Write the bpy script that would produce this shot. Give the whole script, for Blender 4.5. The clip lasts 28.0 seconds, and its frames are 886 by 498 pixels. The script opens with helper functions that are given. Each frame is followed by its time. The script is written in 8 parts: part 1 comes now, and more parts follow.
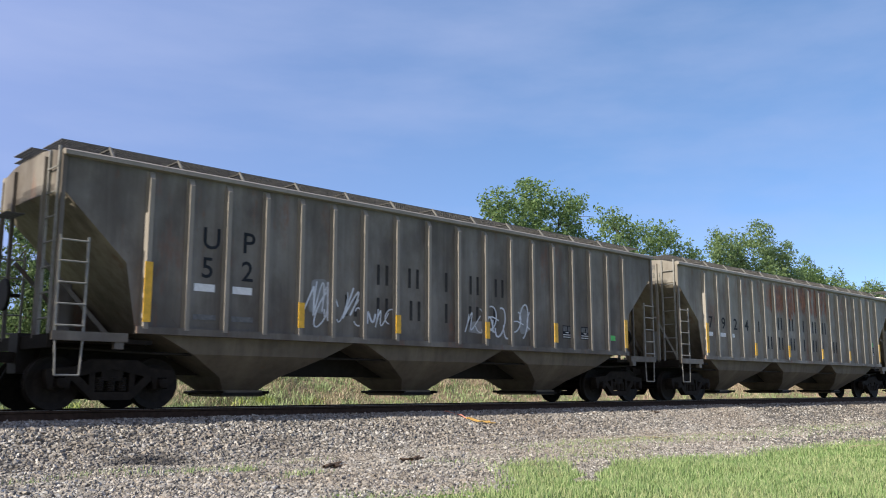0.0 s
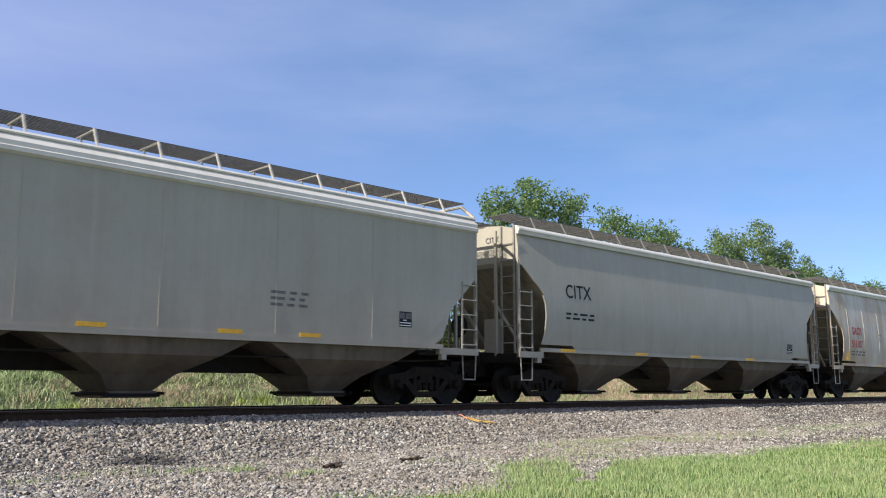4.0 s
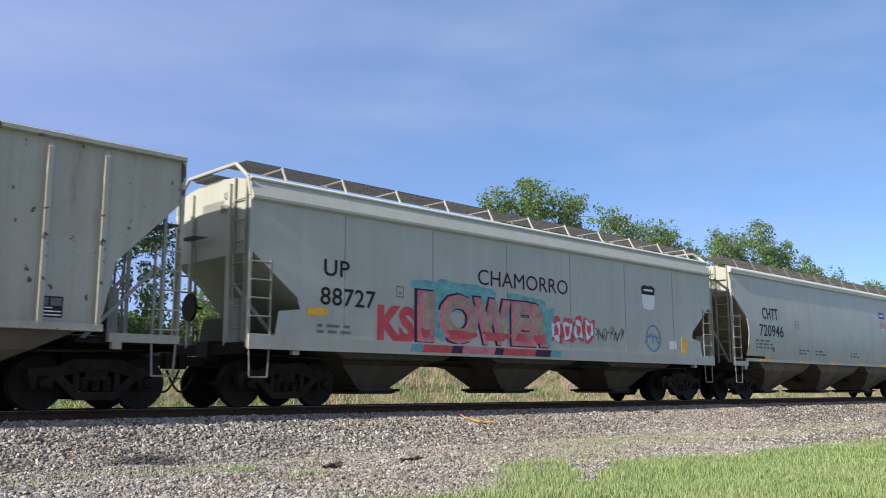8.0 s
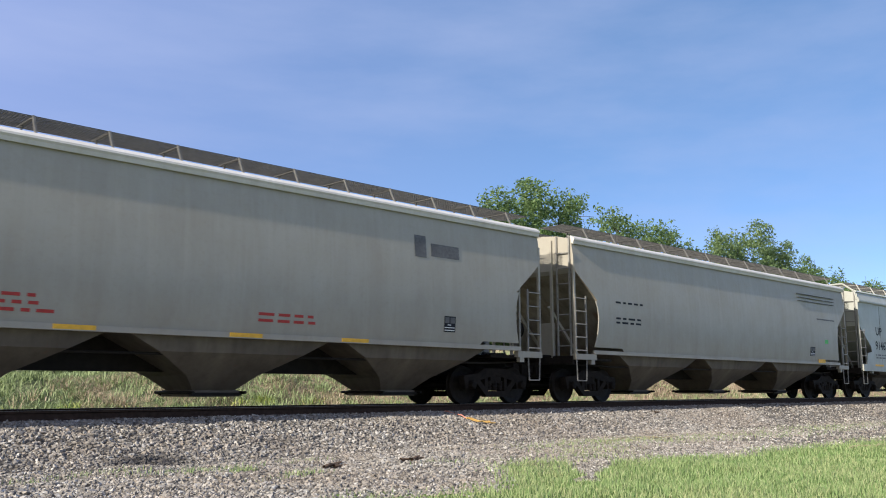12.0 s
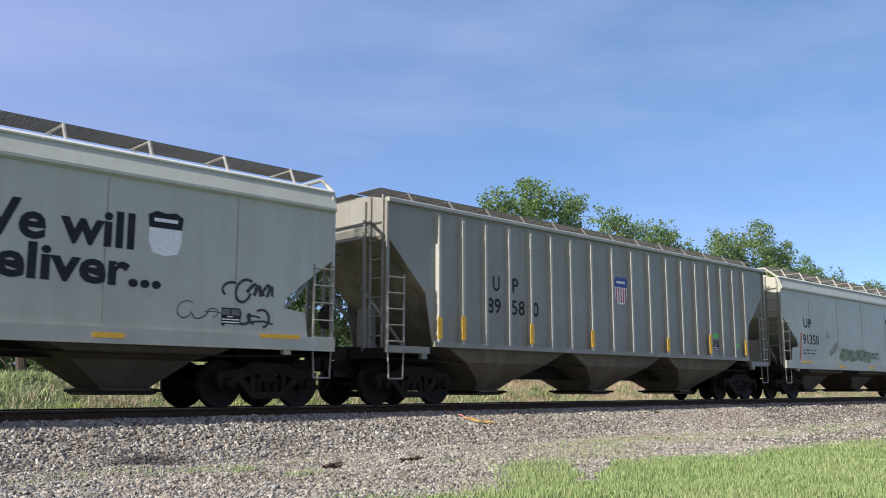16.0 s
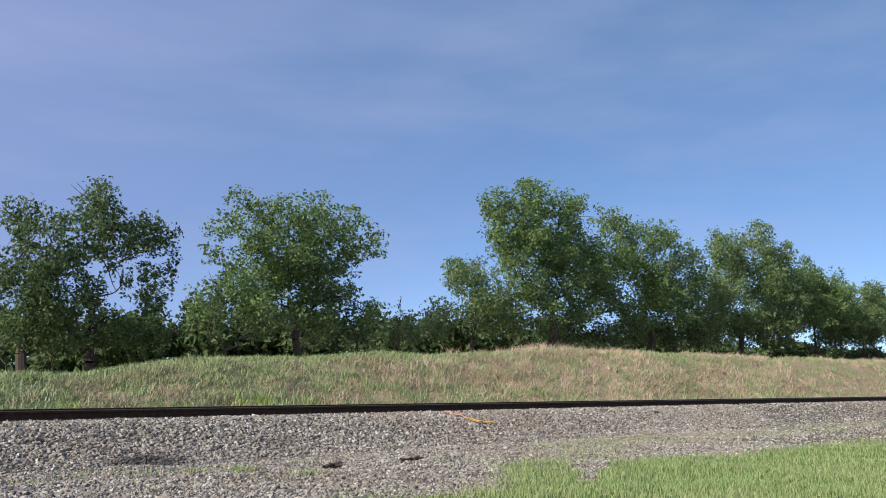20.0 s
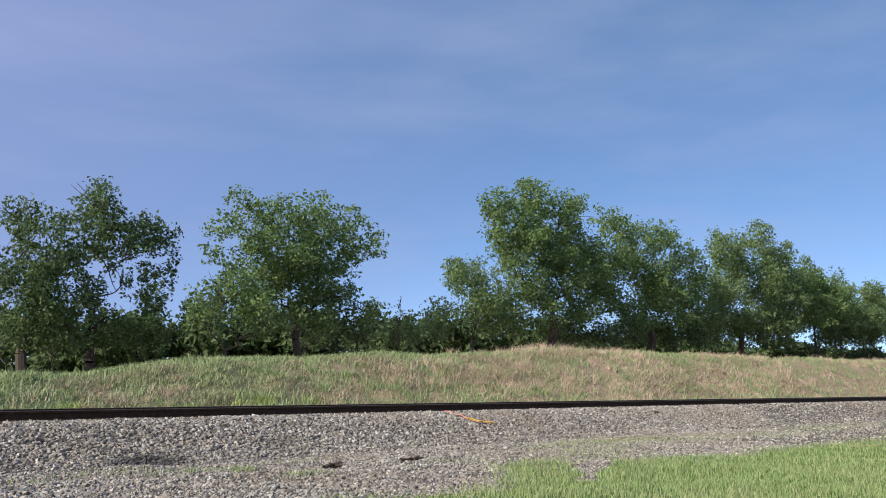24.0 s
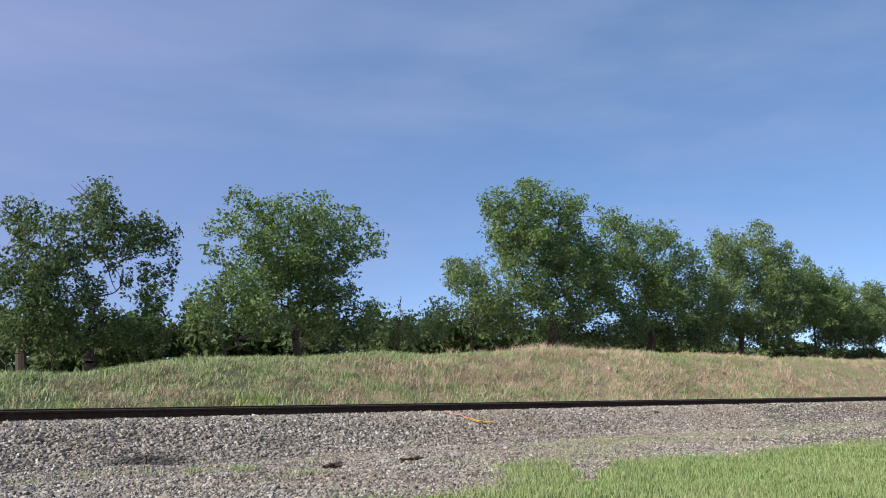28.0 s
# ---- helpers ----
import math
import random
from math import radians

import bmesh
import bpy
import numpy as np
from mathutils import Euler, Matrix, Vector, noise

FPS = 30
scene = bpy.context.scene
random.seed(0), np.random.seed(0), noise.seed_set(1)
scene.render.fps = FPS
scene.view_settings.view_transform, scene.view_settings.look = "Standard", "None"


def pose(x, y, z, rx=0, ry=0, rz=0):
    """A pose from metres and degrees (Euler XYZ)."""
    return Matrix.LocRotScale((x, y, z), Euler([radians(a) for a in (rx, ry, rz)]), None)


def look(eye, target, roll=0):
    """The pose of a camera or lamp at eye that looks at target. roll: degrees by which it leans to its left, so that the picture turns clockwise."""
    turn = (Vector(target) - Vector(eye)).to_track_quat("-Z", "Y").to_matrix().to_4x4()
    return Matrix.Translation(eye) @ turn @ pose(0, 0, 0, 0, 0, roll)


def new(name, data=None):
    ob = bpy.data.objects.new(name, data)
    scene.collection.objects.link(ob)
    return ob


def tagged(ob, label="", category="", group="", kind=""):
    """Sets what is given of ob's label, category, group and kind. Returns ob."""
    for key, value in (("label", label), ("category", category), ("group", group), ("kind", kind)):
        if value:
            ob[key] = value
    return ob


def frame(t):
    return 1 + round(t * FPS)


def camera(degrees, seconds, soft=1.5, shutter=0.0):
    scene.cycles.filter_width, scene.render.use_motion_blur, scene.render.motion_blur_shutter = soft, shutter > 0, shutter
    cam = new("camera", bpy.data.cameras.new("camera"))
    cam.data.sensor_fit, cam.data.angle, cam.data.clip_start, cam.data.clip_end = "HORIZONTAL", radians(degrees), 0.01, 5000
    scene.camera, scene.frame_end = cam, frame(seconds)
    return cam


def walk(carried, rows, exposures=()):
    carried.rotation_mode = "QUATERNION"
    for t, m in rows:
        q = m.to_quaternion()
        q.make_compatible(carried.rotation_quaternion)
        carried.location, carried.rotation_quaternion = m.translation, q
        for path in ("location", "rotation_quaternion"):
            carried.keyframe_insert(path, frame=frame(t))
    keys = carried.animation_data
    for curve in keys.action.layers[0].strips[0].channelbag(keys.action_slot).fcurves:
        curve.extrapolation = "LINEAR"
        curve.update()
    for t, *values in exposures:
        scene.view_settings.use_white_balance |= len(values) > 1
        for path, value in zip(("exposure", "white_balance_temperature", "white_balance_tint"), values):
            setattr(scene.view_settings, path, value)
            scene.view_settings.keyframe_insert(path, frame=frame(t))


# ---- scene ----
# camera on a tripod beside the line, standing still
cam = camera(53.36, 28.0, soft=1.0, shutter=0.05)
EYE = pose(0, 0, 0.352, 90 + 9.044, 0, -43.843)
walk(cam, [(0.0, EYE), (28.0, EYE)], exposures=[(0.0, 0.46), (18.8, 0.46), (19.4, 0.16), (28.0, 0.16)])

# the line: x runs along the rails, z = 0 is the rail top
TRACK_Y = 16.07
SPEED = 20.296
SUN_EL, SUN_FROM = 28.0, (-1.0, -0.02)

# ---------------------------------------------------------------- world and sun
world = bpy.data.worlds.new("sky")
scene.world = world
world.use_nodes = True
wn, wl = world.node_tree.nodes, world.node_tree.links
wn.clear()
w_out = wn.new("ShaderNodeOutputWorld")
w_bg = wn.new("ShaderNodeBackground")
w_sky = wn.new("ShaderNodeTexSky")
w_sky.sky_type = "NISHITA"
w_sky.sun_disc = False
w_sky.sun_elevation = radians(SUN_EL)
w_sky.sun_rotation = radians(-91.0)
w_sky.altitude = 2500
w_sky.air_density, w_sky.dust_density, w_sky.ozone_density = 0.55, 0.0, 1.2
w_bg.inputs["Strength"].default_value = 0.226
# thin cirrus, drawn out in streaks
w_co = wn.new("ShaderNodeTexCoord")
w_map = wn.new("ShaderNodeMapping")
w_map.inputs["Rotation"].default_value = (radians(8), radians(-14), radians(30))
w_map.inputs["Scale"].default_value = (1.3, 2.2, 7.0)
w_noise = wn.new("ShaderNodeTexNoise")
w_noise.inputs["Scale"].default_value = 1.7
w_noise.inputs["Detail"].default_value = 7
w_noise.inputs["Roughness"].default_value = 0.55
w_ramp = wn.new("ShaderNodeValToRGB")
w_ramp.color_ramp.elements[0].position, w_ramp.color_ramp.elements[0].color = 0.42, (0, 0, 0, 1)
w_ramp.color_ramp.elements[1].position, w_ramp.color_ramp.elements[1].color = 0.80, (0.36, 0.36, 0.36, 1)
w_mix = wn.new("ShaderNodeMix")
w_mix.data_type = "RGBA"
w_mix.inputs["B"].default_value = (1.75, 2.0, 2.95, 1)
wl.new(w_co.outputs["Generated"], w_map.inputs["Vector"])
wl.new(w_map.outputs["Vector"], w_noise.inputs["Vector"])
wl.new(w_noise.outputs["Fac"], w_ramp.inputs["Fac"])
wl.new(w_ramp.outputs["Color"], w_mix.inputs["Factor"])
# an even thin veil, a little whiter towards the sun
w_veil = wn.new("ShaderNodeMix")
w_veil.data_type = "RGBA"
w_veil.inputs["Factor"].default_value = 0.55
w_veil.inputs["B"].default_value = (0.385, 0.88, 1.76, 1)
wl.new(w_sky.outputs["Color"], w_veil.inputs["A"])
w_dir = wn.new("ShaderNodeSeparateXYZ")
wl.new(w_co.outputs["Generated"], w_dir.inputs["Vector"])
w_side = wn.new("ShaderNodeMapRange")
w_side.inputs["From Min"].default_value, w_side.inputs["From Max"].default_value = 0.8, 0.1
w_side.inputs["To Max"].default_value = 0.85
wl.new(w_dir.outputs["X"], w_side.inputs["Value"])
w_haze = wn.new("ShaderNodeMix")
w_haze.data_type = "RGBA"
w_haze.inputs["B"].default_value = (1.24, 1.56, 2.86, 1)
wl.new(w_side.outputs["Result"], w_haze.inputs["Factor"])
wl.new(w_veil.outputs["Result"], w_haze.inputs["A"])
# the wide pale glow of the sky round the sun
w_near = wn.new("ShaderNodeMapRange")
w_near.interpolation_type = "SMOOTHSTEP"
w_near.inputs["From Min"].default_value, w_near.inputs["From Max"].default_value = 0.22, -0.75
w_near.inputs["To Max"].default_value = 0.92
wl.new(w_dir.outputs["X"], w_near.inputs["Value"])
w_glow = wn.new("ShaderNodeMix")
w_glow.data_type = "RGBA"
w_glow.inputs["B"].default_value = (1.95, 1.90, 1.98, 1)
wl.new(w_near.outputs["Result"], w_glow.inputs["Factor"])
wl.new(w_haze.outputs["Result"], w_glow.inputs["A"])
wl.new(w_glow.outputs["Result"], w_mix.inputs["A"])
wl.new(w_mix.outputs["Result"], w_bg.inputs["Color"])
wl.new(w_bg.outputs["Background"], w_out.inputs["Surface"])

sun_data = bpy.data.lights.new("sun", "SUN")
sun_data.energy, sun_data.angle, sun_data.color = 5.0, radians(0.53), (1.0, 0.92, 0.81)
sun = new("sun", sun_data)
rise = math.hypot(*SUN_FROM) * math.tan(radians(SUN_EL))
sun.matrix_world = look((SUN_FROM[0] * 50, SUN_FROM[1] * 50, rise * 50), (0, 0, 0))

# ---------------------------------------------------------------- materials
def nodes_of(name):
    m = bpy.data.materials.new(name)
    m.use_nodes = True
    nt = m.node_tree
    return m, nt, nt.nodes["Principled BSDF"]


def n_noise(nt, scale, detail=4, rough=0.55, stretch=None, use="Object"):
    co = nt.nodes.new("ShaderNodeTexCoord")
    no = nt.nodes.new("ShaderNodeTexNoise")
    no.inputs["Scale"].default_value, no.inputs["Detail"].default_value, no.inputs["Roughness"].default_value = scale, detail, rough
    src = co.outputs[use]
    if stretch:
        mp = nt.nodes.new("ShaderNodeMapping")
        mp.inputs["Scale"].default_value = stretch
        nt.links.new(src, mp.inputs["Vector"])
        src = mp.outputs["Vector"]
    nt.links.new(src, no.inputs["Vector"])
    return no.outputs["Fac"]


def n_ramp(nt, fac, lo, hi, c0=(0, 0, 0), c1=(1, 1, 1)):
    r = nt.nodes.new("ShaderNodeValToRGB")
    e = r.color_ramp.elements
    e[0].position, e[1].position = lo, hi
    e[0].color, e[1].color = (*c0, 1), (*c1, 1)
    nt.links.new(fac, r.inputs["Fac"])
    return r.outputs["Color"]


def n_mix(nt, fac, a, b, mode="MIX"):
    m = nt.nodes.new("ShaderNodeMix")
    m.data_type, m.blend_type = "RGBA", mode
    for sock, val in ((m.inputs["Factor"], fac), (m.inputs["A"], a), (m.inputs["B"], b)):
        if isinstance(val, (int, float)):
            sock.default_value = val
        elif isinstance(val, tuple):
            sock.default_value = (*val, 1)
        else:
            nt.links.new(val, sock)
    return m.outputs["Result"]


def n_bump(nt, bsdf, fac, strength, dist):
    b = nt.nodes.new("ShaderNodeBump")
    b.inputs["Strength"].default_value, b.inputs["Distance"].default_value = strength, dist
    nt.links.new(fac, b.inputs["Height"])
    nt.links.new(b.outputs["Normal"], bsdf.inputs["Normal"])


def n_mul(nt, a, k):
    m = nt.nodes.new("ShaderNodeMath")
    m.operation = "MULTIPLY"
    nt.links.new(a, m.inputs[0])
    if isinstance(k, (int, float)):
        m.inputs[1].default_value = k
    else:
        nt.links.new(k, m.inputs[1])
    return m.outputs[0]


def n_axis(nt, axis, lo, hi):
    """0 to 1 along one axis of the object."""
    co = nt.nodes.new("ShaderNodeTexCoord")
    sp = nt.nodes.new("ShaderNodeSeparateXYZ")
    nt.links.new(co.outputs["Object"], sp.inputs["Vector"])
    mr = nt.nodes.new("ShaderNodeMapRange")
    mr.inputs["From Min"].default_value, mr.inputs["From Max"].default_value = lo, hi
    nt.links.new(sp.outputs[axis], mr.inputs["Value"])
    return mr.outputs["Result"]


def n_add(nt, a, b, k=1.0):
    m = nt.nodes.new("ShaderNodeMath")
    m.operation = "MULTIPLY_ADD"
    nt.links.new(b, m.inputs[0])
    m.inputs[1].default_value = k
    nt.links.new(a, m.inputs[2])
    return m.outputs[0]


def paint(name, base, grime=(0.11, 0.095, 0.075), dirt=0.35, streak=0.3, rust=0.0, rough=0.5, spots=0.0, blotch=None, splash=0.35, burnt=None):
    """Weathered enamel on steel: broad soiling, rain streaks down the sheet, thrown-up dust, rust and chips."""
    m, nt, b = nodes_of(name)
    col = n_mix(nt, n_mul(nt, n_ramp(nt, n_noise(nt, 0.55, 5, 0.6), 0.38, 0.66), dirt), base, grime)
    if blotch:  # broad stains with ragged edges: size, colour, amount
        bl = n_ramp(nt, n_noise(nt, blotch[0], 6, 0.62, (1.0, 1.0, 0.55)), 0.44, 0.62)
        col = n_mix(nt, n_mul(nt, bl, blotch[2]), col, blotch[1])
        bl = n_ramp(nt, n_noise(nt, 1.0, 6, 0.6, (1.7, 1.7, 0.16)), 0.47, 0.66)
        col = n_mix(nt, n_mul(nt, bl, blotch[2] * 0.8), col, blotch[1])
    st = n_ramp(nt, n_noise(nt, 1.0, 6, 0.6, (2.6, 2.6, 0.13)), 0.45, 0.66)
    col = n_mix(nt, n_mul(nt, st, streak), col, grime)
    st = n_ramp(nt, n_noise(nt, 1.0, 4, 0.6, (9.0, 9.0, 0.25)), 0.52, 0.75)
    col = n_mix(nt, n_mul(nt, st, streak * 0.8), col, grime)
    lite = tuple(min(1.0, c * 1.25) for c in base)
    col = n_mix(nt, n_mul(nt, n_ramp(nt, n_noise(nt, 1.0, 5, 0.6, (4.5, 4.5, 0.3)), 0.5, 0.8), 0.35), col, lite)
    col = n_mix(nt, n_mul(nt, n_ramp(nt, n_noise(nt, 9, 6, 0.7), 0.5, 0.8), 0.25), col, grime)
    if splash:  # road dust thrown up along the foot of the side, in tongues
        up = n_add(nt, n_axis(nt, "Z", 3.4, 1.0), n_noise(nt, 1.0, 6, 0.65, (1.5, 1.5, 0.7)), 1.3)
        col = n_mix(nt, n_mul(nt, n_ramp(nt, n_mul(nt, up, 0.5), 0.5, 0.95), splash), col, tuple(c * 0.75 for c in grime))
    if rust:
        lo = 0.62 - 0.09 * rust
        patch = n_mul(nt, n_ramp(nt, n_noise(nt, 0.9, 8, 0.68, (2.0, 2.0, 0.5)), lo, lo + 0.09), n_ramp(nt, n_noise(nt, 6, 6, 0.7), 0.3, 0.55))
        col = n_mix(nt, n_mul(nt, patch, min(0.9, 0.35 + 0.4 * rust)), col, (0.20, 0.075, 0.035))
    if burnt:  # bare orange rust along a stretch of the side, x0, x1 and from which height
        mid, half = (burnt[0] + burnt[1]) / 2, (burnt[1] - burnt[0]) / 2
        where = n_mul(nt, n_mul(nt, n_axis(nt, "X", mid - half - 1.0, mid - half + 0.6), n_axis(nt, "X", mid + half + 1.0, mid + half - 0.6)), n_mul(nt, n_axis(nt, "Z", burnt[2], burnt[2] + 0.55), n_axis(nt, "Z", 4.4, 4.05)))
        bare = n_ramp(nt, n_add(nt, n_noise(nt, 1.0, 6, 0.62, (3.4, 3.4, 0.8)), where, 0.30), 0.66, 0.80)
        col = n_mix(nt, n_mul(nt, bare, 0.9), col, n_mix(nt, n_ramp(nt, n_noise(nt, 4.0, 5, 0.7), 0.35, 0.65), (0.10, 0.035, 0.02), (0.33, 0.125, 0.055)))
    if spots:  # flaked paint, most of it high on one half
        where = n_mul(nt, n_axis(nt, "X", 1.0, -3.0), n_axis(nt, "Z", 2.2, 4.3))
        sp = n_ramp(nt, n_add(nt, n_noise(nt, 5.5, 3, 0.55, (1.0, 1.0, 0.75)), where, 0.105), 0.66, 0.68)
        col = n_mix(nt, n_mul(nt, sp, spots), col, (0.045, 0.03, 0.025))
    nt.links.new(col, b.inputs["Base Color"])
    ro = n_ramp(nt, n_noise(nt, 3, 4), 0.2, 0.8, (rough - 0.12,) * 3, (rough + 0.15,) * 3)
    nt.links.new(ro, b.inputs["Roughness"])
    n_bump(nt, b, n_noise(nt, 1.6, 5, 0.6), 0.25, 0.02)
    return m


def plain(name, base, rough=0.6, metal=0.0, vary=0.25, scale=8.0, bump=0.2):
    m, nt, b = nodes_of(name)
    dark = tuple(c * (1 - vary) for c in base)
    lite = tuple(min(1, c * (1 + vary)) for c in base)
    f1 = n_noise(nt, scale, 6, 0.65)
    col = n_mix(nt, n_ramp(nt, f1, 0.3, 0.7), dark, lite)
    col = n_mix(nt, n_mul(nt, n_ramp(nt, n_noise(nt, scale * 0.15, 3), 0.4, 0.7), vary), col, dark)
    nt.links.new(col, b.inputs["Base Color"])
    b.inputs["Roughness"].default_value, b.inputs["Metallic"].default_value = rough, metal
    if max(base) < 0.06:  # soot and dust leave no gloss
        b.inputs["Specular IOR Level"].default_value = 0.15
    if bump:
        n_bump(nt, b, f1, bump, 0.01)
    return m


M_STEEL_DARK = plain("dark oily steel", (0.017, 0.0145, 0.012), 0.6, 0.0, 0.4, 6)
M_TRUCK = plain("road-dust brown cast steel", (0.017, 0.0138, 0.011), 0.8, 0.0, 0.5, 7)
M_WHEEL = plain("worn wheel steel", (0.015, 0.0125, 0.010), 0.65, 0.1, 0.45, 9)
M_RAIL = plain("rusty rail steel", (0.050, 0.032, 0.023), 0.8, 0.0, 0.4, 12)
M_RAIL_TOP = plain("polished rail head", (0.30, 0.27, 0.25), 0.35, 0.9, 0.2, 12)
M_WALK = plain("weathered dark grating", (0.115, 0.113, 0.108), 0.7, 0.1, 0.3, 10)
M_GALV = plain("galvanised grating", (0.26, 0.255, 0.24), 0.6, 0.1, 0.3, 10)
M_YELLOW = plain("yellow reflective tape", (0.75, 0.42, 0.03), 0.5, 0.0, 0.2, 10)
M_ORANGE = plain("rust-orange reflective tape", (0.55, 0.19, 0.05), 0.6, 0.0, 0.3, 10)
M_BLACK_INK = plain("black stencil paint", (0.022, 0.024, 0.03), 0.6, 0.0, 0.4, 14, 0)
M_GREY_INK = plain("faded stencil paint", (0.13, 0.13, 0.13), 0.7, 0.0, 0.4, 14, 0)
M_SOOT_INK = plain("sooted-over stencil paint", (0.045, 0.042, 0.04), 0.7, 0.0, 0.4, 14, 0)
M_RED_INK = plain("red stencil paint", (0.42, 0.035, 0.03), 0.55, 0.0, 0.3, 14, 0)
M_FAINT_RED = plain("washed-out red stencil paint", (0.40, 0.22, 0.175), 0.6, 0.0, 0.3, 14, 0)
M_BLUE_INK = plain("blue emblem paint", (0.03, 0.06, 0.28), 0.5, 0.0, 0.3, 14, 0)
M_WHITE_INK = plain("white stencil paint", (0.75, 0.75, 0.75), 0.5, 0.0, 0.15, 14, 0)
M_GREEN_INK = plain("green label paint", (0.10, 0.55, 0.12), 0.5, 0.0, 0.15, 14, 0)
M_GRAFF = {
    "pink": plain("pink spray paint", (0.55, 0.16, 0.20), 0.5, 0, 0.35, 5, 0),
    "red": plain("red spray paint", (0.50, 0.05, 0.06), 0.5, 0, 0.3, 5, 0),
    "teal": plain("teal spray paint", (0.13, 0.37, 0.38), 0.5, 0, 0.4, 4, 0),
    "dark": plain("purple-black spray paint", (0.05, 0.02, 0.05), 0.5, 0, 0.3, 5, 0),
    "tan": plain("tan spray paint", (0.36, 0.25, 0.19), 0.5, 0, 0.35, 5, 0),
    "black": plain("thin black spray paint", (0.05, 0.05, 0.055), 0.6, 0, 0.5, 5, 0),
    "white": plain("white spray paint", (0.62, 0.64, 0.68), 0.5, 0, 0.2, 5, 0),
    "thin": plain("weak black spray paint", (0.085, 0.085, 0.085), 0.6, 0, 0.6, 3, 0),
    "haze": plain("thin pale overspray", (0.25, 0.25, 0.25), 0.6, 0, 0.35, 3, 0),
    "smoke": plain("smudged grey spray paint", (0.36, 0.37, 0.36), 0.6, 0, 0.3, 3, 0),
    "olive": plain("olive spray paint", (0.13, 0.17, 0.06), 0.5, 0, 0.4, 5, 0),
    "olivedark": plain("dark olive spray paint", (0.05, 0.065, 0.03), 0.5, 0, 0.4, 5, 0),
    "blue": plain("blue spray paint", (0.10, 0.22, 0.38), 0.5, 0, 0.3, 5, 0),
}
M_SEAM = plain("dark weld seam", (0.23, 0.22, 0.185), 0.7, 0.0, 0.4, 3)
# Brake dust and the shade below the end wall, both in one colour.
M_GRIME_SHADE = paint("brake-dusted sheet steel, toned for shade", (0.36, 0.325, 0.26), (0.10, 0.08, 0.06), 0.6, 0.5, 0.3, 0.75)
M_BRACKET_DARK = plain("grimy bracket steel", (0.13, 0.128, 0.12), 0.7, 0.1, 0.3, 8)
# Below the car paint in tone: the ladders' backlit shade is in the colour.
M_LADDER = plain("ladder steel toned dark for backlight", (0.24, 0.235, 0.215), 0.6, 0.0, 0.35, 6)
M_BRACKET = plain("weathered bracket steel", (0.40, 0.39, 0.36), 0.6, 0.1, 0.3, 8)

# ---------------------------------------------------------------- building helpers
def box(bm, x0, x1, y0, y1, z0, z1):
    v = [bm.verts.new(p) for p in ((x0, y0, z0), (x1, y0, z0), (x1, y1, z0), (x0, y1, z0), (x0, y0, z1), (x1, y0, z1), (x1, y1, z1), (x0, y1, z1))]
    for q in ((0, 3, 2, 1), (4, 5, 6, 7), (0, 1, 5, 4), (1, 2, 6, 5), (2, 3, 7, 6), (3, 0, 4, 7)):
        bm.faces.new([v[i] for i in q])
    return bm


def prism(bm, pts, y0, y1):
    """A plate: an outline in x and z, given anticlockwise as seen from -y, from y0 to y1."""
    a = [bm.verts.new((x, y0, z)) for x, z in pts]
    b = [bm.verts.new((x, y1, z)) for x, z in pts]
    n = len(pts)
    bm.faces.new(a)
    bm.faces.new(b[::-1])
    for i in range(n):
        j = (i + 1) % n
        bm.faces.new((a[j], a[i], b[i], b[j]))
    return bm


def bar(bm, p, q, r=0.016, n=6):
    """A round bar from p to q."""
    p, q = Vector(p), Vector(q)
    d = (q - p).normalized()
    s = d.orthogonal().normalized()
    t = d.cross(s)
    ra, rb = [], []
    for i in range(n):
        o = (s * math.cos(i * math.tau / n) + t * math.sin(i * math.tau / n)) * r
        ra.append(bm.verts.new(p + o))
        rb.append(bm.verts.new(q + o))
    for i in range(n):
        j = (i + 1) % n
        bm.faces.new((ra[i], ra[j], rb[j], rb[i]))
    bm.faces.new(ra[::-1])
    bm.faces.new(rb)
    return bm


def pipe(bm, pts, r=0.016, n=6):
    for p, q in zip(pts, pts[1:]):
        bar(bm, p, q, r, n)
    return bm


def lathe(bm, prof, axis="y", n=24, cx=0.0, cy=0.0, cz=0.0):
    """A turned shape: profile of (along the axis, radius)."""
    rings = []
    for a, r in prof:
        ring = []
        for i in range(n):
            c, s = math.cos(i * math.tau / n) * r, math.sin(i * math.tau / n) * r
            p = {"y": (cx + c, cy + a, cz + s), "x": (cx + a, cy + c, cz + s), "z": (cx + c, cy + s, cz + a)}[axis]
            ring.append(bm.verts.new(p))
        rings.append(ring)
    for ra, rb in zip(rings, rings[1:]):
        for i in range(n):
            j = (i + 1) % n
            bm.faces.new((ra[i], ra[j], rb[j], rb[i]))
    bm.faces.new(rings[0][::-1])
    bm.faces.new(rings[-1])
    return bm


MESHES = {}


def mesh_of(key, make, smooth=False):
    """Mesh data made once for each key; alike parts share it."""
    if key not in MESHES:
        bm = bmesh.new()
        make(bm)
        bmesh.ops.recalc_face_normals(bm, faces=bm.faces)
        me = bpy.data.meshes.new(str(key[0]) if isinstance(key, tuple) else str(key))
        bm.to_mesh(me)
        bm.free()
        if smooth:
            me.shade_smooth()
        me.materials.append(None)
        MESHES[key] = me
    return MESHES[key]


def place(name, me, material, parent=None, m=None, label=""):
    ob = new(name, me)
    if material:
        ob.material_slots[0].link = "OBJECT"
        ob.material_slots[0].material = material
    if parent:
        ob.parent = parent
    if m is not None:
        ob.matrix_basis = m
    if label:
        tagged(ob, label)
    return ob


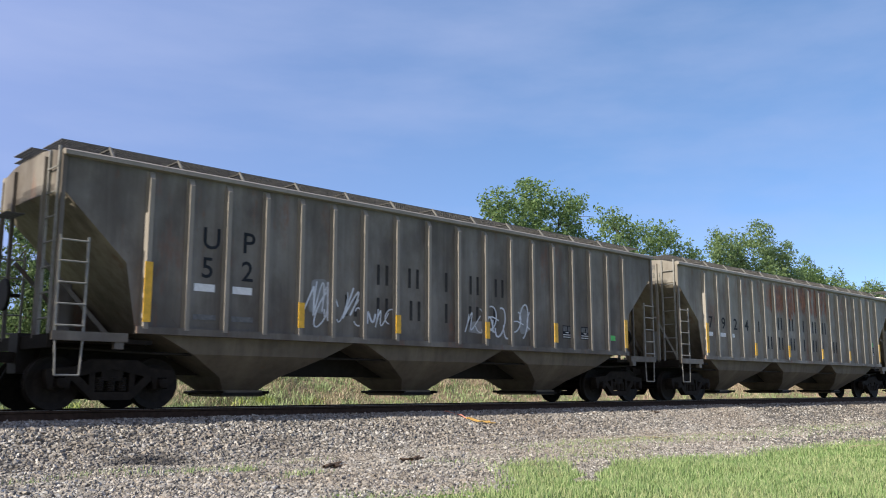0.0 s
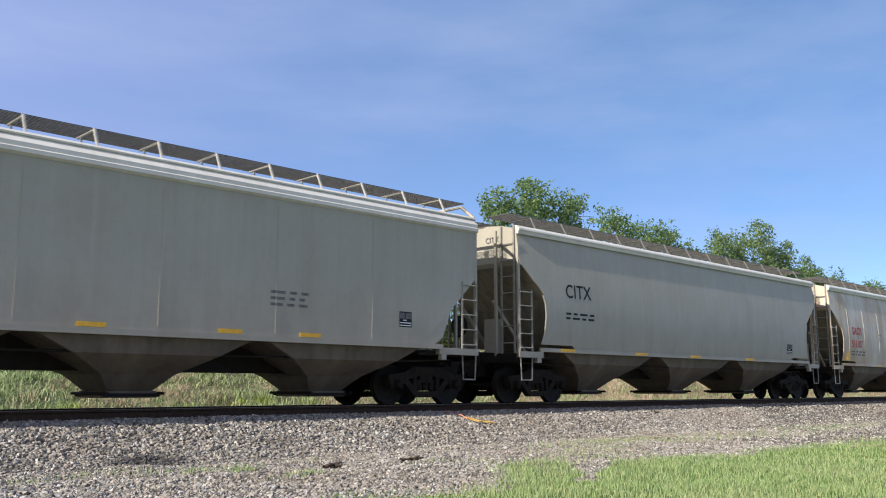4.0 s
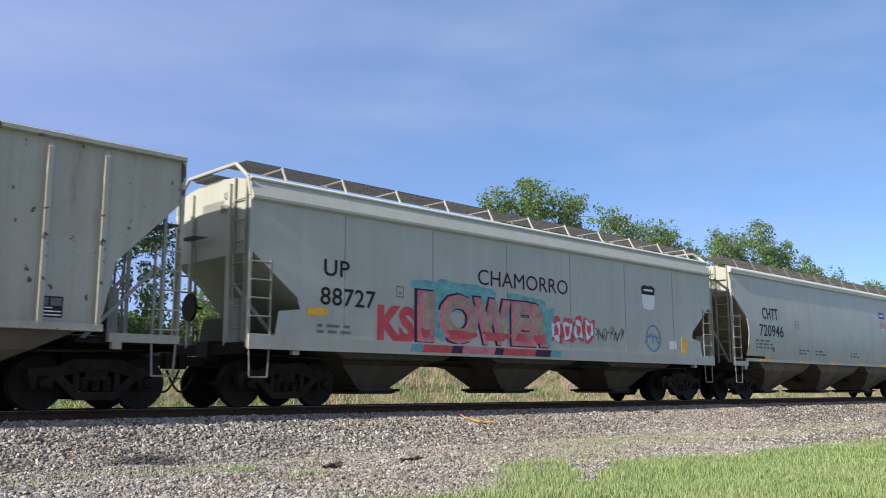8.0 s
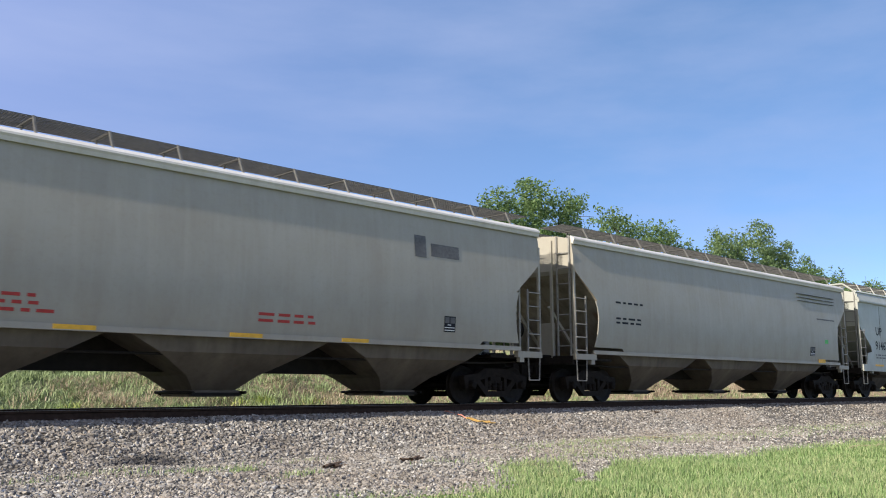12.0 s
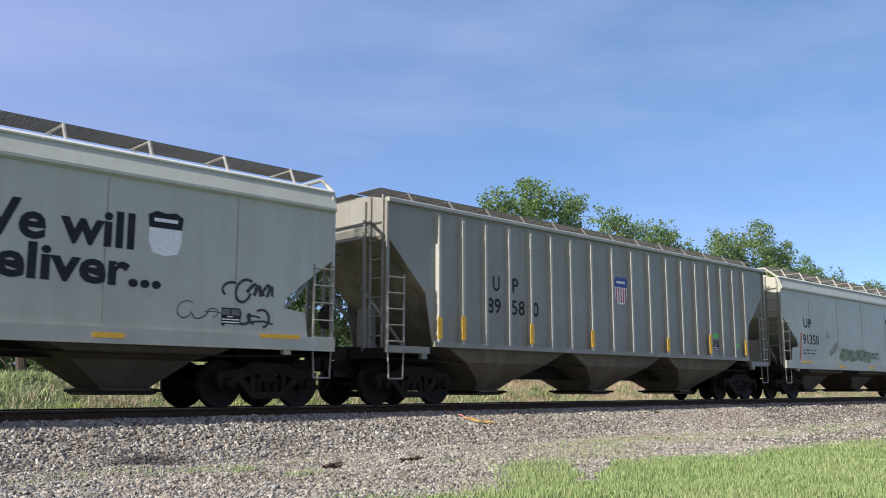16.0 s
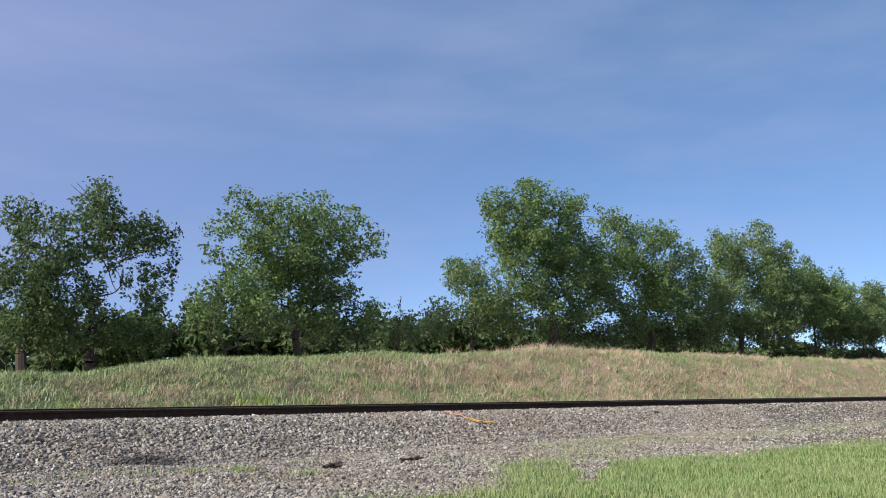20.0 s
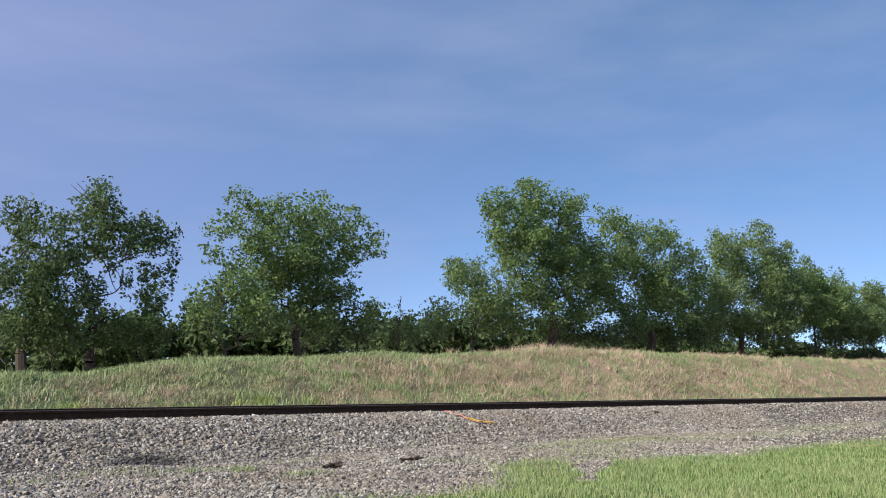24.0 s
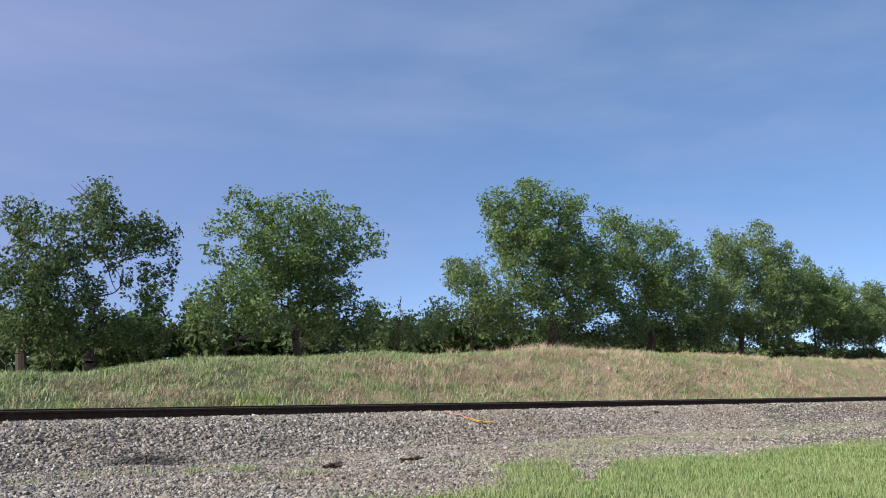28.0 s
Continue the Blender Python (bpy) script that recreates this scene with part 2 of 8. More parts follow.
def part(name, make, material, parent, m=None, label="", key=None, smooth=False):
    if key is None:
        key = (name, len(MESHES), "own")
    return place(name, mesh_of(key, make, smooth), material, parent, m, label)


def text_mesh(body, size, bold=0.0, spacing=1.0):
    """Flat lettering in x and z with its lower left corner at 0, seen from -y."""
    key = ("text", body, size, bold, spacing)
    if key not in MESHES:
        cu = bpy.data.curves.new("lettering", "FONT")
        cu.body, cu.size, cu.offset, cu.space_character = body, size, bold, spacing
        cu.resolution_u, cu.extrude = 3, 0.0015
        ob = bpy.data.objects.new("lettering", cu)
        scene.collection.objects.link(ob)
        me = bpy.data.meshes.new_from_object(ob.evaluated_get(bpy.context.evaluated_depsgraph_get()))
        bpy.data.objects.remove(ob)
        me.transform(Matrix.Rotation(radians(90), 4, "X"))
        me.materials.clear()
        me.materials.append(None)
        MESHES[key] = me
    return MESHES[key]


def smooth01(a, b, x):
    t = min(1.0, max(0.0, (x - a) / (b - a)))
    return t * t * (3 - 2 * t)

# ---------------------------------------------------------------- ground
def crest(x):
    """Height of the grassy bank's crest along the line."""
    k = ((-60, 0.3), (5, 0.5), (9, 0.68), (14, 1.25), (22, 1.55), (32, 2.05), (45, 2.1), (62, 2.3), (90, 2.5), (200, 2.5))
    for (a, za), (b, zb) in zip(k, k[1:]):
        if a <= x <= b:
            return za + (zb - za) * smooth01(a, b, x)
    return k[0][1] if x < k[0][0] else k[-1][1]


def ground_z(x, y):
    n = noise.noise(Vector((x * 0.35, y * 0.35, 0.0)))
    n2 = noise.noise(Vector((x * 1.3, y * 1.3, 5.0)))
    if y < 15.05:  # gravel road, then the ballast shoulder
        z = -0.92 + 0.12 * smooth01(4, 12, y)
        z += 0.60 * smooth01(12.9, 15.0, y)
        z += 0.035 * n + 0.02 * n2
        return z if y > 13 else z + 0.02 * n2
    if y < 17.3:
        return -0.185 + 0.012 * n2
    if y < 18.6:
        return -0.185 - 0.30 * smooth01(17.3, 18.6, y) + 0.02 * n2
    c = crest(x)
    if y < 24.5:
        t = smooth01(18.4, 24.5, y)
        n3 = noise.noise(Vector((x * 0.8, y * 1.1, 11.0)))
        return -0.485 + (c + 0.485) * t + 0.10 * n + 0.06 * n2 + 0.16 * n3 * smooth01(18.6, 20.0, y) * (1 - smooth01(22.5, 24.5, y))
    return c + 0.10 * n + 0.05 * n2 - 0.7 * smooth01(25, 32, y) + 0.5 * smooth01(60, 400, y)


def axis_steps(parts_):
    out = []
    for a, b, s in parts_:
        v = a
        while v < b - 1e-6:
            out.append(v)
            v += s
    out.append(parts_[-1][1])
    return out


def dark_patches(nt, col):
    """Two dark patches on the gravel, each with a ragged edge."""
    geo = nt.nodes.new("ShaderNodeNewGeometry")
    for cx, cy, rx, ry, k in (DARK_PATCH, DARK_SPOT):
        mp = nt.nodes.new("ShaderNodeMapping")
        mp.inputs["Location"].default_value = (-cx / rx, -cy / ry, 0)
        mp.inputs["Scale"].default_value = (1 / rx, 1 / ry, 0)
        nt.links.new(geo.outputs["Position"], mp.inputs["Vector"])
        ln = nt.nodes.new("ShaderNodeVectorMath")
        ln.operation = "LENGTH"
        nt.links.new(mp.outputs["Vector"], ln.inputs[0])
        r = n_add(nt, ln.outputs["Value"], n_noise(nt, 2.6, 6, 0.7), 1.5)
        col = n_mix(nt, n_mul(nt, n_ramp(nt, n_mul(nt, r, 0.5), 0.6, 0.88, (1, 1, 1), (0, 0, 0)), k), col, (0.035, 0.034, 0.036))
    return col


DARK_PATCH = (6.35, 13.2, 0.95, 0.42, 0.8)
DARK_SPOT = (7.6, 12.9, 0.5, 0.22, 0.5)


def ground_material():
    m, nt, b = nodes_of("gravel, turf and prairie grass")
    geo = nt.nodes.new("ShaderNodeNewGeometry")
    sep = nt.nodes.new("ShaderNodeSeparateXYZ")
    nt.links.new(geo.outputs["Position"], sep.inputs["Vector"])
    # gravel: many grey, pinkish and brown stones
    co = nt.nodes.new("ShaderNodeTexCoord")
    vor = nt.nodes.new("ShaderNodeTexVoronoi")
    vor.inputs["Scale"].default_value = 17
    nt.links.new(co.outputs["Object"], vor.inputs["Vector"])
    hue = nt.nodes.new("ShaderNodeSeparateColor")
    nt.links.new(vor.outputs["Color"], hue.inputs["Color"])
    stone = n_mix(nt, hue.outputs["Red"], (0.105, 0.100, 0.090), (0.275, 0.263, 0.235))
    stone = n_mix(nt, n_mul(nt, hue.outputs["Green"], 0.35), stone, (0.19, 0.145, 0.105))
    gap = n_ramp(nt, vor.outputs["Distance"], 0.25, 0.75)
    stone = n_mix(nt, n_mul(nt, gap, 0.55), stone, (0.05, 0.044, 0.04))
    stone = n_mix(nt, n_mul(nt, n_ramp(nt, n_noise(nt, 0.5, 4), 0.45, 0.75), 0.35), stone, (0.17, 0.135, 0.095))
    # turf and long grass
    turf = n_mix(nt, n_ramp(nt, n_noise(nt, 3.5, 6, 0.7), 0.35, 0.7), (0.09, 0.14, 0.035), (0.20, 0.28, 0.08))
    dryness = nt.nodes.new("ShaderNodeMapRange")
    dryness.inputs["From Min"].default_value, dryness.inputs["From Max"].default_value = 8, 34
    nt.links.new(sep.outputs["X"], dryness.inputs["Value"])
    dry_n = nt.nodes.new("ShaderNodeMath")
    dry_n.operation = "ADD"
    nt.links.new(dryness.outputs["Result"], dry_n.inputs[0])
    nt.links.new(n_noise(nt, 0.45, 6, 0.65), dry_n.inputs[1])
    dry = n_ramp(nt, dry_n.outputs[0], 0.5, 1.0)
    blade = n_noise(nt, 6, 7, 0.75, (1, 1, 0.35))
    green = n_mix(nt, n_ramp(nt, blade, 0.3, 0.7), (0.055, 0.075, 0.035), (0.17, 0.20, 0.10))
    straw = n_mix(nt, n_ramp(nt, blade, 0.3, 0.7), (0.20, 0.145, 0.095), (0.48, 0.36, 0.25))
    wild = n_mix(nt, dry, green, straw)
    # where each lies, with an uneven edge

    def side(sock, at, width, wob, scale):
        add = nt.nodes.new("ShaderNodeMath")
        add.operation = "MULTIPLY_ADD"
        nt.links.new(n_noise(nt, scale, 5, 0.65), add.inputs[0])
        add.inputs[1].default_value = wob
        nt.links.new(sock, add.inputs[2])
        mr = nt.nodes.new("ShaderNodeMapRange")
        mr.inputs["From Min"].default_value, mr.inputs["From Max"].default_value = at + wob / 2 - width, at + wob / 2 + width
        nt.links.new(add.outputs[0], mr.inputs["Value"])
        return mr.outputs["Result"]

    stone = dark_patches(nt, stone)
    col = n_mix(nt, side(sep.outputs["Y"], 8.2, 0.12, 1.7, 0.8), turf, stone)
    col = n_mix(nt, side(sep.outputs["Y"], 17.9, 0.15, 1.0, 1.2), col, wild)
    nt.links.new(col, b.inputs["Base Color"])
    b.inputs["Roughness"].default_value = 0.95
    b.inputs["Specular IOR Level"].default_value = 0.2
    n_bump(nt, b, vor.outputs["Distance"], 0.6, -0.03)
    return m


M_GROUND = ground_material()


def build_ground():
    xs = axis_steps([(-2000, -400, 200), (-400, -60, 40), (-60, 0, 4), (0, 26, 0.3), (26, 60, 0.6), (60, 130, 3), (130, 500, 30), (500, 2500, 200)])
    ys = axis_steps([(-600, -100, 100), (-100, 0, 10), (0, 4, 1), (4, 12, 0.35), (12, 19, 0.2), (19, 27, 0.5), (27, 40, 1.5), (40, 100, 8), (100, 500, 50), (500, 3000, 250)])
    verts = [(x, y, ground_z(x, y)) for y in ys for x in xs]
    nx = len(xs)
    faces = [(j * nx + i, j * nx + i + 1, (j + 1) * nx + i + 1, (j + 1) * nx + i) for j in range(len(ys) - 1) for i in range(nx - 1)]
    me = bpy.data.meshes.new("ground")
    me.from_pydata(verts, [], faces)
    me.shade_smooth()
    me.materials.append(M_GROUND)
    tagged(new("ground", me), "grey gravel shoulder, mown turf and a dry grassy bank", "ground", kind="structure")


build_ground()


def rail_section(bm):
    prof = ((-0.07, -0.172), (0.07, -0.172), (0.07, -0.160), (0.016, -0.138), (0.009, -0.125), (0.009, -0.05), (0.036, -0.036), (0.037, -0.006), (0.030, 0.0), (-0.030, 0.0), (-0.037, -0.006), (-0.036, -0.036), (-0.009, -0.05), (-0.009, -0.125), (-0.016, -0.138), (-0.07, -0.160))
    a = [bm.verts.new((-300, y, z)) for y, z in prof]
    c = [bm.verts.new((600, y, z)) for y, z in prof]
    for i in range(len(prof)):
        j = (i + 1) % len(prof)
        bm.faces.new((a[i], a[j], c[j], c[i]))
    bm.faces.new(a)
    bm.faces.new(c[::-1])


def build_track():
    for y in (TRACK_Y - 0.7525, TRACK_Y + 0.7525):
        r = part("rail", rail_section, M_RAIL, None, pose(0, y, 0), key="rail")
        tagged(r, "rusty steel rail with a polished head on ballast", "rail", "running rails", "structure")
        part("rail_head", lambda bm: box(bm, -300, 600, -0.026, 0.026, 0.0, 0.003), M_RAIL_TOP, r, None, "polished running surface", "rail_head")


build_track()


def build_ties():
    wood = plain("creosoted tie timber", (0.055, 0.045, 0.037), 0.9, 0, 0.4, 6)
    for i in range(130):
        x = 2.0 + i * 0.53
        tie = part("railroad_tie", lambda bm: box(bm, -0.11, 0.11, -0.93, 0.93, -0.32, -0.1735), wood, None, pose(x, TRACK_Y, 0), key="tie")
        tagged(tie, "dark creosoted timber tie bedded in ballast", "railroad tie", "ties under the rails", "structure")


build_ties()

# ---------------------------------------------------------------- covered hopper cars
# side section, top to bottom: height, half width, how far the end lies in from the eave's end
SECTIONS = {
    "riblow": ((4.27, 1.46, 0.0), (3.66, 1.46, 0.0), (2.42, 1.46, 1.26), (1.34, 1.46, 2.3)),
    "rib": ((4.52, 1.46, 0.0), (3.72, 1.46, 0.0), (2.42, 1.46, 1.26), (1.34, 1.46, 2.3)),
    "flat": ((4.38, 1.44, 0.0), (3.98, 1.50, 0.0), (2.98, 1.50, 0.04), (2.07, 1.50, 1.22), (1.36, 1.50, 2.1)),
    "plain": ((4.40, 1.44, 0.0), (4.08, 1.50, 0.0), (2.94, 1.50, 0.04), (2.08, 1.50, 0.95), (1.32, 1.50, 1.9)),
    "round": ((4.40, 1.42, 0.0), (4.00, 1.48, 0.0), (3.53, 1.52, 0.02), (3.2, 1.545, 0.42), (2.88, 1.56, 0.82), (2.5, 1.57, 1.22), (2.0, 1.555, 1.65), (1.6, 1.52, 2.0), (1.38, 1.49, 2.25)),
}
def smoothed(sec, steps=26):
    """The same side section drawn as a fair curve."""
    zs, ys, ins = (np.array(v) for v in zip(*sec[1:]))
    curve = np.polyfit(zs, ys, 4)
    fine = np.linspace(zs[0], zs[-1], steps)
    return (sec[0],) + tuple((float(z), float(np.polyval(curve, z)), float(np.interp(-z, -zs, ins))) for z in fine)


SECTIONS["round"] = smoothed(SECTIONS["round"])
GUSSETS = {
    "rib": ((1.40, 1.345), (2.42, 1.345), (1.40, 2.40), (1.30, 2.49), (1.18, 2.49)),
    "flat": ((0.62, 1.37), (2.22, 1.37), (1.40, 2.03), (1.28, 2.12), (1.12, 2.12), (1.20, 1.92), (0.70, 1.86)),
    "plain": ((1.42, 1.33), (2.02, 1.33), (1.13, 2.04), (1.03, 2.14), (0.86, 2.14), (1.12, 1.52)),
    "round": ((0.78, 1.40), (2.38, 1.40), (1.36, 2.45), (0.98, 2.84), (0.84, 2.84), (0.97, 2.5), (1.0, 2.2), (0.95, 1.8), (0.86, 1.5)),
}
GUSSETS["riblow"] = GUSSETS["rib"]
# where the ribs stand, from the car's end
RIBS_18 = (1.54, 2.31, 3.09, 3.93, 4.75, 5.56, 6.38, 7.29, 8.25, 9.20, 10.12, 11.04, 11.88, 12.71, 13.52, 14.30, 15.08, 15.85)
WALK_RISE = {"riblow": 0.28, "rib": 0.30, "flat": 0.44, "plain": 0.44, "round": 0.44}
BAYS = {"rib": (2.30, 0.21, 0.40), "flat": (2.33, 0.25, 0.46), "plain": (2.15, 0.20, 0.42), "round": (2.31, 0.21, 0.46)}
BAYS["riblow"] = BAYS["rib"]
BAY_WAIST = {"rib": (0.58, 0.66), "flat": (0.87, 1.12), "plain": (0.62, 0.70), "round": (0.61, 0.76)}
BAY_WAIST["riblow"] = BAY_WAIST["rib"]


def half_width(kind, z):
    s = SECTIONS[kind]
    for (za, ya, _), (zb, yb, _) in zip(s, s[1:]):
        if za >= z >= zb:
            return ya + (yb - ya) * (za - z) / (za - zb)
    return s[-1][1]


def shell(bm, kind, hl):
    sec = SECTIONS[kind]
    zt, yt = sec[0][0], sec[0][1]
    rows = [(zt + 0.17, 0.45, 0.0), (zt + 0.12, 0.95, 0.0)] + list(sec)
    ring = []
    for z, y, ins in rows:
        ring.append([bm.verts.new(p) for p in ((-hl + ins, -y, z), (hl - ins, -y, z), (hl - ins, y, z), (-hl + ins, y, z))])
    for a, b, ra, rb in zip(ring, ring[1:], rows, rows[1:]):
        for i in range(4):
            j = (i + 1) % 4
            if i % 2 and rb[2] > 0.1:
                continue  # the sloping end sheets are parts of their own
            bm.faces.new((a[i], a[j], b[j], b[i]))
    bm.faces.new(ring[0])
    bm.faces.new(ring[-1][::-1])


def curved_gusset(bm, s, e, hl):
    """The rounded end of the side sheet of a round-sided car."""
    edge = ((1.40, 0.78), (1.5, 0.86), (1.8, 0.95), (2.2, 1.0), (2.5, 0.97), (2.84, 0.84))
    rows = []
    for z, y, ins in SECTIONS["round"]:
        if 1.385 < z < 2.84:
            left = float(np.interp(z, [p[0] for p in edge], [p[1] for p in edge]))
            rows.append([bm.verts.new((-e * (x - hl), s * (y - d), z)) for d in (0.001, 0.025) for x in (left, max(left + 0.01, ins + 0.02))])
    for a, b in zip(rows, rows[1:]):
        for i, j in ((0, 1), (3, 2), (2, 0), (1, 3)):
            bm.faces.new((a[i], a[j], b[j], b[i]))
    bm.faces.new((rows[0][0], rows[0][1], rows[0][3], rows[0][2]))
    bm.faces.new((rows[-1][0], rows[-1][2], rows[-1][3], rows[-1][1]))


def slope_sheet(bm, kind, hl):
    """The slanting end sheet below the end wall, at the left end."""
    sec = [r for i, r in enumerate(SECTIONS[kind]) if r[2] > 0.1 or (i + 1 < len(SECTIONS[kind]) and SECTIONS[kind][i + 1][2] > 0.1)]
    rows = [[bm.verts.new((-hl + ins + d, s * y, z)) for s in (-1, 1)] + [bm.verts.new((-hl + ins + 0.02, s * (y - 0.001), z)) for s in (-1, 1)] for z, y, ins in sec for d in (0.0,)]
    for a, b in zip(rows, rows[1:]):
        bm.faces.new((a[0], a[1], b[1], b[0]))
        bm.faces.new((a[2], b[2], b[3], a[3]))
        bm.faces.new((a[0], b[0], b[2], a[2]))
        bm.faces.new((a[1], a[3], b[3], b[1]))
    bm.faces.new((rows[0][0], rows[0][2], rows[0][3], rows[0][1]))
    bm.faces.new((rows[-1][0], rows[-1][1], rows[-1][3], rows[-1][2]))


def bay(bm, hx, zb, bx, zt, waist):
    """A discharge hopper with its sliding gate."""
    drop = (hx - 0.06 - waist[1]) * 0.38 / (zt - waist[0])
    lv = ((zt, hx - 0.02, 1.40), (zt - 0.38, hx - 0.06 - drop, 1.31), (waist[0], waist[1], 0.86), (zb + 0.13, bx, 0.55), (zb + 0.12, bx + 0.06, 0.60), (zb, bx + 0.06, 0.60))
    ring = [[bm.verts.new(p) for p in ((-x, -y, z), (x, -y, z), (x, y, z), (-x, y, z))] for z, x, y in lv]
    for a, b in zip(ring, ring[1:]):
        for i in range(4):
            j = (i + 1) % 4
            bm.faces.new((a[i], a[j], b[j], b[i]))
    bm.faces.new(ring[0])
    bm.faces.new(ring[-1][::-1])


def gate(bm, bx, zb):
    box(bm, -bx - 0.10, bx + 0.10, -0.66, -0.61, zb + 0.02, zb + 0.08)
    box(bm, -bx - 0.10, bx + 0.10, 0.61, 0.66, zb + 0.02, zb + 0.08)
    bar(bm, (-bx - 0.1, -0.78, zb + 0.08), (-bx - 0.1, 0.78, zb + 0.08), 0.03)
    bar(bm, (bx + 0.1, -0.78, zb + 0.08), (bx + 0.1, 0.78, zb + 0.08), 0.03)


def grating(bm, x0, x1, y0, y1, z, step=0.06):
    """Open roof walk: bearing bars and cross bars."""
    n = max(5, int((y1 - y0) / 0.06))
    for i in range(n):
        y = y0 + (y1 - y0) * i / (n - 1)
        box(bm, x0, x1, y - 0.005, y + 0.005, z - 0.008, z + 0.008)
    k = int((x1 - x0) / step)
    for i in range(k + 1):
        x = x0 + (x1 - x0) * i / k
        box(bm, x - 0.005, x + 0.005, y0, y1, z - 0.005, z + 0.005)


def ladder(bm, sy, x0, w, z0, z1, y, n, r=0.017):
    for x in (x0, x0 + w):
        box(bm, x - 0.019, x + 0.019, sy * y - 0.02, sy * y + 0.02, z0, z1)
    for i in range(n):
        z = z0 + 0.14 + (z1 - z0 - 0.22) * i / (n - 1)
        bar(bm, (x0, sy * (y + 0.03), z), (x0 + w, sy * (y + 0.03), z), r)


def side_frame(bm):
    """Cast truck side frame with its windows, pedestals and spring nest opening."""
    for s in (-1, 1):
        prism(bm, [(s * 0.0, 0.70), (s * 0.62, 0.56), (s * 1.13, 0.56), (s * 1.13, 0.68), (s * 0.66, 0.73), (s * 0.42, 0.86), (0, 0.86)][::-s], -0.09, 0.09)
        prism(bm, [(0, 0.17), (s * 0.34, 0.17), (s * 0.74, 0.54), (s * 0.60, 0.60), (s * 0.30, 0.31), (0, 0.31)][::s], -0.09, 0.09)
        prism(bm, [(s * 0.30, 0.28), (s * 0.40, 0.28), (s * 0.40, 0.75), (s * 0.30, 0.75)][::s], -0.08, 0.08)
        prism(bm, [(s * 0.74, 0.36), (s * 0.80, 0.36), (s * 0.82, 0.58), (s * 0.70, 0.58)][::s], -0.10, 0.10)
        prism(bm, [(s * 1.00, 0.36), (s * 1.08, 0.36), (s * 1.13, 0.58), (s * 0.98, 0.58)][::s], -0.10, 0.10)


def springs(bm):
    for x in (-0.2, 0.0, 0.2):
        prof = []
        for i in range(7):
            z = 0.32 + i * 0.035
            prof += [(z, 0.075), (z + 0.018, 0.088), (z + 0.030, 0.075)]
        lathe(bm, prof, "z", 10, x, 0, 0)


def wheelset(bm, r=0.457):
    prof = [(-0.82, 0.07), (-0.80, 0.14), (-0.78, 0.15), (-0.775, 0.34), (-0.79, r - 0.06), (-0.80, r - 0.01), (-0.79, r), (-0.715, r + 0.004), (-0.70, r + 0.022), (-0.685, r + 0.022), (-0.675, r - 0.03), (-0.69, 0.33), (-0.64, 0.15), (-0.62, 0.085)]
    prof = [(-1.05, 0.075), (-0.86, 0.075)] + prof
    full = prof + [(-a, q) for a, q in prof[::-1]]
    lathe(bm, full, "y", 28)


def journal(bm):
    lathe(bm, ((-0.16, 0.05), (-0.15, 0.085), (-0.06, 0.095), (0.0, 0.095)), "y", 12)
    for a in range(3):
        bar(bm, (0.05 * math.cos(a * 2.1), -0.17, 0.05 * math.sin(a * 2.1)), (0.05 * math.cos(a * 2.1), -0.14, 0.05 * math.sin(a * 2.1)), 0.014)


SPINNING = []


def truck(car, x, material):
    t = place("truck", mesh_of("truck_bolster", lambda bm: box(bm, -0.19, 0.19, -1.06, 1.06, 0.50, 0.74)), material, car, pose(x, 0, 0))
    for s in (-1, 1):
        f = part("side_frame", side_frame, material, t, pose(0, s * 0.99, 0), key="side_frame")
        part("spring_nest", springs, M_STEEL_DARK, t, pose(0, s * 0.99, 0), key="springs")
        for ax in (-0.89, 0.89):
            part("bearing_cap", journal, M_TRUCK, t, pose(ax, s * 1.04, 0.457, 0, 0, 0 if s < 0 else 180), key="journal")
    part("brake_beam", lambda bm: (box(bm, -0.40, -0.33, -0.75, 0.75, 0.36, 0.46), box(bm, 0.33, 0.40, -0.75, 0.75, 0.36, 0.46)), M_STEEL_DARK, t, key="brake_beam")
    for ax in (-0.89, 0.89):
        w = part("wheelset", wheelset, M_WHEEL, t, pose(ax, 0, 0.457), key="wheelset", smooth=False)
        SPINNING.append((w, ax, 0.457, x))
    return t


def coupler(bm):
    box(bm, -0.55, 0.0, -0.09, 0.09, 0.80, 0.98)
    prism(bm, [(0.0, 0.74), (0.16, 0.74), (0.24, 0.80), (0.24, 0.98), (0.16, 1.04), (0.0, 1.04)], -0.16, 0.05)
    box(bm, 0.05, 0.20, 0.05, 0.17, 0.76, 1.02)


def hose(bm):
    pts = [(0.02 + 0.62 * i / 10, -0.28, 0.72 - 0.42 * math.sin(math.pi * i / 10)) for i in range(11)]
    pipe(bm, pts, 0.022, 6)


